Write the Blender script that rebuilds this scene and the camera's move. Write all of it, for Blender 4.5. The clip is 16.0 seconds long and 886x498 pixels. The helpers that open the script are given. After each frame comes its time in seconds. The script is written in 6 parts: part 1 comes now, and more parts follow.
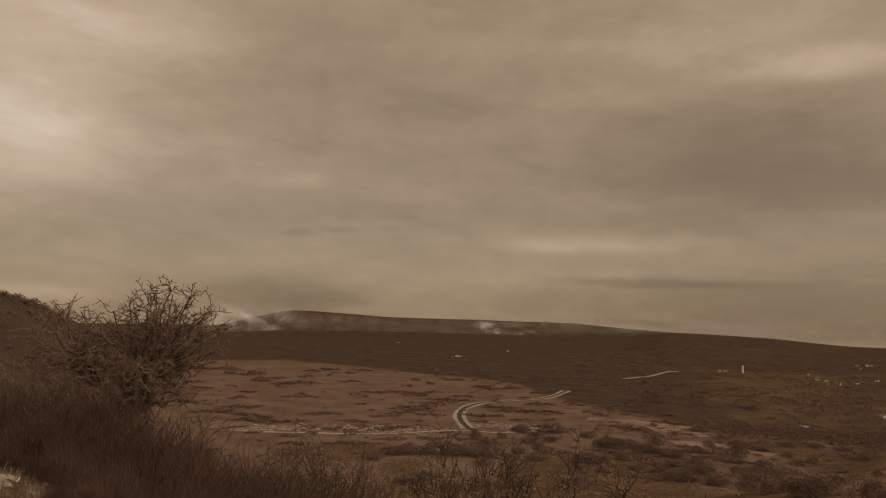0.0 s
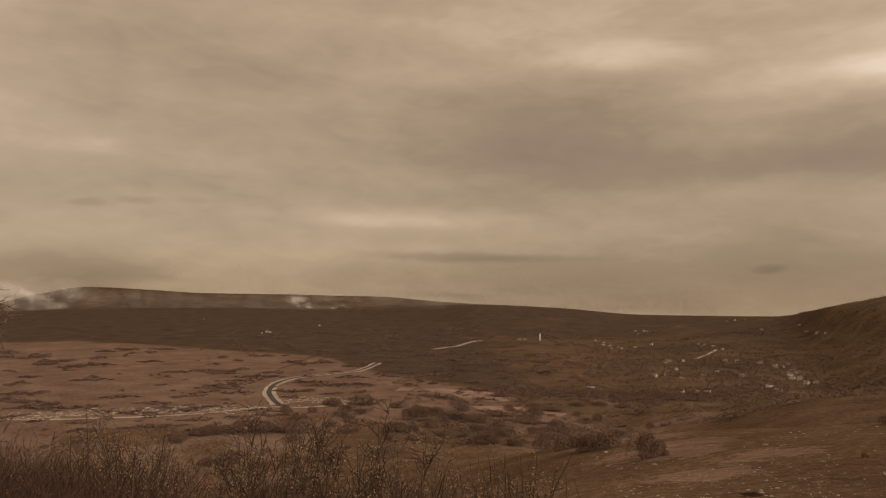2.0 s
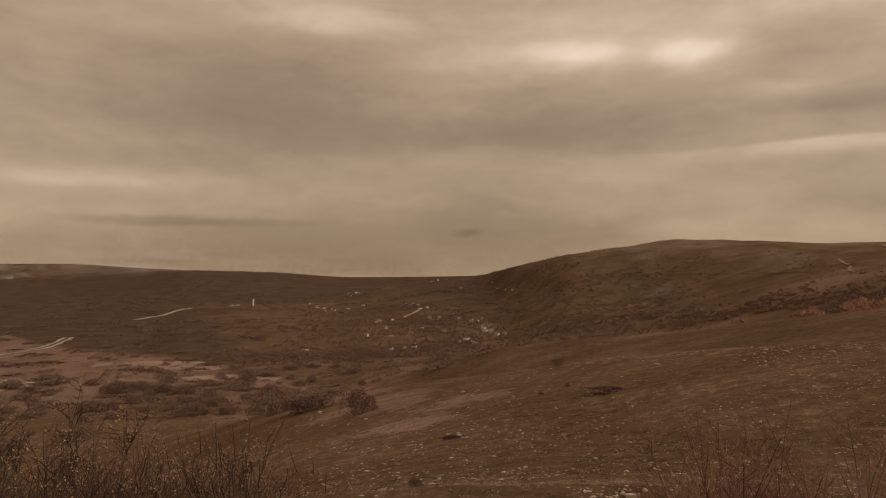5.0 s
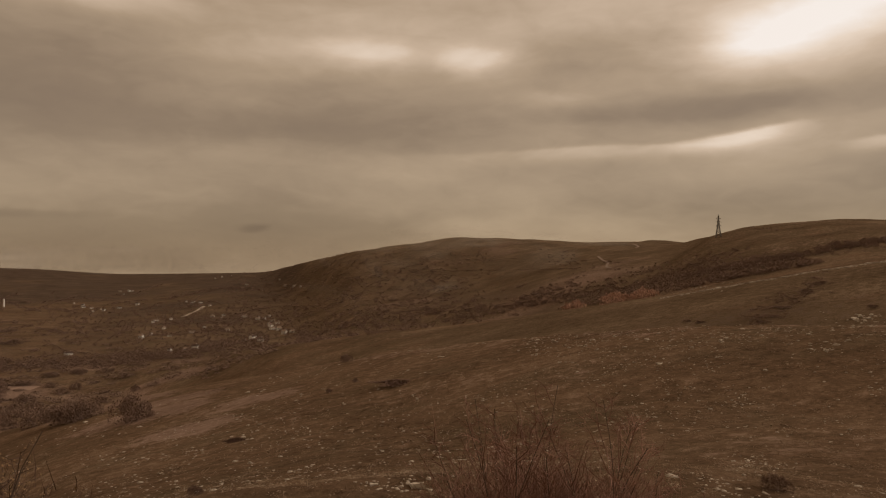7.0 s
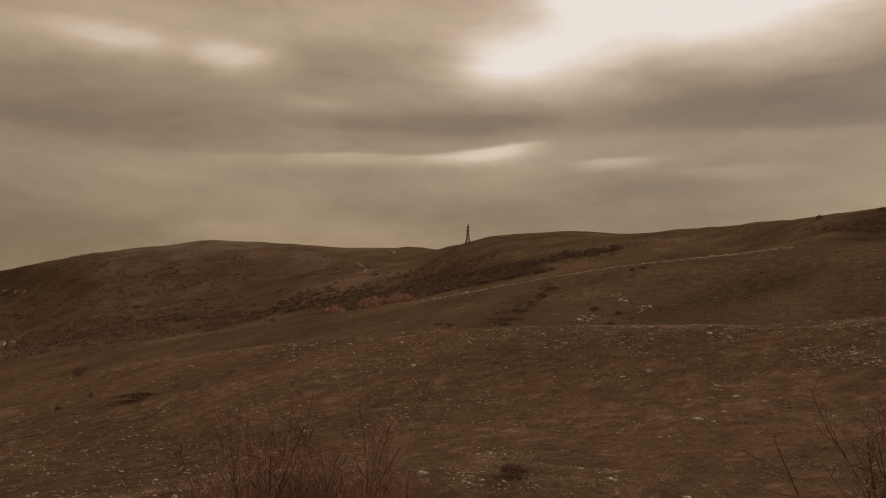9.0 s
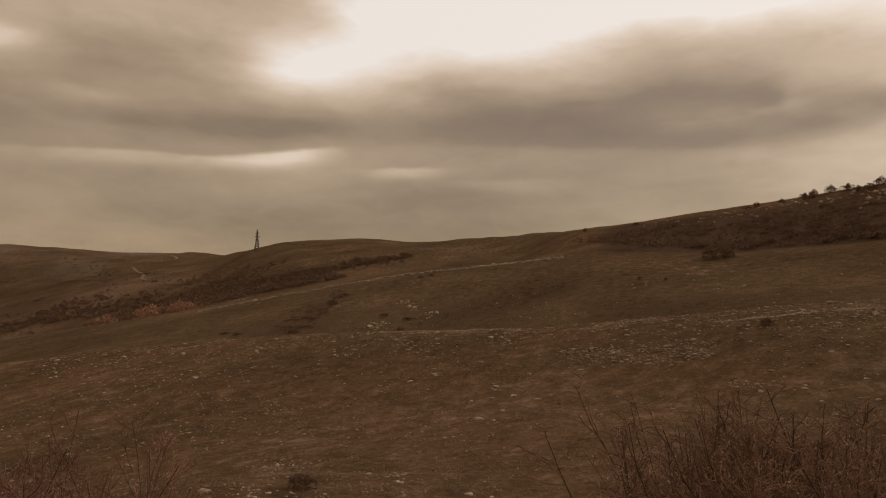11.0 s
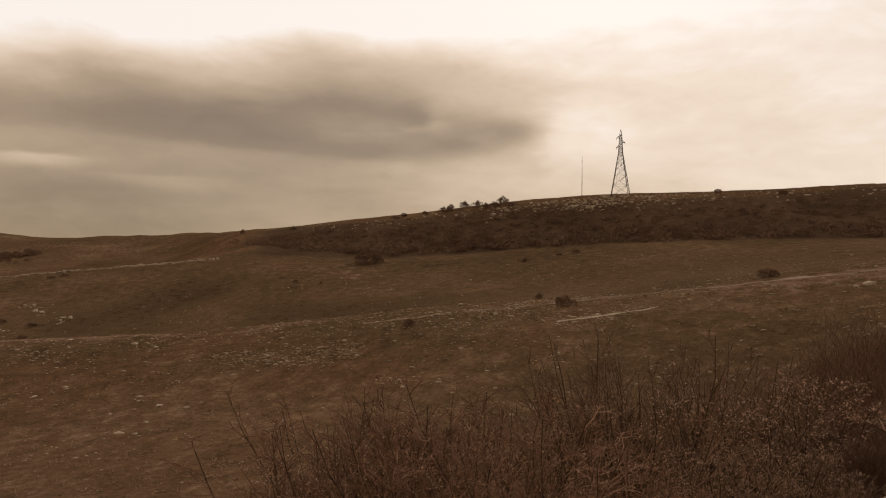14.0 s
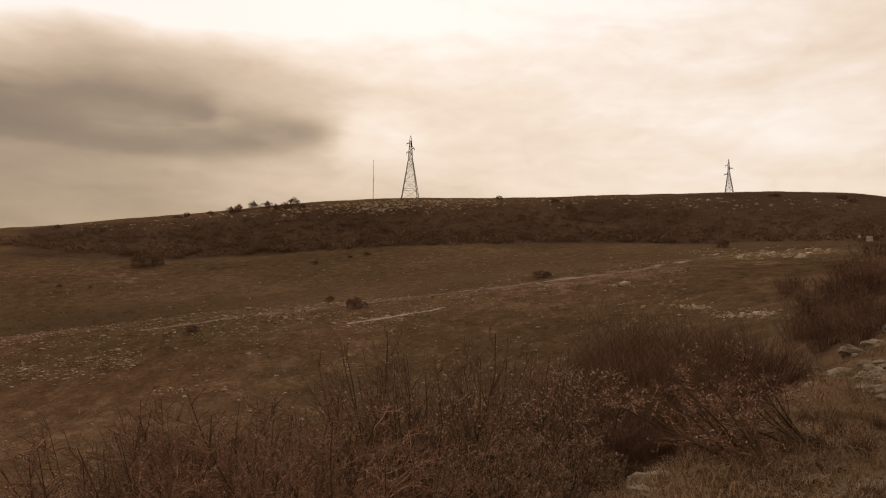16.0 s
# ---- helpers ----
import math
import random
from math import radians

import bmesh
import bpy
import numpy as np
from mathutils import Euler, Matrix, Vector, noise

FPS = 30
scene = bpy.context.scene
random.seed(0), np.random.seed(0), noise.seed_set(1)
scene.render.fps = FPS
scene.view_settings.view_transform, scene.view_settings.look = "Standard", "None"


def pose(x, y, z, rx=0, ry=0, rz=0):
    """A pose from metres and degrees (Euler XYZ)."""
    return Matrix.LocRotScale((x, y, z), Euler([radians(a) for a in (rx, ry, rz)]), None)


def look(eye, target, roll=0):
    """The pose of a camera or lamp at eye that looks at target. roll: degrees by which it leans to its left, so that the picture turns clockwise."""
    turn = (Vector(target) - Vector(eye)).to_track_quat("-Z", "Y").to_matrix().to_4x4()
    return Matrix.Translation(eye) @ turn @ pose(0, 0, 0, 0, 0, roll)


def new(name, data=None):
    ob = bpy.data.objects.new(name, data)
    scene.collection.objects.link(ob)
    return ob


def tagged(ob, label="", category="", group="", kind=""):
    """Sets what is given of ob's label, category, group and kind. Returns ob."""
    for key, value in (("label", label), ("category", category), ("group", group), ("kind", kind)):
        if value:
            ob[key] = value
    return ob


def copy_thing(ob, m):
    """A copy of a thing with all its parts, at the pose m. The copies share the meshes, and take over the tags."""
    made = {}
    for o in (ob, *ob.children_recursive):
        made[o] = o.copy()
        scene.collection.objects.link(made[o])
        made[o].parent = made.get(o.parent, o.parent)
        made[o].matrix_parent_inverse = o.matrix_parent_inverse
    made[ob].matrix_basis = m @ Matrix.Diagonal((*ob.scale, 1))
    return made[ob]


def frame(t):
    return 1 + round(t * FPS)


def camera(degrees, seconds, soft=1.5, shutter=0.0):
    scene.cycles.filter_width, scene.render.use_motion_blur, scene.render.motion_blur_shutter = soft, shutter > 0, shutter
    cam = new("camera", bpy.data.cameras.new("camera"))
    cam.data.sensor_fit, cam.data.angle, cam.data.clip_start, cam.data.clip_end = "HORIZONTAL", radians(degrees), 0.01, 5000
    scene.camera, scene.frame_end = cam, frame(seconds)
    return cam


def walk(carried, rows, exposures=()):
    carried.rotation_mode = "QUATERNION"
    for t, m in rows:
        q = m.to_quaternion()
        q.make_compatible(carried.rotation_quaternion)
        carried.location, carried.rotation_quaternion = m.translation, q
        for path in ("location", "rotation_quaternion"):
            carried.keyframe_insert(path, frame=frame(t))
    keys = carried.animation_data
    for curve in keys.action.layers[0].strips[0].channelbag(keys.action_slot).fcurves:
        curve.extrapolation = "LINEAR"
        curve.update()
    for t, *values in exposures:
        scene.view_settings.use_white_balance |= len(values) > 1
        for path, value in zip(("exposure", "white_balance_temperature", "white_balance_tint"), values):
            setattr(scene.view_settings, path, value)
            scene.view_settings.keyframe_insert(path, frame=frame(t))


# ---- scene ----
# The lookout stands on a road shoulder at (0, 0); bearings in degrees, left of the first view's heading is plus.
cam = camera(62.7, 16.0, soft=1.15)
EYE = 1.6
ROWS = [
    (0.0, -0.10, 5.47, -1.99),
    (0.5, -3.52, 5.06, -1.85),
    (1.0, -6.84, 4.62, -1.73),
    (1.5, -10.92, 4.18, -1.43),
    (2.0, -14.77, 3.84, -1.24),
    (2.5, -18.23, 3.41, -1.01),
    (3.0, -21.76, 2.88, -0.75),
    (3.5, -25.78, 2.42, -0.44),
    (4.0, -29.43, 1.93, -0.30),
    (6.5, -49.13, 1.07, -0.36),
    (7.0, -53.46, 1.10, -0.38),
    (7.5, -58.34, 1.18, -0.40),
    (8.0, -62.75, 1.28, -0.60),
    (8.5, -68.17, 1.53, -0.59),
    (9.0, -72.28, 1.70, -0.87),
    (11.5, -93.26, 2.69, -0.93),
    (12.0, -97.98, 2.84, -0.96),
    (12.5, -102.21, 2.97, -0.92),
    (13.0, -106.83, 3.08, -1.01),
    (13.5, -111.42, 3.21, -1.20),
    (14.0, -115.16, 3.31, -1.39),
    (14.5, -119.03, 3.46, -1.30),
    (15.0, -123.29, 3.58, -1.03),
    (15.5, -127.13, 3.69, -0.83),
    (16.0, -131.47, 3.79, -0.68),
]
# The phone turns on the spot, held a hand's width in front of the turning body.
ARM = 0.04
walk(cam, [(t, pose(-ARM * math.sin(radians(b)), ARM * math.cos(radians(b)), EYE, 90 + pitch, roll, b)) for t, b, pitch, roll in ROWS],
     [(0.0, -0.1), (0.5, 0.05), (1.5, 0.28), (3.0, 0.32), (4.0, 0.3), (6.5, 0.15), (8.5, -0.08), (9.0, -0.1), (11.5, 0.0), (12.5, 0.10), (14.5, 0.17), (16.0, 0.21)])

# ---- world, sun ----
SUN_BEARING, SUN_HEIGHT = -128.0, 34.0
world = bpy.data.worlds.new("overcast_sky")
scene.world = world
world.use_nodes = True
wt = world.node_tree
wt.nodes.clear()


def mth(tree, op, *vals):
    n = tree.nodes.new("ShaderNodeMath")
    n.operation = op
    for i, v in enumerate(vals):
        if isinstance(v, (int, float)):
            n.inputs[i].default_value = v
        else:
            tree.links.new(v, n.inputs[i])
    return n.outputs[0]


def noise_tex(tree, vec, scale, detail=5.0, rough=0.55, distortion=0.0):
    n = tree.nodes.new("ShaderNodeTexNoise")
    n.inputs["Scale"].default_value = scale
    n.inputs["Detail"].default_value = detail
    n.inputs["Roughness"].default_value = rough
    n.inputs["Distortion"].default_value = distortion
    if vec is not None:
        tree.links.new(vec, n.inputs["Vector"])
    return n.outputs["Fac"]


def ramp(tree, fac, stops, interp="LINEAR"):
    n = tree.nodes.new("ShaderNodeValToRGB")
    n.color_ramp.interpolation = interp
    e = n.color_ramp.elements
    while len(e) < len(stops):
        e.new(0.5)
    for el, (p, c) in zip(e, stops):
        el.position, el.color = p, (*c, 1)
    if fac is not None:
        tree.links.new(fac, n.inputs[0])
    return n.outputs[0]


def combine(tree, x, y, z):
    n = tree.nodes.new("ShaderNodeCombineXYZ")
    for i, v in enumerate((x, y, z)):
        if isinstance(v, (int, float)):
            n.inputs[i].default_value = v
        else:
            tree.links.new(v, n.inputs[i])
    return n.outputs[0]


def build_sky():
    t = wt
    tc = t.nodes.new("ShaderNodeTexCoord")
    sep = t.nodes.new("ShaderNodeSeparateXYZ")
    t.links.new(tc.outputs["Generated"], sep.inputs[0])
    x, y, z = sep.outputs
    # bearing measured from the middle of the view, so that its seam lies behind
    mid = radians(-65)
    xr = mth(t, "ADD", mth(t, "MULTIPLY", x, math.cos(mid)), mth(t, "MULTIPLY", y, math.sin(mid)))
    yr = mth(t, "ADD", mth(t, "MULTIPLY", x, -math.sin(mid)), mth(t, "MULTIPLY", y, math.cos(mid)))
    az = mth(t, "SUBTRACT", mth(t, "MULTIPLY", mth(t, "ARCTAN2", mth(t, "MULTIPLY", xr, -1.0), yr), 57.29578), 65.0)
    el = mth(t, "MULTIPLY", mth(t, "ARCSINE", z), 57.29578)
    # ragged edges: the cloud field is pushed about by noise
    vec = combine(t, mth(t, "MULTIPLY", az, 0.07), mth(t, "MULTIPLY", el, 0.17), 0.0)
    n1 = noise_tex(t, vec, 1.3, 6, 0.6, 0.4)
    vec2 = combine(t, mth(t, "MULTIPLY", az, 0.07), mth(t, "MULTIPLY", el, 0.17), 7.3)
    n2 = noise_tex(t, vec2, 1.1, 6, 0.6, 0.3)
    wa = mth(t, "ADD", az, mth(t, "MULTIPLY", mth(t, "SUBTRACT", n1, 0.5), 6.0))
    we = mth(t, "ADD", el, mth(t, "MULTIPLY", mth(t, "SUBTRACT", n2, 0.5), 1.7))
    total = None
    for (a0, e0), sa, se, amp in CLOUDS:
        da = mth(t, "MULTIPLY", mth(t, "SUBTRACT", wa, a0), 1.0 / sa)
        de = mth(t, "MULTIPLY", mth(t, "SUBTRACT", we, e0), 1.0 / se)
        q = mth(t, "ADD", mth(t, "MULTIPLY", da, da), mth(t, "MULTIPLY", de, de))
        g = mth(t, "MULTIPLY", mth(t, "EXPONENT", mth(t, "MULTIPLY", mth(t, "POWER", q, 1.5), -0.8)), amp)
        total = g if total is None else mth(t, "ADD", total, g)
    zero = 0.0
    we2 = mth(t, "ADD", el, mth(t, "MULTIPLY", mth(t, "SUBTRACT", n2, 0.5), 0.9))
    wa2 = mth(t, "ADD", az, mth(t, "MULTIPLY", mth(t, "SUBTRACT", n1, 0.5), 2.2))
    for (a0, e0), left, right, up, down, amp, rise in SHELVES:
        du = mth(t, "SUBTRACT", wa2, a0)
        dv = mth(t, "SUBTRACT", mth(t, "SUBTRACT", we2, e0), mth(t, "MULTIPLY", du, rise))
        p = mth(t, "ADD", mth(t, "MULTIPLY", mth(t, "MAXIMUM", du, zero), 1.0 / left), mth(t, "MULTIPLY", mth(t, "MINIMUM", du, zero), 1.0 / right))
        q = mth(t, "ADD", mth(t, "MULTIPLY", mth(t, "MAXIMUM", dv, zero), 1.0 / up), mth(t, "MULTIPLY", mth(t, "MINIMUM", dv, zero), 1.0 / down))
        r2 = mth(t, "ADD", mth(t, "MULTIPLY", p, p), mth(t, "MULTIPLY", q, q))
        total = mth(t, "ADD", total, mth(t, "MULTIPLY", mth(t, "EXPONENT", mth(t, "MULTIPLY", mth(t, "POWER", r2, 1.3), -0.85)), amp))
    band = noise_tex(t, combine(t, mth(t, "MULTIPLY", az, 0.055), mth(t, "MULTIPLY", el, 0.21), 3.1), 1.0, 4, 0.5, 0.7)
    fine = noise_tex(t, combine(t, mth(t, "MULTIPLY", az, 0.17), mth(t, "MULTIPLY", el, 0.5), 5.0), 1.0, 3, 0.5, 0.5)
    b = mth(t, "ADD", total, mth(t, "MULTIPLY", mth(t, "SUBTRACT", band, 0.5), 0.24))
    b = mth(t, "ADD", b, mth(t, "MULTIPLY", mth(t, "SUBTRACT", fine, 0.5), 0.12))
    curl = noise_tex(t, combine(t, mth(t, "MULTIPLY", az, 0.33), mth(t, "MULTIPLY", el, 0.75), 11.0), 1.0, 3, 0.5, 1.0)
    b = mth(t, "ADD", b, mth(t, "MULTIPLY", mth(t, "SUBTRACT", curl, 0.5), 0.09))
    b = mth(t, "ADD", b, SKY_BASE)
    col = ramp(t, b, [(0.0, (0.15, 0.098, 0.060)), (0.3, (0.243, 0.167, 0.101)), (0.5, (0.371, 0.264, 0.166)),
                      (0.7, (0.552, 0.412, 0.289)), (0.86, (0.73, 0.59, 0.465)), (1.0, (0.85, 0.765, 0.695))])
    sky = t.nodes.new("ShaderNodeTexSky")
    sky.sky_type, sky.sun_disc = "NISHITA", False
    sky.sun_elevation, sky.sun_rotation = radians(SUN_HEIGHT), radians(-SUN_BEARING)
    mix = t.nodes.new("ShaderNodeMixRGB")
    mix.blend_type = "ADD"
    mix.inputs[0].default_value = 0.006
    t.links.new(col, mix.inputs[1])
    t.links.new(sky.outputs[0], mix.inputs[2])
    bg = t.nodes.new("ShaderNodeBackground")
    t.links.new(mix.outputs[0], bg.inputs[0])
    bg.inputs[1].default_value = 1.0
    out = t.nodes.new("ShaderNodeOutputWorld")
    t.links.new(bg.outputs[0], out.inputs[0])


SKY_BASE = 0.44
# cloud masses and gaps: bearing and height, half width, half height (degrees), brightness
CLOUDS = []
CLOUDS += [((31.16, 11.74), 6, 4, 0.2), ((29.36, 19.24), 10, 4, 0.16), ((-19.91, 12.95), 12, 5, -0.07), ((-2.79, 7.83), 12, 1.2, -0.05)]
CLOUDS += [((-12.34, 17.39), 5, 1.2, 0.07), ((12.45, 10.18), 4, 0.6, 0.05), ((10.72, 6.24), 1.0, 0.3, -0.07), ((7.80, 6.48), 1.3, 0.3, -0.08)]
CLOUDS += [((4.35, 6.73), 1.6, 0.3, -0.04), ((-12.07, 5.94), 6, 0.6, 0.045), ((-14.64, 3.13), 5, 0.4, -0.14), ((-21.08, 3.00), 5, 0.3, -0.1)]
CLOUDS += [((9.77, 0.50), 4, 1.0, -0.1), ((8.48, 0.55), 5, 1.2, -0.08), ((24.45, 2.58), 8, 1.5, 0.03), ((-28.37, -0.05), 9, 1.2, -0.07), ((14.79, -0.75), 4, 0.5, 0.16), ((7.60, 0.45), 3, 0.4, 0.12), ((29.28, 0.73), 4, 0.7, 0.14)]
CLOUDS += [((-27.52, 18.66), 5, 1.1, 0.05), ((-40.84, 15.63), 5, 1.2, 0.05), ((-38.77, 2.55), 0.9, 0.3, -0.15), ((6.46, 17.02), 12, 3, -0.03)]
CLOUDS += [((-29.06, 18.30), 5, 1.2, 0.1), ((-46.58, 16.15), 4, 1.0, 0.23), ((-55.42, 15.87), 3, 1.0, 0.2), ((-12.38, 6.19), 7, 0.8, 0.06)]
CLOUDS += [((-37.89, 10.20), 7, 1.2, -0.08), ((-17.49, 11.34), 9, 1.2, -0.05), ((-47.65, 4.10), 8, 1, 0.05)]
CLOUDS += [((-21.83, 20.07), 9, 2.5, 0.1), ((-81.57, 15.42), 7, 3.0, 0.22), ((-65.52, 15.89), 5.5, 2.2, -0.13), ((-61.63, 12.70), 3, 0.7, 0.1)]
CLOUDS += [((-81.92, 15.75), 6, 3.2, 0.10), ((-73.37, 11.56), 9, 1.1, -0.12), ((-25.29, 11.32), 8, 4, -0.08)]
CLOUDS += [((-49.64, 10.36), 9, 2, -0.08), ((-71.37, 5.85), 10, 1.2, 0.04), ((-55.49, 2.93), 4, 0.7, 0.05), ((-90.08, 19.95), 9, 3, 0.3)]
CLOUDS += [((-94.09, 11.97), 9, 1.3, -0.08), ((-95.99, 16.69), 8, 2.4, 0.16), ((-51.52, 5.90), 10, 1.5, 0.03)]
CLOUDS += [((-91.79, 21.43), 12, 2.5, 0.40), ((-111.57, 21.57), 11, 3.0, 0.40), ((-88.57, 13.01), 13, 2.0, -0.14), ((-104.98, 12.32), 10, 2.4, -0.17)]
CLOUDS += [((-124.13, 19.24), 9, 3, 0.10), ((-72.19, 16.60), 6, 2.5, 0.1), ((-81.47, 4.17), 9, 1.2, 0.02), ((-157.22, 12.12), 9, 2.2, 0.07), ((-131.92, 22.32), 16, 2.5, 0.12), ((-118.83, 8.37), 6, 1.6, 0.06)]
# the open brightness high towards the hidden sun
CLOUDS += [((-125, 45), 45, 22, 0.30), ((-152, 16), 33, 22, 0.43), ((-62, 23), 36, 7, 0.13), ((30, 16), 14, 9, 0.10), ((-50, 8), 17, 5, -0.08), ((-84, 5), 12, 2.6, -0.07), ((-104.97, 7.52), 9, 1.6, -0.07), ((-68.27, 16.04), 6, 1.6, -0.05)]
CLOUDS += [((-33, 2.5), 13, 2.6, -0.07), ((-42, 3.5), 8, 2.6, -0.06), ((-16, 1.2), 17, 2.0, -0.08), ((-45.16, 16.96), 10, 2.5, 0.06), ((-69.31, 18.63), 6, 2, 0.06), ((-126.12, 12.72), 3.5, 2.4, 0.10), ((-112.55, 12.63), 1.2, 0.35, 0.07), ((-110.02, 9.52), 3, 0.5, 0.05), ((-97.84, 14.59), 5, 1.6, 0.06), ((-95.60, 18.56), 8, 2.2, 0.12)]
# shelves and lumps with one crisp edge: bearing and height, half widths left and right, half heights up and down, brightness, rise per degree of bearing
SHELVES = [((-76.4, 9.55), 4.8, 3.2, 0.26, 0.85, 0.34, -0.11), ((-65.5, 8.7), 9, 8, 0.25, 0.8, 0.15, -0.03), ((-85.4, 8.6), 2.6, 3.6, 0.24, 0.6, 0.20, -0.06), ((-77, 8.6), 7, 6, 1.2, 2.4, 0.06, 0.0), ((-94, 7.8), 4, 4, 0.25, 0.8, 0.09, 0.0), ((-52, 8.0), 6, 7, 0.5, 1.4, 0.05, 0.0)]
SHELVES += [((-118.6, 12.6), 6, 3.4, 1.3, 1.5, -0.25, 0.0), ((-111.6, 13.9), 8, 1.8, 1.7, 0.9, -0.13, 0.06), ((-105, 10.6), 15, 12, 1.2, 0.45, -0.09, 0.02), ((-116.2, 10.9), 5, 2.4, 1.0, 0.5, -0.08, 0.0), ((-124.6, 12.0), 1.4, 8, 2.6, 3.0, 0.05, 0.0), ((-114.4, 12.9), 0.9, 1.3, 0.5, 0.6, 0.12, 0.0), ((-121.3, 12.7), 2.4, 1.5, 0.8, 1.0, -0.13, 0.12), ((-113.0, 13.6), 1.8, 0.8, 0.9, 0.6, -0.10, 0.1), ((-116.8, 11.4), 2.2, 1.2, 0.5, 0.5, -0.07, 0.0), ((-108, 12.0), 4, 3, 0.3, 0.9, 0.05, 0.0)]
SHELVES += [((-76.4, 16.3), 3.2, 8, 3.2, 2.4, 0.16, -0.25), ((-70.2, 17.4), 6, 2.6, 1.8, 1.7, -0.08, 0.0), ((-68.5, 11.4), 10, 9, 1.4, 0.7, -0.05, 0.0), ((-92.5, 3.7), 4.5, 6, 1.0, 2.0, -0.07, 0.0), ((14.0, 1.3), 7, 6, 1.7, 2.2, -0.17, 0.0), ((27, -0.2), 5, 8, 1.2, 2.0, -0.06, 0.0), ((-84, 4.2), 12, 14, 2.4, 4, -0.06, 0.0), ((-72, 4.4), 10, 8, 2.5, 4, -0.06, 0.0), ((-24, 1.0), 10, 10, 2.4, 4, -0.07, 0.0), ((-44, 2.0), 10, 10, 2.4, 4, -0.07, 0.0), ((-69, 15), 15, 14, 5, 4, 0.08, 0.0), ((-106, 18), 8, 8, 3, 3, 0.06, 0.0), ((-54, 5), 14, 12, 3, 4, 0.05, 0.0), ((-78, 6.6), 7, 7, 2.0, 2.0, 0.05, 0.0)]
build_sky()

sun_data = bpy.data.lights.new("sun", "SUN")
sun_data.energy, sun_data.angle, sun_data.color = 0.8, radians(30), (1.0, 0.89, 0.76)
sun = new("sun", sun_data)
sb, sh = radians(SUN_BEARING), radians(SUN_HEIGHT)
sun.matrix_world = look((-math.sin(sb) * math.cos(sh) * 100, math.cos(sb) * math.cos(sh) * 100, math.sin(sh) * 100), (0, 0, 0))

# ---- materials ----
def material(name, colors, scale=4.0, rough=0.9, bump=0.3, scale2=None, spread=0.5, space="Object", metallic=0.0, random_tone=0.0, translucent=0.0):
    """Colours mixed by noise at two scales, with relief."""
    m = bpy.data.materials.new(name)
    m.use_nodes = True
    t = m.node_tree
    bsdf = t.nodes["Principled BSDF"]
    tc = t.nodes.new("ShaderNodeTexCoord")
    vec = tc.outputs[space] if space != "Position" else t.nodes.new("ShaderNodeNewGeometry").outputs["Position"]
    a = noise_tex(t, vec, scale, 6, 0.6)
    b = noise_tex(t, vec, scale2 or scale * 0.13, 3, 0.5)
    f = mth(t, "ADD", mth(t, "MULTIPLY", a, 1 - spread), mth(t, "MULTIPLY", b, spread))
    if random_tone:
        oi = t.nodes.new("ShaderNodeObjectInfo")
        f = mth(t, "ADD", f, mth(t, "MULTIPLY", mth(t, "SUBTRACT", oi.outputs["Random"], 0.5), random_tone))
    k = len(colors) - 1
    col = ramp(t, f, [(0.3 + 0.4 * i / k, c) for i, c in enumerate(colors)])
    t.links.new(col, bsdf.inputs["Base Color"])
    bsdf.inputs["Roughness"].default_value = rough
    bsdf.inputs["Metallic"].default_value = metallic
    bsdf.inputs["Specular IOR Level"].default_value = 0.2
    if bump:
        bn = t.nodes.new("ShaderNodeBump")
        bn.inputs["Strength"].default_value = bump
        bn.inputs["Distance"].default_value = 0.02
        t.links.new(a, bn.inputs["Height"])
        t.links.new(bn.outputs[0], bsdf.inputs["Normal"])
    return m


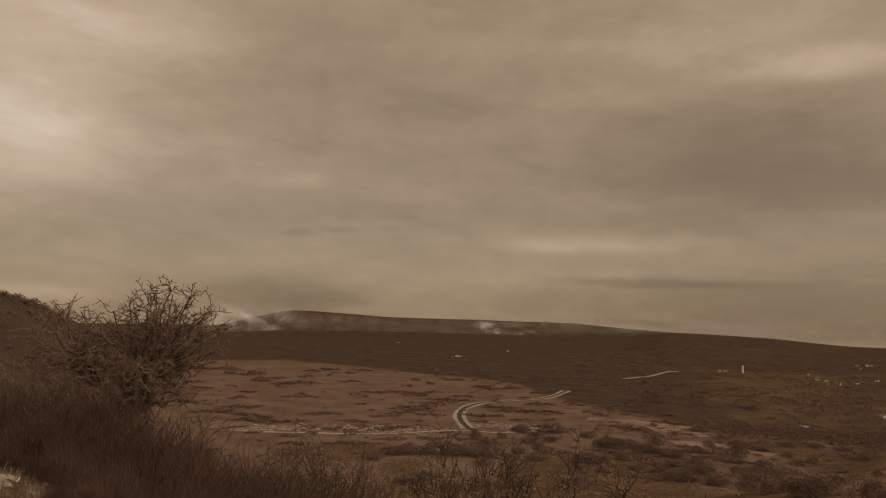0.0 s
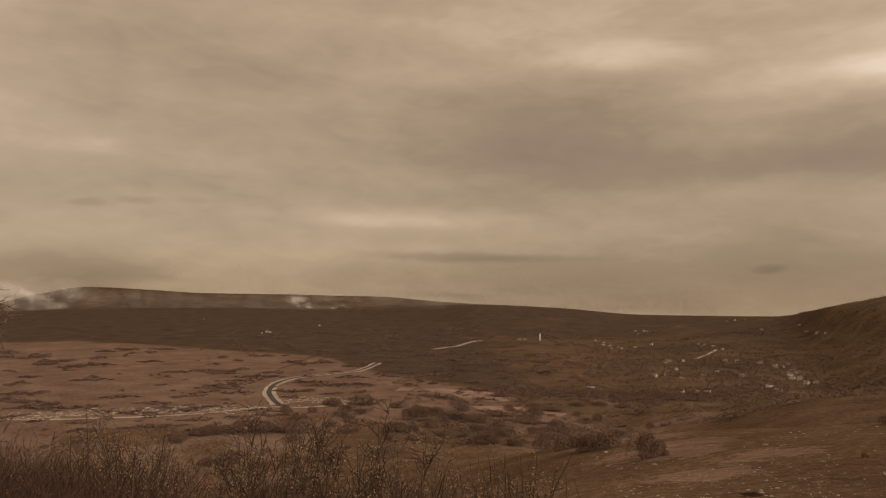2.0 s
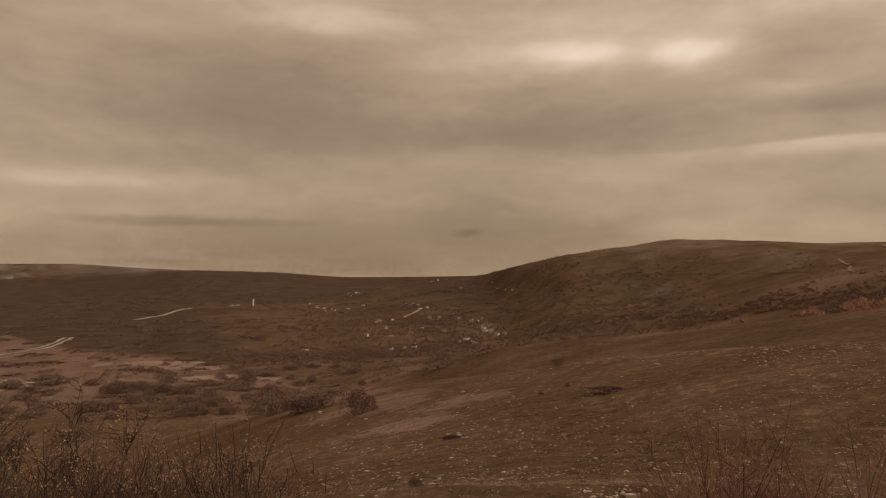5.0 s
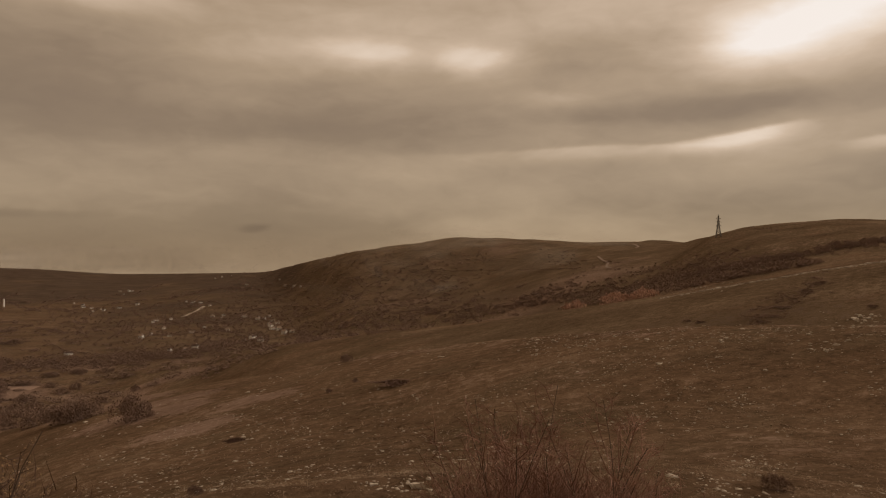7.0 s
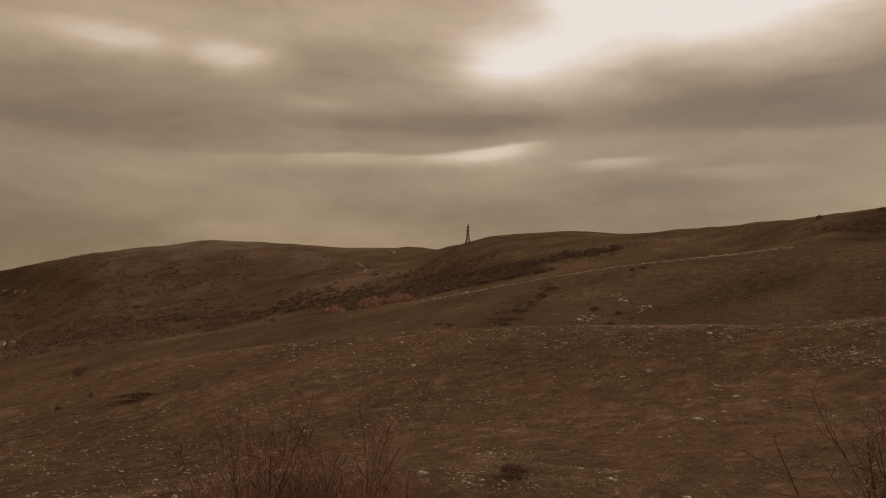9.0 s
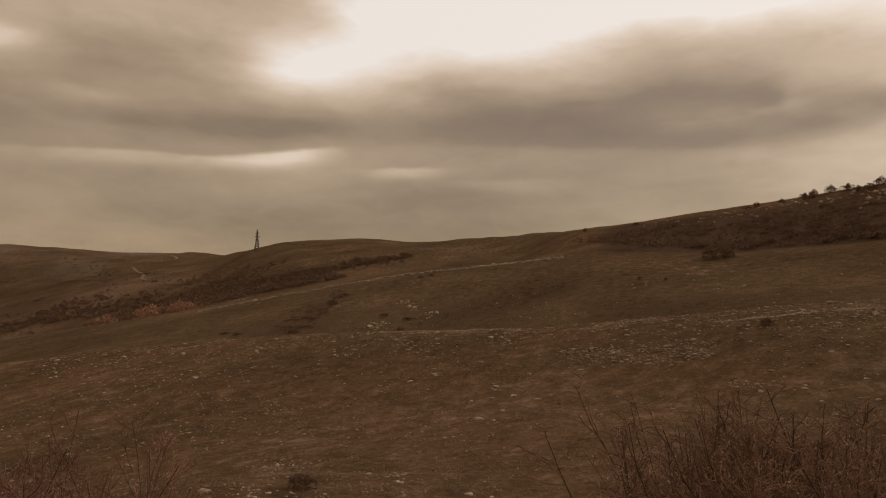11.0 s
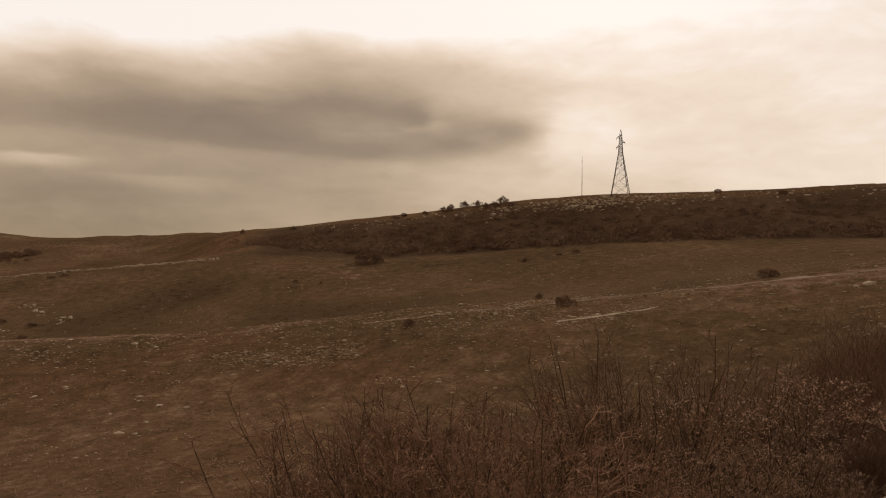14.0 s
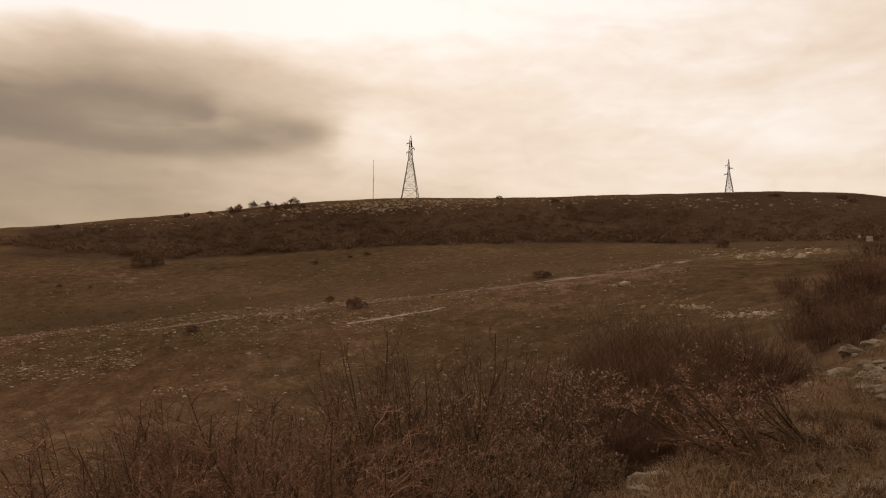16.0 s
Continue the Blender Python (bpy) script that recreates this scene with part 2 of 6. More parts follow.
def ground_material():
    """Dry turf, bleached grass and brown scrub, blended by the land cover stored in the sheet."""
    m = bpy.data.materials.new("hillside_turf")
    m.use_nodes = True
    t = m.node_tree
    bsdf = t.nodes["Principled BSDF"]
    pos = t.nodes.new("ShaderNodeNewGeometry").outputs["Position"]

    def cover(name):
        n = t.nodes.new("ShaderNodeAttribute")
        n.attribute_name = name
        return n.outputs["Fac"]

    def mixed(fac, a, b):
        n = t.nodes.new("ShaderNodeMixRGB")
        t.links.new(fac, n.inputs[0])
        t.links.new(a, n.inputs[1])
        t.links.new(b, n.inputs[2])
        return n.outputs[0]

    big = noise_tex(t, pos, 0.02, 6, 0.6)
    mid = noise_tex(t, pos, 0.35, 8, 0.75)
    fine = noise_tex(t, pos, 1.7, 7, 0.76)
    f = mth(t, "ADD", mth(t, "MULTIPLY", big, 0.27), mth(t, "ADD", mth(t, "MULTIPLY", mid, 0.40), mth(t, "MULTIPLY", fine, 0.33)))
    russet = ramp(t, f, [(0.405, (0.074, 0.047, 0.029)), (0.465, (0.130, 0.084, 0.053)), (0.53, (0.179, 0.116, 0.074)), (0.60, (0.285, 0.195, 0.134))])
    olive = ramp(t, f, [(0.405, (0.064, 0.043, 0.027)), (0.465, (0.116, 0.080, 0.050)), (0.53, (0.162, 0.112, 0.072)), (0.60, (0.265, 0.188, 0.130))])
    hue = mth(t, "ADD", noise_tex(t, pos, 0.045, 4, 0.6, 0.5), mth(t, "MULTIPLY", cover("olive_share"), 0.25))
    turf = mixed(ramp(t, hue, [(0.48, (0, 0, 0)), (0.68, (1, 1, 1))]), russet, olive)
    dry = ramp(t, f, [(0.40, (0.118, 0.077, 0.055)), (0.465, (0.195, 0.128, 0.095)), (0.53, (0.255, 0.172, 0.131)), (0.62, (0.36, 0.255, 0.198))])
    wood = ramp(t, f, [(0.40, (0.063, 0.043, 0.031)), (0.49, (0.099, 0.069, 0.050)), (0.62, (0.165, 0.116, 0.086))])
    ragged = mth(t, "MULTIPLY", mth(t, "SUBTRACT", mid, 0.5), 1.6)

    def edge(name):
        c = mth(t, "ADD", cover(name), ragged)
        return ramp(t, c, [(0.38, (0, 0, 0)), (0.62, (1, 1, 1))])

    c = mixed(edge("dry"), turf, dry)
    c = mixed(edge("wood"), c, wood)
    t.links.new(c, bsdf.inputs["Base Color"])
    bsdf.inputs["Roughness"].default_value = 0.95
    bsdf.inputs["Specular IOR Level"].default_value = 0.0
    bn = t.nodes.new("ShaderNodeBump")
    bn.inputs["Strength"].default_value = 0.8
    bn.inputs["Distance"].default_value = 0.4
    t.links.new(mth(t, "ADD", mid, mth(t, "MULTIPLY", fine, 0.35)), bn.inputs["Height"])
    t.links.new(bn.outputs[0], bsdf.inputs["Normal"])
    return m


M_GROUND = ground_material()
M_BARK = material("grey_brown_bark", [(0.06, 0.042, 0.03), (0.12, 0.085, 0.062), (0.19, 0.14, 0.105)], 30, 0.9, 0.4)
M_TWIG = material("red_brown_twigs", [(0.13, 0.077, 0.056), (0.275, 0.172, 0.127), (0.49, 0.33, 0.245)], 8, 0.85, 0, random_tone=0.2)
M_TWIG_DARK = material("dark_brown_twigs", [(0.11, 0.073, 0.055), (0.21, 0.143, 0.106), (0.37, 0.265, 0.20)], 8, 0.85, 0, random_tone=0.2)
M_RED_TWIG = material("rusty_red_twigs", [(0.15, 0.077, 0.055), (0.27, 0.148, 0.108), (0.43, 0.26, 0.195)], 8, 0.85, 0, random_tone=0.2)
M_SAPLING = material("dark_sapling_stems", [(0.065, 0.040, 0.029), (0.122, 0.077, 0.057), (0.23, 0.152, 0.114)], 8, 0.85, 0, random_tone=0.2)
M_LEAF = material("withered_ochre_leaves", [(0.21, 0.125, 0.062), (0.35, 0.225, 0.118), (0.52, 0.37, 0.22)], 3, 0.8, 0, scale2=40)
M_SCRUB = material("leafless_scrub", [(0.15, 0.096, 0.071), (0.215, 0.141, 0.105), (0.29, 0.197, 0.149)], 0.2, 0.95, 0, scale2=1.5, space="Position")
M_HEATH = material("soft_brown_heath_scrub", [(0.135, 0.086, 0.064), (0.215, 0.142, 0.107), (0.31, 0.21, 0.162)], 0.1, 0.95, 0, scale2=0.02, space="Position")
M_PALE_SCRUB = material("tawny_scrub", [(0.32, 0.185, 0.13), (0.48, 0.30, 0.22), (0.64, 0.44, 0.33)], 0.2, 0.95, 0, scale2=1.5, space="Position")
M_ROCK = material("pale_limestone", [(0.30, 0.245, 0.19), (0.56, 0.48, 0.39), (0.74, 0.67, 0.57)], 7, 0.9, 0.6, random_tone=0.25)
M_PATH = material("pale_gravel_track", [(0.30, 0.235, 0.18), (0.47, 0.385, 0.31), (0.64, 0.55, 0.46)], 2.0, 0.95, 0.4, scale2=0.05, space="Position")
M_BLEACH = material("bleached_dry_grass", [(0.20, 0.130, 0.096), (0.31, 0.208, 0.158), (0.43, 0.305, 0.24)], 0.5, 0.95, 0.5, scale2=0.04, space="Position")
M_ASPHALT = material("worn_asphalt", [(0.05, 0.043, 0.037), (0.085, 0.073, 0.063), (0.12, 0.105, 0.09)], 5, 0.85, 0.3, scale2=0.1, space="Position")
M_STEEL = material("weathered_galvanised_steel", [(0.10, 0.085, 0.07), (0.17, 0.15, 0.125), (0.24, 0.21, 0.18)], 3, 0.6, 0.1, metallic=0.3)
M_WALL = material("whitewashed_house_wall", [(0.62, 0.58, 0.52), (0.80, 0.76, 0.70), (0.88, 0.85, 0.80)], 0.8, 0.9, 0.1, random_tone=0.5)
M_ROOF = material("brown_roof_tiles", [(0.08, 0.05, 0.038), (0.16, 0.105, 0.075), (0.34, 0.25, 0.19)], 1.5, 0.9, 0.3, random_tone=0.5)
M_GLASS = material("dark_window_glass", [(0.02, 0.02, 0.02), (0.04, 0.04, 0.04)], 1, 0.15, 0)
M_GRASS = material("dry_grass_blades", [(0.16, 0.106, 0.066), (0.29, 0.198, 0.127), (0.45, 0.32, 0.21)], 3, 0.9, 0, scale2=0.5, space="Position")
M_STRAW = material("bleached_straw_tussocks", [(0.17, 0.12, 0.08), (0.32, 0.235, 0.165), (0.52, 0.41, 0.30)], 0.3, 0.95, 0, scale2=2.0, space="Position")
M_LITTER = material("withered_brown_leaves", [(0.24, 0.145, 0.10), (0.43, 0.285, 0.21), (0.64, 0.49, 0.38)], 4, 0.8, 0, scale2=40)
M_DIRT = material("trodden_earth", [(0.15, 0.10, 0.072), (0.25, 0.175, 0.128), (0.38, 0.285, 0.215)], 1.2, 0.95, 0.4, scale2=0.15, space="Position")
M_THICKET = material("soft_brown_thicket", [(0.11, 0.067, 0.049), (0.19, 0.118, 0.088), (0.30, 0.196, 0.148)], 2, 0.9, 0, scale2=0.6, random_tone=0.2)
M_BRUSH = material("fine_russet_brushwood", [(0.072, 0.039, 0.027), (0.128, 0.073, 0.051), (0.215, 0.129, 0.093)], 2, 0.9, 0, scale2=0.6, random_tone=0.2)
M_TREE_TWIG = material("dark_hawthorn_twigs", [(0.11, 0.068, 0.048), (0.225, 0.145, 0.103), (0.37, 0.25, 0.18)], 6, 0.85, 0)
M_ROCK_DARK = material("lichen_grey_limestone", [(0.13, 0.10, 0.08), (0.26, 0.215, 0.17), (0.42, 0.36, 0.30)], 6, 0.92, 0.7, random_tone=0.25)
M_PAINT = material("white_road_paint", [(0.6, 0.57, 0.53), (0.78, 0.75, 0.7)], 5, 0.6, 0.1)
M_RED = material("faded_red_paint", [(0.3, 0.06, 0.04), (0.42, 0.09, 0.06)], 5, 0.6, 0.1)


# pale see-through surface shared by smoke, mist and the added haze sheets
def mist_haze_material():
    m = bpy.data.materials.new("pale_mist_and_haze_sheet")
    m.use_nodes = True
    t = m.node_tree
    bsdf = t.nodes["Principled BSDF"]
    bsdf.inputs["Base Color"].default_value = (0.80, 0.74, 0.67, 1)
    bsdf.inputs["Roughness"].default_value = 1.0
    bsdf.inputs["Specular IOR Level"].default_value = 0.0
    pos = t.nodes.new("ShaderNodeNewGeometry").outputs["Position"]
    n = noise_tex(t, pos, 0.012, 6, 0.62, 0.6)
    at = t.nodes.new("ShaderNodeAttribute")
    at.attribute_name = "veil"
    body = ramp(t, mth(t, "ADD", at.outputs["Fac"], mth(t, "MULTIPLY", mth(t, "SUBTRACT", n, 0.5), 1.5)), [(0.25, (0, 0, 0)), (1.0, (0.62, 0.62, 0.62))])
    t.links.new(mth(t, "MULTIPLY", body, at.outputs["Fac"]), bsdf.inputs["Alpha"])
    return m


M_MIST_HAZE = mist_haze_material()

# ---- the lie of the land ----
# Each landform line: (bearing, distance in metres, angle above the eye in degrees)
LOWER_SLOPE = [(60, 40, -5), (40, 40, -11), (30, 40, -14), (20, 40, -17), (-20, 40, -17), (-60, 40, -16), (-90, 40, -15.5),
               (-110, 40, -14.5), (-130, 38, -14.5), (-142, 36, -13.5), (-150, 36, -10.5), (-156, 36, -7.0), (-163, 36, -2.0), (-172, 36, 0.6), (-200, 36, 3), (-260, 36, 3)]
MIDDLE_SLOPE = [(60, 90, -4), (40, 100, -11), (30, 100, -15), (20, 110, -19), (0, 110, -19), (-15, 120, -18), (-30, 120, -14.5), (-40, 110, -13.5),
                (-60, 90, -12), (-80, 80, -10.5), (-100, 70, -9.5), (-120, 60, -8.6), (-130, 60, -8.0), (-140, 60, -6.5), (-150, 60, -3.8), (-160, 60, -0.5), (-172, 60, 1.6), (-200, 60, 4), (-260, 60, 4)]
SPUR_CREST = [(60, 160, -2), (40, 200, -8), (30, 250, -11), (20, 300, -16), (0, 300, -15.5), (-15, 320, -13.4), (-22, 330, -11.5), (-31, 310, -9.75), (-41, 265, -8.35),
              (-53, 210, -6.6), (-63, 170, -5.55), (-73, 150, -4.6), (-82, 138, -4.1), (-92, 125, -3.75), (-101, 115, -2.9), (-111, 110, -1.7),
              (-123, 104, -0.5), (-133, 100, 0.5), (-141, 100, 1.6), (-149, 100, 2.4), (-160, 100, 2.8), (-172, 100, 3.2), (-200, 100, 5), (-260, 100, 5)]
HOLLOW = [(60, 300, 0), (40, 330, -3.5), (30, 380, -5), (20, 520, -11.8), (0, 520, -11.9), (-15, 520, -11.3), (-22, 430, -11.9), (-31, 390, -10.7), (-41, 340, -9.4),
          (-53, 285, -7.6), (-63, 230, -6.8), (-73, 200, -5.9), (-92, 180, -5.0), (-101, 165, -4.0), (-111, 150, -2.4),
          (-123, 140, -0.9), (-133, 140, 0.7), (-141, 140, 1.9), (-149, 140, 2.8), (-160, 140, 3.5), (-172, 140, 3.8), (-200, 140, 5.5), (-260, 140, 5.5)]
FIELD_EDGE = [(60, 500, 2.5), (40, 500, 2.0), (30, 520, 0.4), (25, 545, -2.6), (20, 740, -8.4), (0, 740, -8.5), (-15, 740, -8.3), (-28, 720, -8.8), (-34, 620, -8.6), (-41, 500, -6.9),
              (-47, 470, -5.9), (-56, 430, -4.8), (-69, 380, -2.65), (-77, 355, -1.1), (-85, 340, 0.4), (-94, 330, 1.55), (-101, 300, 2.4), (-110, 280, 2.43),
              (-119, 270, 3.16), (-128, 265, 3.95), (-141, 260, 4.3), (-150, 260, 4.2), (-160, 260, 4.3), (-172, 260, 4.5), (-200, 260, 6), (-260, 260, 6)]
PLAIN = [(60, 900, 2), (40, 900, 0.5), (30, 900, -3), (25, 1000, -5.6), (20, 1150, -5.4), (-40, 1150, -5.3), (-47, 850, -5.3), (-56, 720, -4.9), (-69, 560, -2.6), (-77, 500, -0.9), (-85, 480, 0.5),
         (-94, 480, 1.5), (-101, 380, 3.3), (-110, 320, 3.6), (-120, 300, 4.6), (-130, 295, 5.4), (-140, 300, 5.6), (-150, 320, 5.7), (-160, 340, 5.5), (-172, 340, 5), (-200, 340, 6), (-260, 340, 6)]
HILL_TOP = [(60, 1800, 1), (40, 1800, -1), (30, 1900, -2.6), (20, 1900, -3.4), (0, 1900, -3.3), (-30, 1900, -3.15), (-40, 1900, -2.6), (-47, 1250, -2.6), (-56, 1150, -1.7), (-63, 1000, -0.6), (-70, 950, 0.5), (-74, 1000, 2.2),
            (-77, 1000, 2.72), (-82, 1000, 3.0), (-86, 950, 2.85), (-92, 850, 3.3), (-97.5, 650, 3.95), (-101, 520, 4.35), (-107, 420, 5.25), (-113, 380, 6.1), (-121, 360, 7.22),
            (-128.5, 350, 7.78), (-137, 360, 7.86), (-146, 400, 7.97), (-153, 450, 7.9), (-160, 480, 7.5), (-165, 480, 6.7), (-172, 480, 5.8), (-200, 480, 6.5), (-260, 480, 6.5)]
DARK_RIDGE = [(60, 3000, 0), (40, 3500, -1.4), (17, 4000, -1.66), (8, 4000, -1.33), (-1, 4000, -1.2), (-8, 4000, -1.25), (-13, 3950, -0.8), (-18, 3900, -0.48), (-23, 3900, -0.55), (-30, 3900, -0.95), (-39, 3300, -0.85), (-43, 2200, 0.0),
              (-47.3, 1900, 0.97), (-51, 1850, 1.45), (-55.5, 1800, 2.04), (-60, 1750, 1.8), (-64, 1700, 1.62), (-70, 1600, 1.66), (-74, 1600, 1.3), (-82, 1500, 1.2), (-92, 1400, 2.0), (-101, 900, 3.4), (-113, 700, 4.5), (-137, 620, 6), (-153, 700, 6.2), (-172, 700, 5), (-260, 700, 5)]
FAR_HILLS = [(60, 4750, 0), (30, 4750, -1.2), (17.2, 4750, -1.1), (14.4, 4750, -0.38), (11.1, 4750, 0.24), (7, 4750, 0.12), (3.6, 4750, -0.03), (-3, 4750, 0.0), (-9.6, 4750, -0.02), (-15, 4750, -0.33), (-22, 4750, -0.65), (-30, 4750, -1.05), (-39, 4750, -0.95),
             (-55, 4750, 0), (-74, 4750, 0.5), (-260, 4750, 1)]
LINES = (LOWER_SLOPE, MIDDLE_SLOPE, SPUR_CREST, HOLLOW, FIELD_EDGE, PLAIN, HILL_TOP, DARK_RIDGE, FAR_HILLS)
ROAD_BEARING, SHOULDER = radians(-167.0), 2.0


def slopes(x, y):
    """Slopes of a curve through the points that never overshoots; the first axis runs along the points."""
    h, d = np.diff(x, axis=0), np.diff(y, axis=0) / np.diff(x, axis=0)
    m = np.zeros_like(y)
    w1, w2 = 2 * h[1:] + h[:-1], h[1:] + 2 * h[:-1]
    ok = d[1:] * d[:-1] > 0
    with np.errstate(divide="ignore", invalid="ignore"):
        m[1:-1] = np.where(ok, (w1 + w2) / (w1 / d[:-1] + w2 / d[1:]), 0.0)
    m[0], m[-1] = d[0], d[-1]
    return m


def smooth_curve(x, y, at):
    """The curve through points in rising x (one axis), at the places given."""
    x, y = np.asarray(x, float), np.asarray(y, float)
    m = slopes(x, y)
    k = np.clip(np.searchsorted(x, at) - 1, 0, len(x) - 2)
    h = x[k + 1] - x[k]
    u = np.clip((at - x[k]) / h, 0, 1)
    return y[k] * (1 + 2 * u) * (1 - u) ** 2 + h * m[k] * u * (1 - u) ** 2 + y[k + 1] * u * u * (3 - 2 * u) + h * m[k + 1] * u * u * (u - 1)


def lattice(ix, iy, seed):
    n = (ix * 374761393 + iy * 668265263 + seed * 974711) & 0x7FFFFFFF
    n = ((n ^ (n >> 13)) * 1274126177) & 0x7FFFFFFF
    return ((n ^ (n >> 16)) & 0xFFFF) / 65535.0


def bumps(x, y, size, seed=0, octaves=3):
    """Rolling noise of about -1 to 1, with its largest waves of that size in metres."""
    x, y = np.asarray(x, float), np.asarray(y, float)
    out, amp = np.zeros(np.broadcast(x, y).shape), 1.0
    for o in range(octaves):
        u, v = x / size * 2 ** o, y / size * 2 ** o
        iu, iv = np.floor(u).astype(np.int64), np.floor(v).astype(np.int64)
        fu, fv = u - iu, v - iv
        fu, fv = fu * fu * (3 - 2 * fu), fv * fv * (3 - 2 * fv)
        a, b = lattice(iu, iv, seed + o), lattice(iu + 1, iv, seed + o)
        c, d = lattice(iu, iv + 1, seed + o), lattice(iu + 1, iv + 1, seed + o)
        out += amp * ((a * (1 - fu) + b * fu) * (1 - fv) + (c * (1 - fu) + d * fu) * fv - 0.5) * 2
        amp *= 0.5
    return out / 1.5


def wrapped(b):
    """A bearing within 60 to -300 degrees."""
    return 60 - np.mod(60 - np.asarray(b, float), 360)


def road_axes(x, y):
    """Metres along the road and out over the valley from the lookout."""
    dx, dy = -math.sin(ROAD_BEARING), math.cos(ROAD_BEARING)
    return x * dx + y * dy, -x * dy + y * dx


def step(x, a, b):
    u = np.clip((x - a) / (b - a), 0, 1)
    return u * u * (3 - 2 * u)


def height(x, y):
    """The ground's height at the places given."""
    x, y = np.atleast_1d(np.asarray(x, float)), np.atleast_1d(np.asarray(y, float))
    r = np.maximum(np.hypot(x, y), 0.3)
    b = wrapped(np.degrees(np.arctan2(-x, y)))
    logs, zs = [], []
    q, s = road_axes(x, y)
    # the shoulder and its bank
    t = np.maximum(s - SHOULDER + 0.6 * np.maximum(-q - 0.5, 0), 0)
    zn = np.where(q > 0, 0.0014 * q * q, 0.012 * q) - 0.58 * np.minimum(t, 6) - 0.27 * np.maximum(t - 6, 0)
    for line in LINES:
        pts = sorted(line + [(line[0][0] - 360, line[0][1], line[0][2])])
        bx = [p[0] for p in pts]
        dist = smooth_curve(bx, [p[1] for p in pts], b)
        logs.append(np.log(dist))
        zs.append(EYE + dist * np.tan(np.radians(smooth_curve(bx, [p[2] for p in pts], b))))
    logs, zs = np.array(logs), np.array(zs)
    m = slopes(logs, zs)
    lr = np.clip(np.log(r), logs[0], logs[-1])
    k = np.clip((lr[None] > logs).sum(0) - 1, 0, len(LINES) - 2)
    i = np.arange(len(r))
    h = logs[k + 1, i] - logs[k, i]
    u = np.clip((lr - logs[k, i]) / h, 0, 1)
    zf = zs[k, i] * (1 + 2 * u) * (1 - u) ** 2 + h * m[k, i] * u * (1 - u) ** 2 + zs[k + 1, i] * u * u * (3 - 2 * u) + h * m[k + 1, i] * u * u * (u - 1)
    f = step(r, 14, 38)
    z = zn * (1 - f) + zf * f
    z += bumps(x, y, 2.5, 3) * 0.13 * step(r, 1, 4) + bumps(x, y, 14, 5) * 0.3 * step(r, 15, 50)
    flat = 1 - 0.85 * step(b, -30, -20) * (1 - step(b, 19, 24)) * step(r, 380, 600) * (1 - step(r, 1350, 1700))
    z += bumps(x, y, 60, 7) * flat * 2.4 * step(r, 350, 700) * (1 - step(r, 1700, 2600)) + bumps(x, y, 260, 9) * 4 * step(r, 800, 1600) * (1 - 0.6 * step(r, 2200, 3200))
    z += bumps(x, y, 150, 13) * 5 * step(r, 620, 850) * (1 - step(r, 1350, 1650)) * step(-b, 42, 49) * (1 - step(-b, 74, 80))
    return z


# the sheet's own grid: fine where the lookout faces the valley, coarse behind
BEARINGS = np.concatenate([np.arange(55, -178, -0.28), np.arange(-178, -305, -2.5)])
RINGS = np.exp(np.linspace(math.log(0.5), math.log(4900), 310))


def sheet():
    bb, rr = np.meshgrid(np.radians(BEARINGS), RINGS)
    x, y = (-np.sin(bb) * rr).ravel(), (np.cos(bb) * rr).ravel()
    return x, y, height(x, y)


SHEET_X, SHEET_Y, SHEET_Z = sheet()
TABLE = SHEET_Z.reshape(len(RINGS), len(BEARINGS))
RING_STEP = math.log(RINGS[1] / RINGS[0])


def level(x, y):
    """The sheet's height at one place."""
    r = max(math.hypot(x, y), 0.51)
    b = 55 - (55 - math.degrees(math.atan2(-x, y))) % 360
    i = (55 - b) / 0.28 if b > -178 else (233 / 0.28 + 1)
    i0 = min(int(i), len(BEARINGS) - 2)
    if b <= -177.9:
        i0 = min(max(int(np.searchsorted(-BEARINGS, -b)) - 1, 0), len(BEARINGS) - 2)
    u = min(max((BEARINGS[i0] - b) / (BEARINGS[i0] - BEARINGS[i0 + 1]), 0), 1)
    j = math.log(r / RINGS[0]) / RING_STEP
    j0 = min(int(j), len(RINGS) - 2)
    v = min(j - j0, 1)
    t = TABLE
    return float((t[j0, i0] * (1 - u) + t[j0, i0 + 1] * u) * (1 - v) + (t[j0 + 1, i0] * (1 - u) + t[j0 + 1, i0 + 1] * u) * v)


def spot(bearing, distance):
    """A place on the ground."""
    x, y = -math.sin(radians(bearing)) * distance, math.cos(radians(bearing)) * distance
    return Vector((x, y, level(x, y)))


def sighted(bearing, angle, beyond=3.0):
    """The first place on the ground that is sighted from the eye under that bearing and angle, past a distance."""
    i = int(np.argmin(np.abs(BEARINGS - (55 - (55 - bearing) % 360))))
    over = np.degrees(np.arctan2(TABLE[:, i] - EYE, RINGS)) - angle
    hit = np.nonzero((over >= 0) & (RINGS > beyond))[0]
    if not len(hit):
        return spot(bearing, 4700.0)
    k = int(hit[0])
    u = 1.0 if over[k - 1] >= 0 else float(-over[k - 1] / (over[k] - over[k - 1]))
    return spot(bearing, float(RINGS[k - 1] + (RINGS[k] - RINGS[k - 1]) * u))


def mesh_object(name, verts, faces, mat, parent=None, label="", smooth=False):
    """Links vertices and faces as one mesh object."""
    me = bpy.data.meshes.new(name)
    me.from_pydata([tuple(v) for v in verts], [], [tuple(f) for f in faces])
    me.materials.append(mat)
    if smooth:
        me.polygons.foreach_set("use_smooth", [True] * len(me.polygons))
    ob = new(name, me)
    ob.parent = parent
    return tagged(ob, label) if label else ob


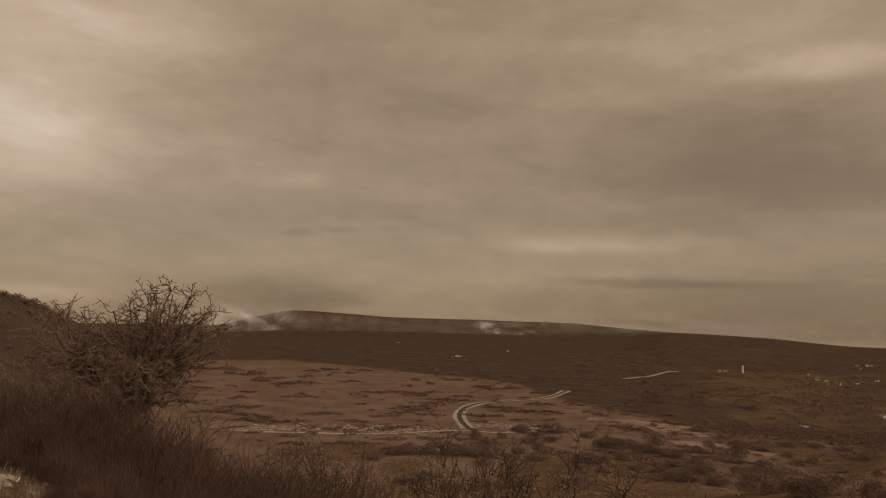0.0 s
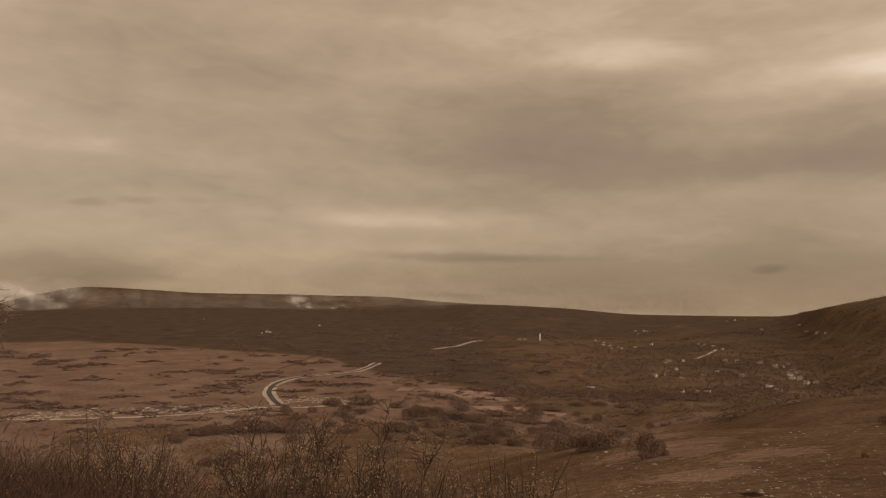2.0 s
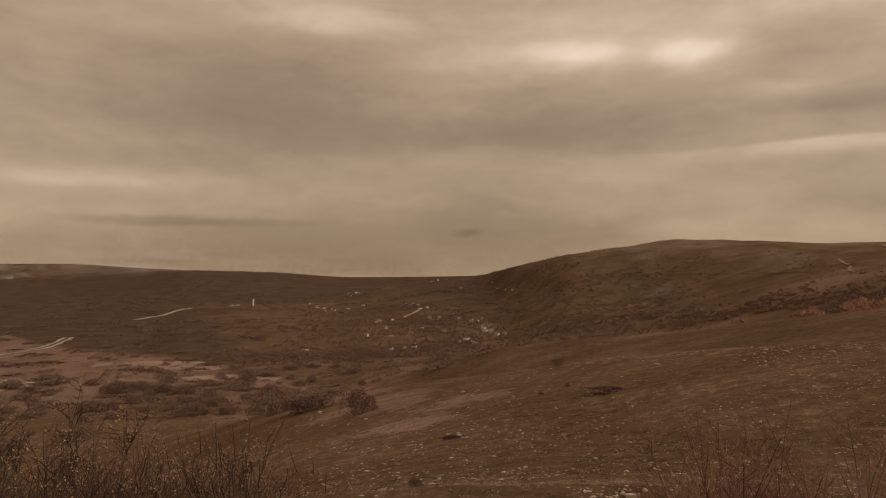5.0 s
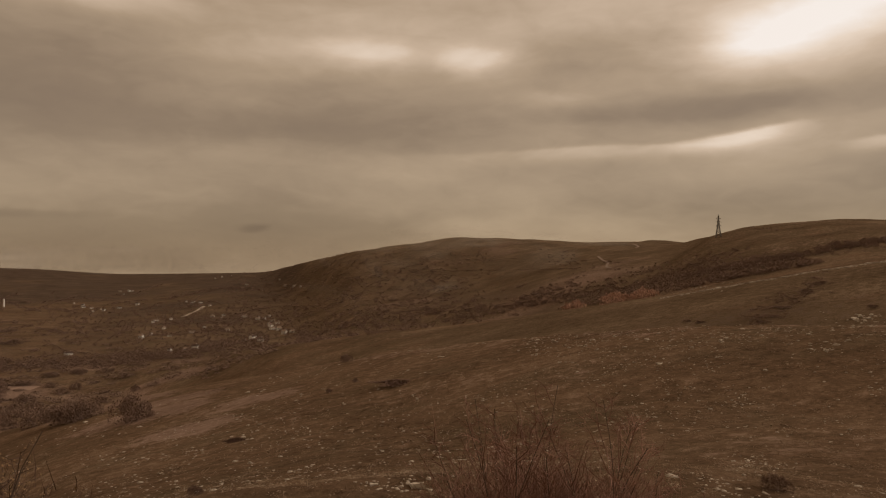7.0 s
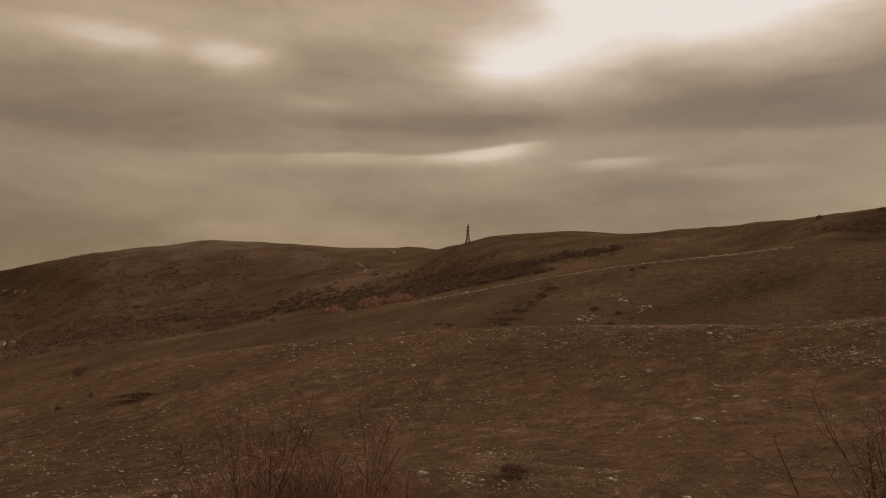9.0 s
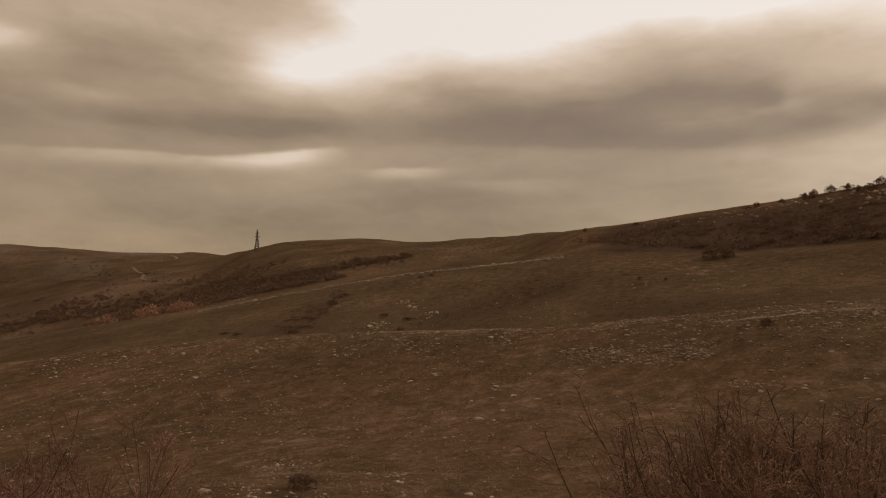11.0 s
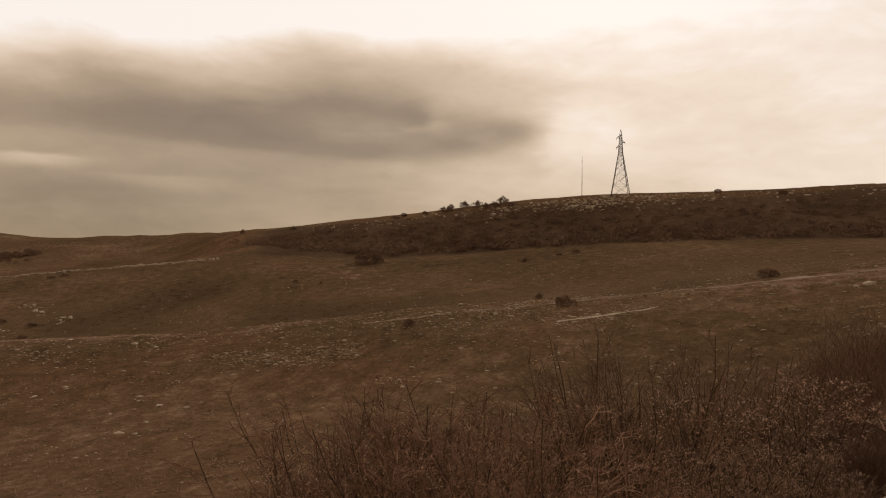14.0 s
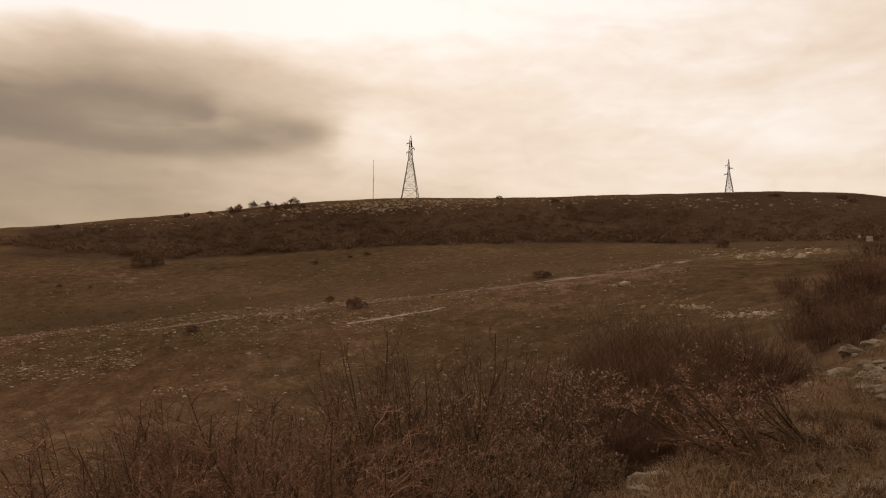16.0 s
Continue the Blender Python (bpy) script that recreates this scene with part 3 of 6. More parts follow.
def part(name, bm, mat, parent, label=""):
    """Links a bmesh as one mesh object under a thing or under a part."""
    me = bpy.data.meshes.new(name)
    bm.to_mesh(me)
    bm.free()
    me.materials.append(mat)
    ob = new(name, me)
    ob.parent = parent
    return tagged(ob, label) if label else ob


def thing(name, m, label, category, group="", kind=""):
    ob = new(name)
    ob.empty_display_size = 0.2
    ob.matrix_basis = m
    return tagged(ob, label, category, group, kind)


def build_ground():
    x, y, z = SHEET_X, SHEET_Y, SHEET_Z
    nb, nr = len(BEARINGS), len(RINGS)
    co = np.concatenate([np.stack([x, y, z], 1), [[0, 0, float(height(0.1, 0.1)[0])]]])
    j, i = np.meshgrid(np.arange(nr - 1), np.arange(nb), indexing="ij")
    i2 = (i + 1) % nb
    quads = np.stack([j * nb + i, (j + 1) * nb + i, (j + 1) * nb + i2, j * nb + i2], -1).reshape(-1, 4)[:, ::-1]
    k = np.arange(nb)
    tris = np.stack([np.full(nb, nr * nb), k, (k + 1) % nb], 1)[:, ::-1]
    me = bpy.data.meshes.new("ground")
    me.vertices.add(len(co))
    me.vertices.foreach_set("co", co.ravel())
    loops = np.concatenate([quads.ravel(), tris.ravel()]).astype(np.int32)
    me.loops.add(len(loops))
    me.loops.foreach_set("vertex_index", loops)
    starts = np.concatenate([np.arange(len(quads)) * 4, len(quads) * 4 + np.arange(nb) * 3]).astype(np.int32)
    me.polygons.add(len(starts))
    me.polygons.foreach_set("loop_start", starts)
    me.update(calc_edges=True)
    me.validate()
    me.polygons.foreach_set("use_smooth", np.ones(len(starts), bool))
    dry, wood, olive_share = land_cover(co[:, 0], co[:, 1])
    for name, val in (("dry", dry), ("wood", wood), ("olive_share", olive_share)):
        at = me.attributes.new(name, "FLOAT", "POINT")
        at.data.foreach_set("value", val.astype(np.float32))
    me.materials.append(M_GROUND)
    return tagged(new("ground", me), "rolling brown hillside with dry turf falling to a wide plain", "ground", kind="structure")


def land_cover(x, y):
    """Shares of bleached grass and of dark scrub wood, 0 to 1."""
    r = np.hypot(x, y)
    b = wrapped(np.degrees(np.arctan2(-x, y)))
    # the bleached plateau by the lower road, ending in a slanting edge
    reach = np.interp(b, [-34, -22, -10, -6, 4, 12, 20], [560, 780, 1050, 1300, 1520, 1750, 1800])
    dry = step(r, 590, 720) * (1 - step(r, reach * 0.9, reach * 1.08)) * step(b, -36, -26) * 0.9
    dry += bumps(x, y, 90, 21) * 0.3 * step(r, 200, 400) + bumps(b * 10, r * 0.8, 30, 23) * 0.42 * step(r, 450, 650)
    # bleached strips between the field banks below the plateau
    dry = np.maximum(dry, (0.34 + 0.75 * bumps(b * 7, r * 0.4, 24, 27)) * step(r, 280, 420) * (1 - step(r, 800, 950)) * step(b, -40, -34))
    # a worn band along the spur's crest and the old field edges
    crest = smooth_curve(*np.array(sorted((p[0], p[1]) for p in SPUR_CREST)).T, b)
    dry = np.maximum(dry, (0.42 + 0.4 * bumps(x, y, 9, 35)) * np.exp(-((r - crest) / (0.13 * crest)) ** 2) * step(-b, 28, 50))
    dry = np.maximum(dry, 0.13 + 0.3 * bumps(x, y, 25, 31))
    dry = np.maximum(dry, (0.22 + 0.55 * bumps(x, y, 130, 33)) * step(r, 430, 560) * step(-b, 44, 50) * (1 - step(-b, 95, 100)) * (1 - step(r, 1500, 1700)))
    dry = dry * (1 - step(b, 19, 24) * step(r, 50, 100))
    # dark woods beyond the plateau and on the far ridges
    # wood thinned beyond 4 km and on the long hill: haze put into colour
    wood = step(r, reach * 0.93, reach * 1.06) * step(b, -30, -12) * 0.85 * (1 - 0.35 * step(r, 4050, 4300))
    wood = np.maximum(wood, step(r, 1300, 2600) * 0.75 * (1 - 0.3 * step(r, 4050, 4300)) * (1 - 0.75 * step(-b, 40, 46)))
    wood = np.maximum(wood, step(b, 21, 26) * step(r, 90, 220) * 0.9)
    # scrub on the slope under the pylon
    edge = smooth_curve(*np.array(sorted((p[0], p[1]) for p in FIELD_EDGE)).T, b)
    top = smooth_curve(*np.array(sorted((p[0], p[1]) for p in HILL_TOP)).T, b)
    belt = step(r, edge * 0.985, edge * 1.02) * (1 - step(r, top * 0.9, top * 0.97))
    wood = np.maximum(wood, belt * step(-b, 98, 104) * 0.95)
    wood = np.maximum(wood, 0.22 * step(r, 480, 620) * step(-b, 44, 50) * (1 - step(-b, 70, 78)) * (1 - step(r, 1500, 1700)))
    wood = np.maximum(wood, 0.45 * step(r, 620, 800) * step(-b, 18, 30) * (1 - step(-b, 40, 46)))
    # the hollow behind the spur: more olive, as are far slopes and right meadow
    hollow = smooth_curve(*np.array(sorted((p[0], p[1]) for p in HOLLOW)).T, b)
    olive_share = step(r, crest * 1.0, crest * 1.08) * (1 - step(r, edge * 1.0, edge * 1.05)) * step(-b, 36, 60) + 0.7 * step(r, 450, 600) * step(-b, 20, 40) + 0.6 * step(-b, 95, 115) * (1 - step(r, crest, crest * 1.05))
    wood = np.maximum(wood, 0.40 * step(r, crest * 1.03, crest * 1.1) * (1 - 0.55 * step(r, hollow * 1.15, hollow * 1.6)) * (1 - step(r, edge * 0.9, edge)) * step(-b, 36, 60) * (1 - step(-b, 150, 160)))
    wood += 0.16 * bumps(x, y, 30, 43) * (1 - step(r, 400, 700))
    wood += bumps(x, y, 160, 41) * 0.35 * step(r, 400, 700)
    # bleached patches round the lone bush and on the near shoulder
    for (pb, pa), size, share in zip([(-31.33, -11.11), (-34.30, -12.26), (-29.17, -10.24), (-33.45, -10.06), (-38.82, -10.36)], (17, 12, 22, 15, 12), (1.4, 1.1, 1.3, 1.2, 0.9)):
        c = sighted(pb, pa, 25)
        dry = np.maximum(dry, share * np.exp(-((x - c.x) ** 2 + (y - c.y) ** 2) / size ** 2) + 0.25 * bumps(x, y, 6, 51) * np.exp(-((x - c.x) ** 2 + (y - c.y) ** 2) / (2 * size) ** 2))
    return np.clip(dry, 0, 1), np.clip(wood, 0, 1), np.clip(olive_share, 0, 1)


ground = build_ground()

# ---- growing things: stems, twigs and leaves ----
def perpendicular(d):
    a = d.cross(Vector((0, 0, 1)))
    if a.length < 1e-3:
        a = Vector((1, 0, 0))
    return a.normalized()


class Wood:
    """Gathers tapered three-sided stems."""

    def __init__(self):
        self.verts, self.faces = [], []

    def stem(self, pts, r0, r1, sides=3):
        n = len(pts)
        base = len(self.verts)
        for i, p in enumerate(pts):
            d = (pts[min(i + 1, n - 1)] - pts[max(i - 1, 0)]).normalized()
            a = perpendicular(d)
            b = d.cross(a)
            r = r0 + (r1 - r0) * i / (n - 1)
            for k in range(sides):
                w = 2 * math.pi * k / sides
                self.verts.append(p + a * (r * math.cos(w)) + b * (r * math.sin(w)))
        for i in range(n - 1):
            for k in range(sides):
                k2 = (k + 1) % sides
                self.faces.append((base + i * sides + k, base + i * sides + k2, base + (i + 1) * sides + k2, base + (i + 1) * sides + k))


def wander(rng, p, d, length, steps, bend, lift):
    """A crooked line that starts at p towards d, and turns up (lift above 0) or droops."""
    pts, d = [p.copy()], d.normalized()
    for _ in range(steps):
        d = (d + Vector((rng.gauss(0, bend), rng.gauss(0, bend), rng.gauss(0, bend) + lift))).normalized()
        p = p + d * (length / steps)
        pts.append(p.copy())
    return pts


def off(rng, d, angle):
    """A direction that leaves d by about that many degrees."""
    a = perpendicular(d)
    b = d.cross(a)
    w = rng.uniform(0, 2 * math.pi)
    k = math.tan(radians(angle * rng.uniform(0.6, 1.3)))
    return (d + (a * math.cos(w) + b * math.sin(w)) * k).normalized()


def add_leaf(rng, verts, faces, p, size):
    d = Vector((rng.gauss(0, 1), rng.gauss(0, 1), rng.gauss(0, 0.7) - 0.3)).normalized()
    a = perpendicular(d)
    n = d.cross(a)
    i = len(verts)
    s = size * rng.uniform(0.6, 1.3)
    verts += [p, p + d * s * 0.5 + a * s * 0.3 + n * s * 0.1, p + d * s, p + d * s * 0.5 - a * s * 0.3 + n * s * 0.1]
    faces += [(i, i + 1, i + 2), (i, i + 2, i + 3)]


def bare_shrub(seed, tall, wide, stems, branches, twigs, upright=0.6, leaves=0, leaf=0.035, twig_mat=None, leaf_mat=None, thick=0.022, twig_r=0.004, name="shrub", fan=42, lean_to=None):
    """A leafless shrub of many stems from one root, at the origin: its stems, twigs and last leaves."""
    rng = random.Random(seed)
    root = new(name)
    root.empty_display_size = 0.3
    twig_wood, tips = Wood(), []
    for s in range(stems):
        w = rng.uniform(0, 2 * math.pi)
        lean = rng.uniform(0.05, 1.0) ** 0.7 * wide / tall * 0.8
        d = Vector((math.cos(w) * lean, math.sin(w) * lean, 1)).normalized()
        if lean_to is not None:
            d = (d + lean_to * rng.uniform(0.6, 1.3)).normalized()
        length = tall * rng.uniform(0.65, 1.05) / max(d.z, 0.55)
        p0 = Vector((math.cos(w), math.sin(w), 0)) * rng.uniform(0, wide * 0.13) - Vector((0, 0, 0.25))
        pts = wander(rng, p0, d, length + 0.2, 7, 0.09, 0.03 * upright)
        wood = Wood()
        wood.stem(pts, thick * rng.uniform(0.6, 1.2), 0.005, 4)
        mesh_object("stem", wood.verts, wood.faces, M_BARK, root)
        for _ in range(branches):
            u = rng.uniform(0.22, 0.97)
            i = min(int(u * 7), 6)
            q = pts[i].lerp(pts[i + 1], u * 7 - i)
            dd = off(rng, pts[i + 1] - pts[i], fan)
            bl = length * (1.05 - u) * rng.uniform(0.35, 0.8) + 0.15
            bp = wander(rng, q, dd, bl, 4, 0.17, 0.10 * upright)
            twig_wood.stem(bp, twig_r * 2.0, twig_r * 0.8)
            for _ in range(twigs):
                v = rng.uniform(0.15, 1.0)
                j = min(int(v * 4), 3)
                q2 = bp[j].lerp(bp[j + 1], v * 4 - j)
                tw = wander(rng, q2, off(rng, bp[j + 1] - bp[j], fan + 3), rng.uniform(0.10, 0.32) * (0.6 + 0.4 * bl), 2, 0.26, 0.14 * upright)
                twig_wood.stem(tw if rng.random() < 0.6 else tw[::2], twig_r, twig_r * 0.5)
                tips += tw[1:]
    mesh_object("crown", twig_wood.verts, twig_wood.faces, twig_mat or M_TWIG, root)
    if leaves:
        lv, lf = [], []
        for _ in range(leaves):
            add_leaf(rng, lv, lf, rng.choice(tips) + Vector((rng.gauss(0, 0.02), rng.gauss(0, 0.02), rng.gauss(0, 0.02))), leaf)
        mesh_object("foliage", lv, lf, leaf_mat or M_LEAF, root)
    return root


def hawthorn_tree():
    """An old hawthorn: a leaning trunk forked into two rounded crowns of crooked bare twigs."""
    rng = random.Random(11)
    root = new("bare_tree")
    across, away = Vector((math.cos(radians(22)), math.sin(radians(22)), 0)), Vector((-math.sin(radians(22)), math.cos(radians(22)), 0))
    fork = 3.6
    trunk = Wood()
    pts = wander(rng, Vector((0, 0, -0.4)) - across * 0.35, across * 0.1 + Vector((0, 0, 1)), fork + 0.4, 7, 0.04, 0.05)
    trunk.stem(pts, 0.2, 0.13, 8)
    mesh_object("trunk", trunk.verts, trunk.faces, M_BARK, root, smooth=True)
    top = pts[-1]
    twig_wood, tips = Wood(), []
    # the crowns: across, up from the fork, half width, half height, limbs
    for cx, cz, w, h, limbs in ((0.6, 1.4, 1.7, 1.75, 30), (-1.35, 1.55, 0.95, 1.1, 11), (0.1, 0.45, 2.0, 0.8, 10)):
        centre = top + across * cx + Vector((0, 0, cz))
        for n in range(limbs):
            turn = 2.4 * n
            d = Vector((math.cos(turn), math.sin(turn), 0)) * math.sqrt((n + 0.5) / limbs)
            rise = math.sqrt(max(0.0, 1 - d.length_squared)) * (1 if n % 4 else -0.25)
            goal = centre + across * d.x * w * 0.86 + away * d.y * w * 0.86 + Vector((0, 0, rise * h * 0.86))
            mid = top.lerp(centre, 0.6) + Vector((0, 0, 0.1))
            lp = [top.copy()]
            for k in range(1, 10):
                u = k / 9
                q = top.lerp(mid, u).lerp(mid.lerp(goal, u), u)
                lp.append(q + Vector((rng.gauss(0, 0.07), rng.gauss(0, 0.07), rng.gauss(0, 0.06))))
            limb = Wood()
            limb.stem(lp, rng.uniform(0.03, 0.05) if n % 5 else 0.08, 0.012, 5)
            mesh_object("limb", limb.verts, limb.faces, M_BARK, root)
            for _ in range(17):
                u = rng.uniform(0.4, 1.0) ** 0.7
                i = min(int(u * 9), 8)
                q = lp[i].lerp(lp[i + 1], u * 9 - i)
                out = (q - centre).normalized() * 0.55 + off(rng, lp[i + 1] - lp[i], 60) * 0.8
                bp = wander(rng, q, out, rng.uniform(0.28, 0.6), 4, 0.36, 0.04)
                twig_wood.stem(bp, 0.013, 0.008)
                for _ in range(6):
                    v = rng.uniform(0.2, 1.0)
                    j = min(int(v * 4), 3)
                    tw = wander(rng, bp[j].lerp(bp[j + 1], v * 4 - j), off(rng, bp[j + 1] - bp[j], 50), rng.uniform(0.10, 0.26), 2, 0.5, 0.08)
                    twig_wood.stem(tw, 0.009, 0.006)
                    tips += tw[1:]
    mesh_object("crown", twig_wood.verts, twig_wood.faces, M_TREE_TWIG, root)
    lv, lf = [], []
    low = [p for p in tips if p.z < fork + 1.5]
    for k in range(5000):
        add_leaf(rng, lv, lf, rng.choice(low if k % 4 else tips), 0.046)
    mesh_object("foliage", lv, lf, M_LEAF, root)
    return root


def clump_mesh(name, seed, blades, mat, wide=1.0, tall=1.0, blade=0.16):
    """A far shrub: small sprays pointing outwards from several uneven, overlapping domes."""
    rng = random.Random(seed)
    crowns = []
    for k in range(8):
        turn, out = 2.4 * k + rng.uniform(-0.5, 0.5), math.sqrt(k / 8) * rng.uniform(0.6, 0.9)
        crowns.append((math.cos(turn) * out * wide, math.sin(turn) * out * wide, rng.uniform(0.8, 1.0) * (1 - 0.75 * out * out) * tall, rng.uniform(0.28, 0.48) * wide))
    verts, faces = [], []
    for _ in range(blades):
        cx, cy, h, w = rng.choice(crowns)
        d = Vector((rng.gauss(0, 1), rng.gauss(0, 1), rng.gauss(0.45, 0.75))).normalized()
        deep = rng.uniform(0.55, 1.0) ** 0.6
        p = Vector((cx + d.x * w * deep, cy + d.y * w * deep, max(0.02, h * (0.27 + 0.66 * d.z * deep))))
        aim = (d * 0.8 + Vector((rng.gauss(0, 0.6), rng.gauss(0, 0.6), rng.gauss(0.3, 0.5)))).normalized()
        b = rng.uniform(0, 2 * math.pi)
        side = Vector((math.cos(b), math.sin(b), rng.uniform(-0.7, 0.7))) * blade * 0.42 * rng.uniform(0.5, 1.2)
        reach = aim * blade * rng.uniform(1.0, 2.4)
        i = len(verts)
        verts += [p - reach * 0.5, p + side, p + reach * 0.5, p - side]
        faces += [(i, i + 1, i + 2), (i, i + 2, i + 3)]
    me = bpy.data.meshes.new(name)
    me.from_pydata([tuple(v) for v in verts], [], faces)
    me.materials.append(mat)
    return me


def mat_mesh(name, seed, blades, mat):
    """A low ragged mat of thorn: short slanting sprays over an uneven oval."""
    rng = random.Random(seed)
    verts, faces = [], []
    for _ in range(blades):
        a, out = rng.uniform(0, 2 * math.pi), math.sqrt(rng.random())
        rim = 1 + 0.35 * math.sin(2 * a + seed) + 0.2 * math.sin(5 * a)
        foot = Vector((math.cos(a) * out * rim, math.sin(a) * out * rim * 0.5, -0.05))
        tip = foot + Vector((rng.gauss(0, 0.05), rng.gauss(0, 0.05), (1.15 - out) * rng.uniform(0.4, 1.0)))
        w = rng.uniform(0, 6.28)
        s = Vector((math.cos(w), math.sin(w), 0)) * 0.022
        i = len(verts)
        verts += [foot - s, foot + s, tip + s * 0.6, tip - s * 0.6]
        faces += [(i, i + 1, i + 2), (i, i + 2, i + 3)]
    me = bpy.data.meshes.new(name)
    me.from_pydata([tuple(v) for v in verts], [], faces)
    me.materials.append(mat)
    return me


def brush_clump(seed, tall, wide, rods, mat, width=0.012, spread=1.0, leaves=0, leaf=0.04, leaf_mat=None, fork=30, share=0.3):
    """Dense brushwood: slender rods fanning from one root, each forking into finer ones."""
    rng = random.Random(seed)
    root = new("shrub")
    root.empty_display_size = 0.3
    verts, faces, lines = [], [], []
    crowns = [(1.05 * k + rng.uniform(-0.3, 0.3), rng.uniform(0.08, 0.42), rng.uniform(0.6, 1.0)) for k in range(6)] + [(0, 0.05, 1.0)]

    def rod(pts, w0):
        s_dir = rng.uniform(0, 6.28)
        s = Vector((math.cos(s_dir), math.sin(s_dir), rng.uniform(-0.3, 0.3))) * w0 * 0.5
        i = len(verts)
        verts.extend((pts[0] - s, pts[0] + s, pts[1] + s * 0.8, pts[1] - s * 0.8, pts[2]))
        faces.extend(((i, i + 1, i + 2, i + 3), (i + 3, i + 2, i + 4)))

    for k in range(rods):
        if k < rods * share:
            aim, far_out, rank = rng.choice(crowns)
            a, out = rng.uniform(0, 6.28), math.sqrt(rng.random())
            c = Vector((math.cos(aim), math.sin(aim), 0)) * far_out * wide
            spray = Vector((math.cos(a), math.sin(a), 0)) * out * wide * 0.24 * spread
            foot = c * 0.5 + spray * 0.4 - Vector((0, 0, 0.3))
            h = tall * rank * math.sqrt(max(0.15, 1.05 - (out * 0.8) ** 2)) * rng.uniform(0.7, 1.04)
            tip = c + spray * rng.uniform(0.7, 1.3) + Vector((rng.gauss(0, 0.08), rng.gauss(0, 0.08), h))
            mid = foot.lerp(tip, 0.55) + Vector((rng.gauss(0, 0.07), rng.gauss(0, 0.07), tall * 0.05))
            pts = (foot, mid, tip)
            rod(pts, width * 1.5)
            lines.append(pts)
        else:
            base = rng.choice(lines)
            u = rng.uniform(0.25, 1.0)
            p = base[0].lerp(base[1], u * 2) if u < 0.5 else base[1].lerp(base[2], u * 2 - 1)
            d = off(rng, base[2] - base[1], fork)
            n = tall * rng.uniform(0.08, 0.24)
            mid = p + d * n * 0.5 + Vector((rng.gauss(0, 0.03), rng.gauss(0, 0.03), 0))
            rod((p, mid, mid + off(rng, d, 18) * n * 0.5), width)
    mesh_object("crown", verts, faces, mat, root)
    if leaves:
        lv, lf = [], []
        for _ in range(leaves):
            b = rng.choice(lines)
            add_leaf(rng, lv, lf, b[1].lerp(b[2], rng.random()) + Vector((rng.gauss(0, 0.15), rng.gauss(0, 0.15), rng.gauss(0, 0.15))), leaf)
        mesh_object("foliage", lv, lf, leaf_mat or M_LEAF, root)
    return root


def facing(bearing):
    """The turn about the upright axis by which +y points away from the lookout."""
    return Matrix.Rotation(radians(bearing), 4, "Z")


def standing(p, turn=0.0, size=1.0):
    return Matrix.Translation(p) @ Matrix.Rotation(turn, 4, "Z") @ Matrix.Scale(size, 4)


def scatter_stuff(name, source, places, label, category):
    """Many far clumps joined into one object: places are (point, turn, width, height)."""
    nv = len(source[0].vertices)
    co = [np.array([v.co for v in me.vertices]) for me in source]
    fc = [np.array([p.vertices for p in me.polygons]) for me in source]
    verts, faces, n = [], [], 0
    for k, (p, turn, w, h) in enumerate(places):
        c, f = co[k % len(co)], fc[k % len(co)]
        ca, sa = math.cos(turn) * w, math.sin(turn) * w
        verts.append(np.stack([c[:, 0] * ca - c[:, 1] * sa + p[0], c[:, 0] * sa + c[:, 1] * ca + p[1], c[:, 2] * h + p[2]], 1))
        faces.append(f + n)
        n += len(c)
    v, f = np.concatenate(verts), np.concatenate(faces)
    me = bpy.data.meshes.new(name)
    me.vertices.add(len(v))
    me.vertices.foreach_set("co", v.ravel())
    me.loops.add(f.size)
    me.loops.foreach_set("vertex_index", f.ravel().astype(np.int32))
    me.polygons.add(len(f))
    me.polygons.foreach_set("loop_start", (np.arange(len(f)) * f.shape[1]).astype(np.int32))
    me.update(calc_edges=True)
    me.materials.append(source[0].materials[0])
    return tagged(new(name, me), label, category, kind="stuff")


def around(rng, b0, b1, r0, r1):
    """A random place between two bearings and two distances."""
    b, r = radians(rng.uniform(b0, b1)), math.exp(rng.uniform(math.log(r0), math.log(r1)))
    return -math.sin(b) * r, math.cos(b) * r


# ---- roads and tracks ----
def ribbon(name, spots, width, mat, label, category, raise_by=0.12, kind="structure", ragged=0.0, seed=1, sub=14):
    """A strip laid on the ground along a smooth line through the places."""
    pts = []
    P = [spots[0]] + list(spots) + [spots[-1]]
    for i in range(1, len(P) - 2):
        for k in range(sub):
            u = k / sub
            a, b, c, d = P[i - 1], P[i], P[i + 1], P[i + 2]
            pts.append(0.5 * ((2 * b) + (c - a) * u + (2 * a - 5 * b + 4 * c - d) * u * u + (3 * b - a - 3 * c + d) * u ** 3))
    pts.append(P[-1])
    rng = random.Random(seed)
    xs, cols = [], 5
    for i, p in enumerate(pts):
        d = pts[min(i + 1, len(pts) - 1)] - pts[max(i - 1, 0)]
        n = Vector((-d.y, d.x, 0)).normalized()
        w = width * (1 + ragged * float(bumps(p.x, p.y, max(2.0, width * 1.2), seed, 2)[()]))
        for k in range(cols):
            xs.append(p + n * w * (k / (cols - 1) - 0.5))
    z = [level(v.x, v.y) for v in xs]
    verts = [Vector((v.x, v.y, h + raise_by)) for v, h in zip(xs, z)]
    faces = [(i * cols + k, i * cols + k + 1, (i + 1) * cols + k + 1, (i + 1) * cols + k) for i in range(len(pts) - 1) for k in range(cols - 1)]
    return tagged(mesh_object(name, verts, faces, mat, smooth=True), label, category, kind=kind)


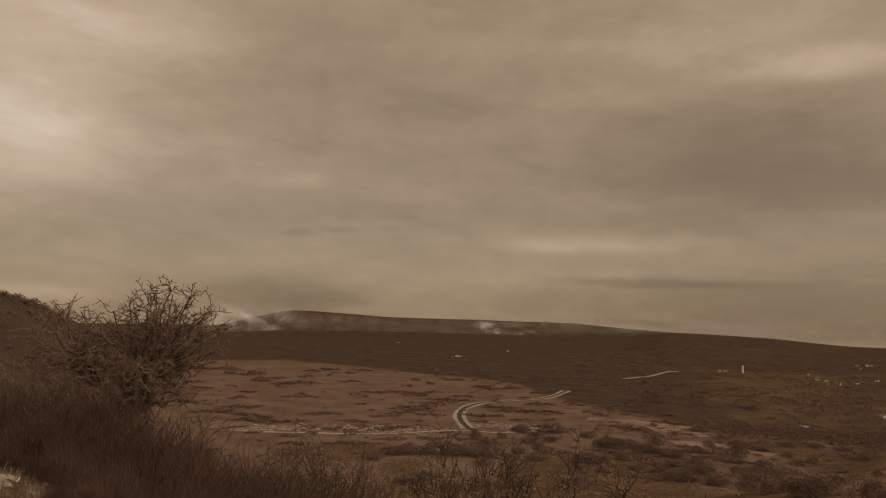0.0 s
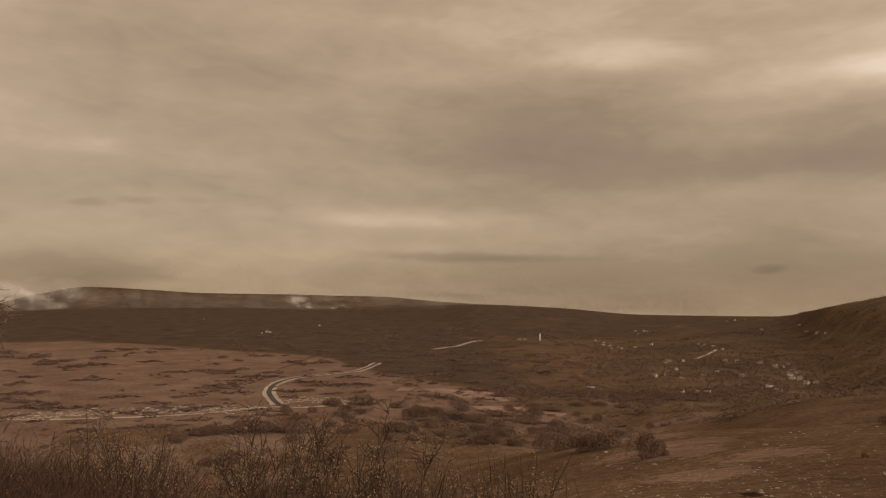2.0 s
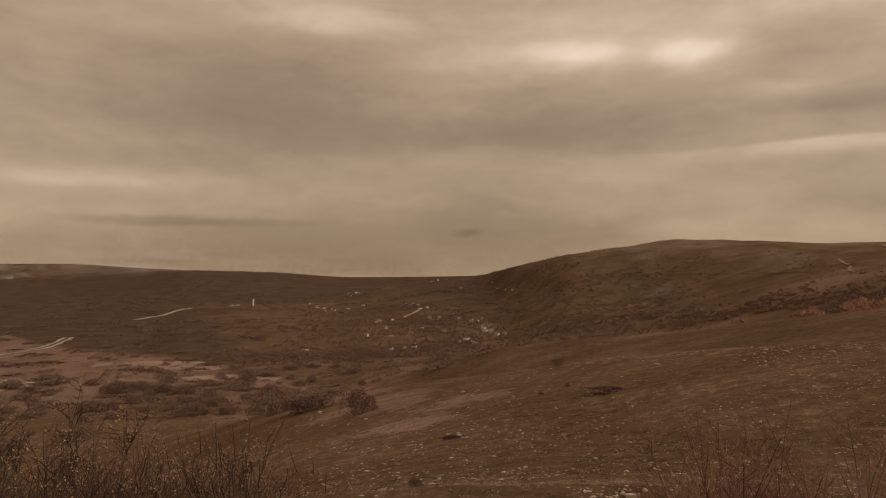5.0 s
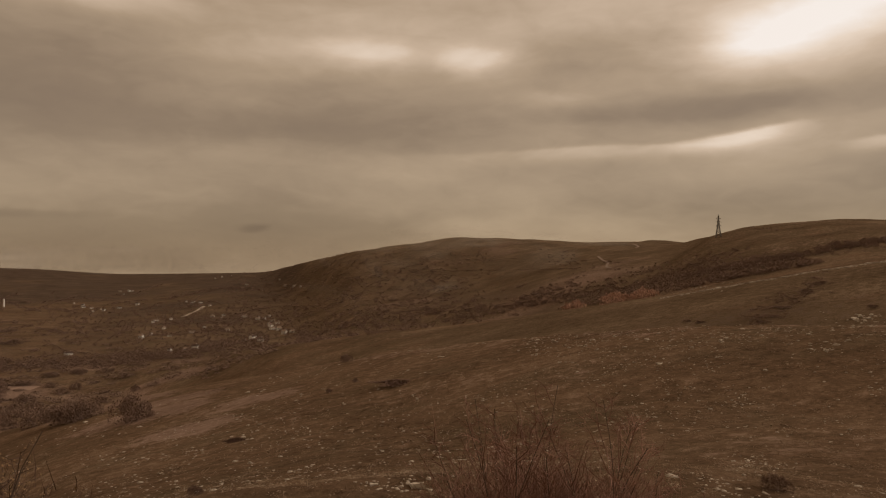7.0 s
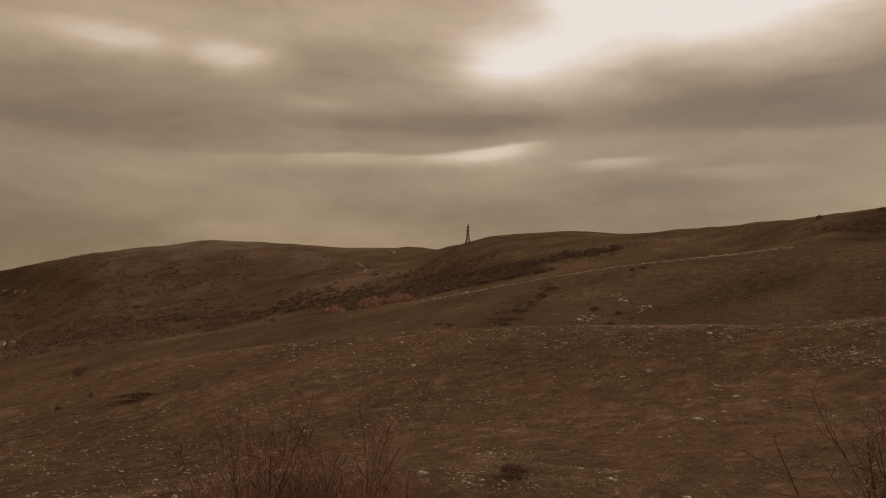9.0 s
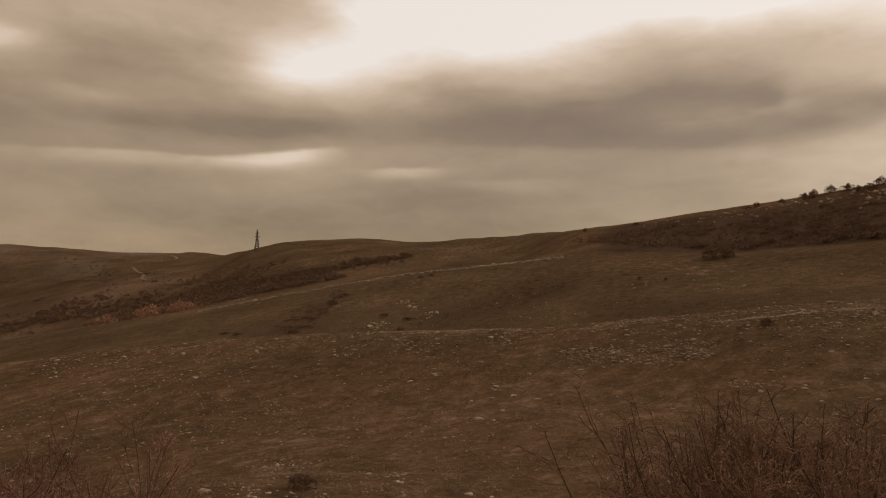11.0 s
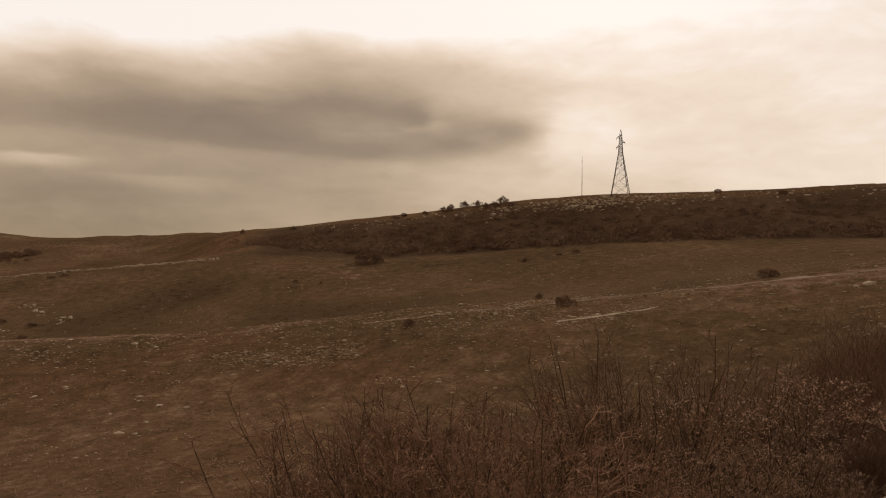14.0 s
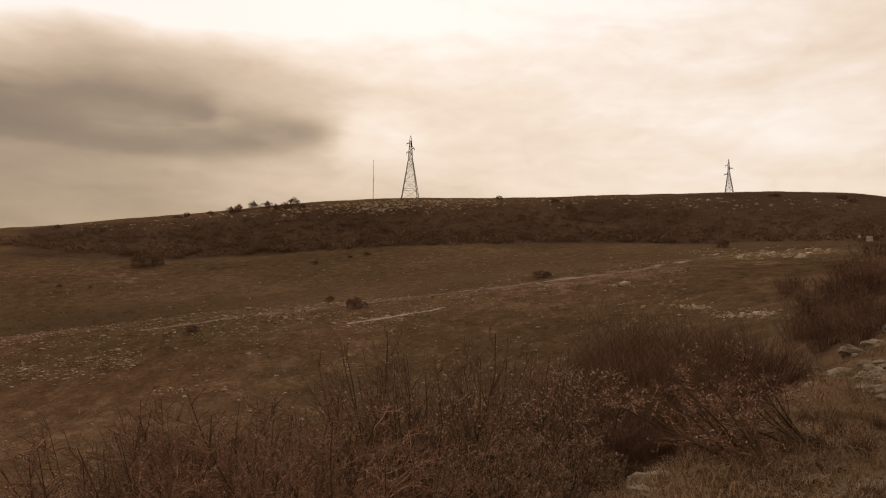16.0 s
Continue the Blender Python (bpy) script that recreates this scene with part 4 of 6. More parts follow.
lower_road = [sighted(b, a, 400) for b, a in [(-9.81, -5.16), (-9.05, -5.53), (-7.98, -5.84), (-5.39, -6.13), (-3.43, -6.38), (-2.13, -6.78), (-1.62, -7.35), (-1.86, -7.89), (-2.40, -8.37)]]
ribbon("gravel_verge", lower_road, 15, M_PATH, "pale gravel verge along the lower road", "verge", 0.5, ragged=0.35, sub=60)
ribbon("road", lower_road, 5.5, M_ASPHALT, "grey asphalt road winding over the dry plateau", "road", 0.75, sub=60)
ribbon("track_1", [sighted(b, a, 400) for b, a in [(17.08, -8.54), (13.90, -8.84), (9.29, -8.95), (4.13, -8.91), (-1.09, -8.51), (-4.58, -8.53), (-7.60, -8.30)]], 6, M_PATH, "pale stony track crossing the dry plateau", "track", 0.3, ragged=1.2, seed=3, sub=40)
ribbon("track_2", [sighted(b, a, 900) for b, a in [(-14.04, -4.06), (-15.10, -3.89), (-16.61, -3.55), (-17.90, -3.29)]], 11, M_PATH, "pale straight field track on the plain", "track", 0.8, ragged=0.3)
ribbon("track_3", [sighted(b, a, 900) for b, a in [(-33.78, -4.13), (-34.65, -3.77), (-35.30, -3.36)]], 7, M_PATH, "pale lane leading into the village", "track", 0.6, ragged=0.3)
ribbon("track_4", [sighted(b, a, 450) for b, a in [(-65.47, 0.56), (-65.74, 0.34), (-66.22, 0.08), (-66.13, -0.19), (-66.48, -0.32)]], 3.6, M_DIRT, "pale zigzag track on the far hillside", "track", 0.6, ragged=0.3)
ribbon("track_5", [sighted(b, a, 600) for b, a in [(-68.04, 1.54), (-68.47, 1.36), (-68.30, 1.23)]], 4, M_DIRT, "pale track near the far crest", "track", 0.6, ragged=0.3)
ribbon("track_6", [sighted(b, a, 60) for b, a in [(-138.80, 1.20), (-140.98, 1.52), (-143.13, 1.75), (-145.25, 2.02), (-147.33, 2.37), (-149.37, 2.75), (-153.32, 3.31), (-158.50, 3.68)]], 1.6, M_DIRT, "worn pale track along the meadow's crest", "track", 0.04, ragged=1.2, sub=30)
ribbon("track_8", [sighted(b, a, 60) for b, a in [(-108.87, -2.73), (-113.26, -2.11), (-117.68, -1.47), (-122.08, -0.96), (-126.4, -0.41), (-131.42, 0.24), (-136.97, 0.95), (-140.7, 1.46)]], 0.8, M_DIRT, "pale stony strip along the meadow's crest", "track", 0.03, ragged=1.1, seed=8, sub=40)
ribbon("track_9", [sighted(b, a, 50) for b, a in [(-124.06, -2.21), (-126.42, -1.79), (-128.95, -1.33), (-131.63, -0.78)]], 0.5, M_PATH, "thin pale footpath below the crest", "track", 0.05, ragged=1.0, seed=9, sub=40)
for spots, width in (([(-11.41, -7.14), (-14.21, -7.16), (-17.27, -7.42), (-19.92, -7.83)], 34), ([(-17.73, -8.53), (-20.81, -8.43), (-24.34, -8.71)], 26)):
    ribbon("grass_strip", [sighted(b, a, 300) for b, a in spots], width, M_BLEACH, "bleached pinkish strip of dry grass between field banks", "grass strip", 0.15, ragged=1.3, seed=width, sub=60)
edge_at = lambda b, k: spot(b, k * float(smooth_curve(*np.array(sorted((p[0], p[1]) for p in FIELD_EDGE)).T, b)))
ribbon("track_7", [edge_at(b, 0.965) for b in range(-70, -99, -3)], 2.4, M_DIRT, "stony pale field edge on the second slope", "track", 0.22, ragged=1.7, sub=40)
road_at = lambda q, s: Vector((-math.sin(ROAD_BEARING) * q + math.cos(ROAD_BEARING) * s * -1, math.cos(ROAD_BEARING) * q - math.sin(ROAD_BEARING) * s, 0))
ribbon("road_upper", [road_at(q, s) for q, s in ((-60, -75), (-30, -45), (-12, -24), (0, -10), (15, -4.8), (40, -4.2), (80, -4.2), (130, -4.2), (180, -4.2))], 6, M_ASPHALT, "worn asphalt hill road beside the lookout", "road", 0.09)


# ---- stones ----
def stone_mesh(name, seed, flat=0.6, fine=1):
    rng = random.Random(seed)
    bm = bmesh.new()
    bmesh.ops.create_icosphere(bm, subdivisions=fine, radius=0.5)
    o = Vector((rng.uniform(0, 50), rng.uniform(0, 50), 0))
    for v in bm.verts:
        k = 1 + 0.55 * noise.noise(v.co * 2.2 + o) + (rng.uniform(-0.16, 0.16) if fine == 1 else 0.3 * noise.noise(v.co * 6 + o) + 0.12 * noise.noise(v.co * 15 + o))
        v.co = Vector((v.co.x * k * 1.15, v.co.y * k * 0.85, v.co.z * k * flat))
    me = bpy.data.meshes.new(name)
    bm.to_mesh(me)
    bm.free()
    me.materials.append(M_ROCK)
    return me



STONES = [stone_mesh("rock", s, f) for s, f in ((1, 0.6), (2, 0.75), (3, 0.45), (4, 0.6), (5, 0.9))]


def place_rock(p, size, rng, label="pale limestone rock lying in the dry turf", group="meadow rocks", source=None):
    ob = new("rock", rng.choice(source or STONES))
    tagged(ob, label, "rock", group)
    s = size
    ob.matrix_basis = Matrix.Translation(p + Vector((0, 0, 0.08 * s))) @ Euler((rng.uniform(-0.3, 0.3), rng.uniform(-0.3, 0.3), rng.uniform(0, 6.28))).to_matrix().to_4x4() @ Matrix.Diagonal((s, s * rng.uniform(0.7, 1.1), s * rng.uniform(0.7, 1.1), 1))
    return ob


def rock_patches():
    rng = random.Random(5)
    strewn = []
    # bearing, angle, half width, half height in degrees, number, size in metres
    near = [(b, a, w, h, n, s) for (b, a), (w, h, n, s) in zip(
        [(-75.66, -9.84), (-76.06, -14.04), (-74.24, -15.76), (-72.16, -9.40), (-68.99, -11.22), (-77.85, -14.08), (-77.46, -16.24), (-84.96, -14.99), (-80.95, -5.87), (-73.82, -7.24), (-42.34, -15.96), (-49.51, -16.93), (-38.92, -14.92), (-51.18, -10.18), (-43.12, -12.62), (-48.62, -14.28), (-57.35, -9.78), (-67.90, -7.44), (-82.80, -11.48), (-85.68, -8.14), (-86.73, -5.36)],
        ((0.9, 0.6, 14, 0.34), (0.9, 0.5, 16, 0.28), (1.2, 0.5, 10, 0.24), (2.5, 0.8, 16, 0.25), (2.5, 0.8, 14, 0.25), (1.5, 0.8, 8, 0.22), (2.0, 0.4, 8, 0.22), (1.6, 0.5, 9, 0.3), (0.7, 0.25, 7, 0.5), (1.8, 0.4, 8, 0.4),
         (2.0, 0.4, 9, 0.3), (2.6, 0.4, 14, 0.3), (0.8, 0.4, 4, 0.3), (1.5, 0.5, 8, 0.36), (2.2, 0.4, 8, 0.45), (2.0, 0.8, 8, 0.25), (2, 0.6, 8, 0.3), (2.0, 0.4, 8, 0.3), (2.5, 0.8, 7, 0.22), (2.2, 0.6, 8, 0.3), (1.5, 0.4, 7, 0.4)))]
    near += [(b, a, w, h, n, s) for (b, a), (w, h, n, s) in zip(
        [(-100.52, -3.51), (-101.87, -5.23), (-105.82, -5.77), (-95.24, -5.13), (-85.01, -11.02), (-93.63, -12.38), (-98.86, -10.45), (-113.85, -2.73), (-117.86, -3.22), (-90.04, -8.17)],
        ((0.8, 0.2, 8, 0.5), (2.0, 0.3, 12, 0.3), (2.2, 0.4, 12, 0.3), (2.5, 0.5, 8, 0.25), (3, 1.0, 8, 0.18), (3, 1.2, 8, 0.18), (2.5, 1, 7, 0.2), (1.5, 0.3, 8, 0.4), (2.5, 0.6, 10, 0.3), (3, 1, 8, 0.2)))]
    near += [(b, a, w, h, n, s) for (b, a), (w, h, n, s) in zip(
        [(-148.13, -0.31), (-150.54, -0.57), (-153.26, -1.14), (-155.15, -0.90), (-125.54, -0.33), (-111.13, -6.96), (-117.84, -2.26), (-121.22, -1.59), (-123.88, -4.83)],
        ((0.15, 0.05, 3, 0.4), (0.9, 0.12, 26, 0.4), (1.4, 0.15, 34, 0.36), (0.9, 0.15, 18, 0.36), (0.25, 0.08, 2, 0.5), (0.8, 0.25, 8, 0.35), (2.5, 0.35, 14, 0.35), (2.5, 0.4, 12, 0.35), (0.4, 0.5, 4, 0.4)))]
    for b, a, w, h, n, s in near:
        for _ in range(max(2, round(n * 0.5))):
            p = sighted(b + rng.gauss(0, w * 0.6), a + rng.gauss(0, h * 0.6), 25)
            if p.length < 260:
                place_rock(p, 0.8 * s * rng.lognormvariate(0, 0.4), rng)
        for _ in range(n * 3):
            p = sighted(b + rng.gauss(0, w * 0.7), a + rng.gauss(0, h * 0.7), 25)
            if p.length < 260:
                k = 0.42 * s * rng.lognormvariate(0, 0.4)
                strewn.append((p, rng.uniform(0, 6), k * 1.3, k * 0.8))
    # the scree above the road's bend and along the second slope
    far = [(b, a) for b, a in [(-150.98, 3.55), (-151.85, 3.33), (-152.94, 3.57), (-153.70, 3.19), (-154.85, 3.50), (-155.78, 3.28), (-156.70, 3.64), (-157.42, 3.34), (-158.50, 3.68), (-159.03, 3.47), (-157.06, 3.15), (-154.46, 3.10)]]
    for b, a in far:
        for _ in range(3):
            place_rock(sighted(b + rng.gauss(0, 0.6), a + rng.gauss(0, 0.1), 90), rng.uniform(0.5, 1.3), rng, "pale rubble block heaped beside the hill road", "roadside rubble")
        for _ in range(10):
            k = rng.uniform(0.25, 0.7)
            strewn.append((sighted(b + rng.gauss(0, 0.6), a + rng.gauss(0, 0.11), 90), rng.uniform(0, 6), k * 1.4, k * 0.8))
    for b, a in [(-73.56, -1.70), (-72.45, -1.80), (-74.43, -1.24), (-83.23, -3.69), (-83.85, -3.46), (-86.49, -2.12), (-87.29, -2.73), (-85.68, -1.71)]:
        for _ in range(4):
            place_rock(sighted(b + rng.gauss(0, 0.4), a + rng.gauss(0, 0.12), 160), rng.uniform(0.6, 1.8), rng, "pale limestone outcrop on the second slope", "slope outcrops")
        for _ in range(12):
            k = rng.uniform(0.3, 0.8)
            strewn.append((sighted(b + rng.gauss(0, 0.5), a + rng.gauss(0, 0.13), 160), rng.uniform(0, 6), k * 1.4, k * 0.8))
    for b, a in [(-149.66, -0.37), (-150.46, -0.4), (-151.13, -0.55), (-152.03, -0.83), (-152.87, -0.98), (-153.83, -0.8), (-154.77, -0.94), (-155.59, -0.88)]:
        for _ in range(9):
            k = rng.uniform(0.12, 0.36)
            strewn.append((sighted(b + rng.gauss(0, 0.5), a + rng.gauss(0, 0.16), 40), rng.uniform(0, 6), k * 1.4, k * 0.9))
    # small stones that nobody could count
    src, places = STONES, strewn
    for _ in range(15000):
        x, y = around(rng, -18, -150, 26, 240)
        if bumps(x, y, 18, 61)[()] + 0.5 * bumps(x, y, 4, 62)[()] < 0.1 + rng.uniform(-0.5, 0.5):
            continue
        p = Vector((x, y, level(x, y)))
        s = rng.lognormvariate(-2.2, 0.5) * (1 + p.length / 110)
        places.append((p, rng.uniform(0, 6), s * 1.2, s * 0.6))
    for trail in ([(-97.16, -5.31), (-100.41, -5.15), (-103.75, -4.88), (-107.18, -4.67), (-109.35, -4.38)], [(-98.39, -5.86), (-102.09, -5.65), (-105.49, -5.64), (-108.94, -5.17)], [(-108.87, -2.77), (-113.26, -2.11), (-117.68, -1.47), (-122.95, -0.89)], [(-124.06, -2.21), (-127.26, -1.64), (-131.42, -0.78)], [(-100.40, -5.68), (-102.37, -5.46), (-104.78, -5.32), (-107.29, -5.16), (-109.14, -4.89)], [(-123.61, -2.19), (-125.57, -1.91), (-127.77, -1.54), (-129.75, -1.16), (-131.74, -0.65)], [(-97.55, -5.40), (-101.22, -5.02), (-105.45, -4.69), (-108.91, -4.21)]):
        for _ in range(150):
            k, u = rng.randrange(len(trail) - 1), rng.random()
            p = sighted(trail[k][0] * (1 - u) + trail[k + 1][0] * u, trail[k][1] * (1 - u) + trail[k + 1][1] * u + rng.gauss(0, 0.17), 20)
            s = rng.lognormvariate(-1.85, 0.5)
            places.append((p, rng.uniform(0, 6), s * 1.5, s * 0.6))
    line = np.array(sorted((p[0], p[1]) for p in SPUR_CREST)).T
    for _ in range(3400):
        b = rng.uniform(-150, -60)
        d = float(smooth_curve(*line, b)) * (1 - abs(rng.gauss(0, 0.16)))
        p = spot(b, max(d, 30))
        if bumps(p.x, p.y, 7, 65)[()] < rng.uniform(-0.5, 0.5):
            continue
        s = rng.lognormvariate(-1.95, 0.45) * (1 + p.length / 160)
        places.append((p, rng.uniform(0, 6), s * 1.2, s * 0.7))
    for _ in range(900):
        b = rng.uniform(-162, -104)
        if rng.random() < 0.5:
            b = rng.gauss(-127, 4)
        top = np.interp(b, [-162, -146, -128, -121, -107, -100], [7.0, 7.8, 7.6, 7.0, 5.1, 4.2]) - abs(rng.gauss(0, 0.45))
        p = sighted(b, top, 200)
        p.z = level(p.x, p.y)
        s = rng.lognormvariate(-0.1, 0.4)
        places.append((p, rng.uniform(0, 6), s * 1.2, s))
    for _ in range(900):
        b = rng.uniform(-2, 17)
        p = sighted(b, -8.6 + rng.gauss(0, 0.16), 400)
        s = rng.lognormvariate(0.2, 0.4)
        places.append((p, rng.uniform(0, 6), s * 1.6, s * 0.6))
    for _ in range(260):
        b = rng.uniform(-9, -2.5)
        p = sighted(b, -8.0 + rng.gauss(0, 0.13), 400)
        s = rng.lognormvariate(0.2, 0.4)
        places.append((p, rng.uniform(0, 6), s * 1.8, s * 0.6))
    for _ in range(700):
        p = edge_at(rng.uniform(-98, -70), 0.965 + rng.gauss(0, 0.008))
        s = rng.lognormvariate(-0.35, 0.4)
        places.append((p, rng.uniform(0, 6), s * 1.4, s * 0.8))
    scatter_stuff("loose_stones", src, places, "small pale stones strewn over the turf", "stones")


rock_patches()

# ---- scrub on the plain and the hills ----
CLUMPS = [clump_mesh("bush", 100 + i, 800, M_SCRUB, 1.0, 1.0, 0.095) for i in range(5)]
RIDGE_CLUMPS = [clump_mesh("bush", 160 + i, 60, M_SCRUB, 1.0, 1.0, 0.18) for i in range(4)]
LIGHT_CLUMPS = [clump_mesh("bush", 120 + i, 56, M_SCRUB, 1.0, 1.0, 0.21) for i in range(4)]
PALE_CLUMPS = [clump_mesh("bush", 140 + i, 420, M_PALE_SCRUB, 1.0, 1.0, 0.13) for i in range(3)]
HEATH_CLUMPS = [clump_mesh("bush", 220 + i, 80, M_HEATH, 1.0, 1.0, 0.27) for i in range(4)]
SOFT_CLUMPS = [clump_mesh("bush", 190 + i, 900, M_SCRUB, 1.0, 1.0, 0.090) for i in range(3)]
THORN_MATS = [mat_mesh("bush", 180 + i, 1100, M_THICKET) for i in range(2)]


def bush(p, wide, tall, rng, label, group="", source=None):
    ob = new("bush", rng.choice(source or CLUMPS))
    tagged(ob, label, "bush", group)
    ob.matrix_basis = Matrix.Translation(p) @ Matrix.Rotation(rng.uniform(0, 6.28), 4, "Z") @ Matrix.Diagonal((wide, wide * rng.uniform(0.8, 1.1), tall, 1))
    return ob


DOMES = [clump_mesh("bush", 420 + i, 3200, M_SCRUB, 1.0, 1.0, 0.050) for i in range(4)]


def brush_bush(p, wide, tall, rng, label, group=""):
    """A far leafless bush of fine sprays, of that half width and height."""
    return bush(p, wide, tall, rng, label, group, DOMES)


def scrub():
    rng = random.Random(8)
    # single bushes: bearing, angle, width and height in metres
    for (b, a), (w, h, lab) in zip(
        [(-30.38, -11.44), (-30.67, -9.34), (-20.85, -11.14), (-22.61, -11.25), (-24.37, -11.26), (-26.12, -11.17), (-27.21, -11.01), (-45.96, -7.66), (-46.68, -9.27), (-44.65, -9.99), (-50.36, -9.38), (-37.80, -13.34), (-15.81, -11.40), (-13.82, -9.58), (-28.72, -7.93), (-26.97, -7.89), (-25.21, -8.02)],
        ((6.0, 8.5, "dark leafless round bush on bleached grass"), (5.0, 7, "dark leafless bush in a fold of the slope"), (8.5, 8.0, "dark hedge-like thicket below the meadow"), (8.5, 8.0, "dark hedge-like thicket below the meadow"), (8.5, 8.0, "dark hedge-like thicket below the meadow"),
         (8.5, 8.0, "dark hedge-like thicket below the meadow"), (8.5, 8.0, "dark hedge-like thicket below the meadow"), (2.6, 3.0, "small round dark bush on the crest"), (1.0, 1.4, "thin little bush on the open slope"), (0.9, 1.2, "thin little bush on the open slope"), (7, 0.7, "low dark red-brown thorn patch"),
         (2.2, 0.8, "low dark thorn tuft in the turf"), (2, 2.2, "small dark bush on the plain"), (6, 5, "broad dark scrub on the plain"), (9, 6, "dark scrub belt below the village"), (9, 6, "dark scrub belt below the village"), (9, 6, "dark scrub belt below the village"))):
        if "low dark" in lab:
            ob = bush(sighted(b, a, 25), w, h, rng, lab, source=THORN_MATS)
            ob.matrix_basis = Matrix.Translation(sighted(b, a, 25)) @ Matrix.Rotation(radians(b), 4, "Z") @ Matrix.Diagonal((w, w, h, 1))
        else:
            brush_bush(sighted(b, a, 25), w, h, rng, lab)
    for (b, a), (w, h, lab) in zip(
        [(-109.19, 2.05), (-121.55, 2.48), (-125.47, 3.25), (-124.16, 3.01), (-122.70, -0.40), (-124.67, -0.91), (-112.55, -2.80), (-139.24, 1.60), (-152.48, 3.90), (-103.67, 0.40), (-105.62, 0.39)],
        ((7, 5, "dark leafless bush at the scrub's foot"), (2.5, 1.6, "dark bush on the upper meadow"), (1.6, 1.4, "small dark bush on the upper meadow"), (1.2, 0.9, "small dark bush on the upper meadow"), (1.3, 1.6, "dark little bush beside the crest track"), (1.4, 1.7, "dark little bush beside the crest track"),
         (0.9, 1.1, "dark thorn tuft on the meadow"), (2.2, 1.4, "low dark bush beside the track"), (3.2, 3.2, "round dark bush above the rubble"), (0.9, 1.1, "small dark tuft on the upper meadow"), (0.8, 0.8, "small dark tuft on the upper meadow"))):
        brush_bush(sighted(b, a, 60), w, h, rng, lab)
    # dark bushes below the bank, on the slope towards the plateau
    for b, a in [(2.41, -12.49), (0.94, -12.23), (3.57, -10.40), (2.12, -10.34), (0.25, -10.30), (-1.66, -10.32), (-3.43, -10.33), (-12.95, -9.19), (-14.33, -9.04), (-15.99, -9.30), (-17.48, -9.47), (5.15, -10.77), (-11.47, -10.38), (-18.21, -11.07), (-19.73, -10.44), (-6.30, -12.46), (-10.45, -12.21)]:
        p = sighted(b, a, 60)
        d = p.length
        brush_bush(p, d * rng.uniform(0.018, 0.026), d * rng.uniform(0.014, 0.022), rng, "dark leafless bush on the lower slope", "lower slope bushes")
    (b0, a0), (b1, a1) = [(-2.58, -8.28), (-31.75, -11.17)]
    for _ in range(70):
        p = sighted(rng.uniform(b1, b0), rng.uniform(a1, a0), 150)
        d = p.length
        bush(p, d * rng.uniform(0.008, 0.016), d * rng.uniform(0.007, 0.013), rng, "dark leafless bush on the lower slope", "lower slope bushes", SOFT_CLUMPS)
    for b, a in [(-34.83, -16.83), (-77.99, -15.64)]:
        brush_bush(sighted(b, a, 20), 0.8, 1.1, rng, "small dark leafless bush on the meadow")
    # bushes that stand out on the skyline
    for (b, a), (w, h) in zip(
        [(-111.93, 5.94), (-113.58, 6.12), (-115.05, 6.38), (-115.63, 6.48), (-116.7, 6.77), (-117.23, 6.91), (-117.77, 6.88), (-118.39, 6.8), (-119.1, 6.9), (-119.72, 7.13), (-99.63, 4.15), (-103.41, 4.66), (-135.79, 7.87), (-140.17, 7.73), (-111.27, 5.74), (-120.39, 6.92)],
        ((2.2, 2.4), (2.4, 2.6), (2.6, 3.6), (2.8, 4.2), (3.0, 4.2), (3.2, 4.4), (3.0, 4.0), (3.0, 3.2), (3.2, 3.6), (3.4, 4.6), (2.2, 3.4), (2.6, 2.6), (2.4, 2.4), (3.0, 1.8), (2.4, 2.2), (2.8, 2.8))):
        p = sighted(b, a - 0.18, 150)
        brush_bush(p, w, h, rng, "leafless bush standing on the ridge skyline", "skyline bushes")
    for (b, a), (w, h) in zip([(-156.03, 7.69), (-160.32, 7.31), (-161.00, 7.08)], ((4, 2), (3, 2.6), (3, 2.4))):
        brush_bush(sighted(b, a - 0.2, 150), w, h, rng, "leafless bush standing on the ridge skyline", "skyline bushes")
    ravine = [(-83.75, 1.44), (-81.34, 1.08), (-80.20, 0.87), (-79.04, 0.79), (-77.86, 0.53), (-76.86, 0.65), (-75.86, 0.44), (-74.63, 0.22), (-73.39, -0.00), (-72.35, 0.07), (-77.06, 2.72)]
    for b, a in [(-63.29, -2.95), (-63.95, -2.86), (-66.14, -2.70), (-66.80, -2.78), (-67.45, -2.59), (-68.31, -2.45), (-68.83, -2.48), (-69.43, -2.34)]:
        bush(edge_at(b, rng.uniform(1.05, 1.16)), rng.uniform(4.5, 6.5), rng.uniform(6.0, 8.5), rng, "tawny pale-leaved bush in the ravine", "tawny bushes", PALE_CLUMPS)
    for b, a in [(-77.07, -4.14), (-77.94, -3.69), (-78.58, -3.06), (-79.22, -2.48), (-80.07, -1.82), (-80.92, -1.28), (-72.03, -4.23), (-72.92, -4.31), (-85.28, -3.92), (-84.06, -2.81), (-85.89, -3.06), (-87.68, 0.42), (-86.89, 0.21)]:
        bush(sighted(b, a, 150), rng.uniform(1.6, 2.8), rng.uniform(0.8, 1.5), rng, "brown leafless scrub in the gully", "gully scrub", SOFT_CLUMPS)
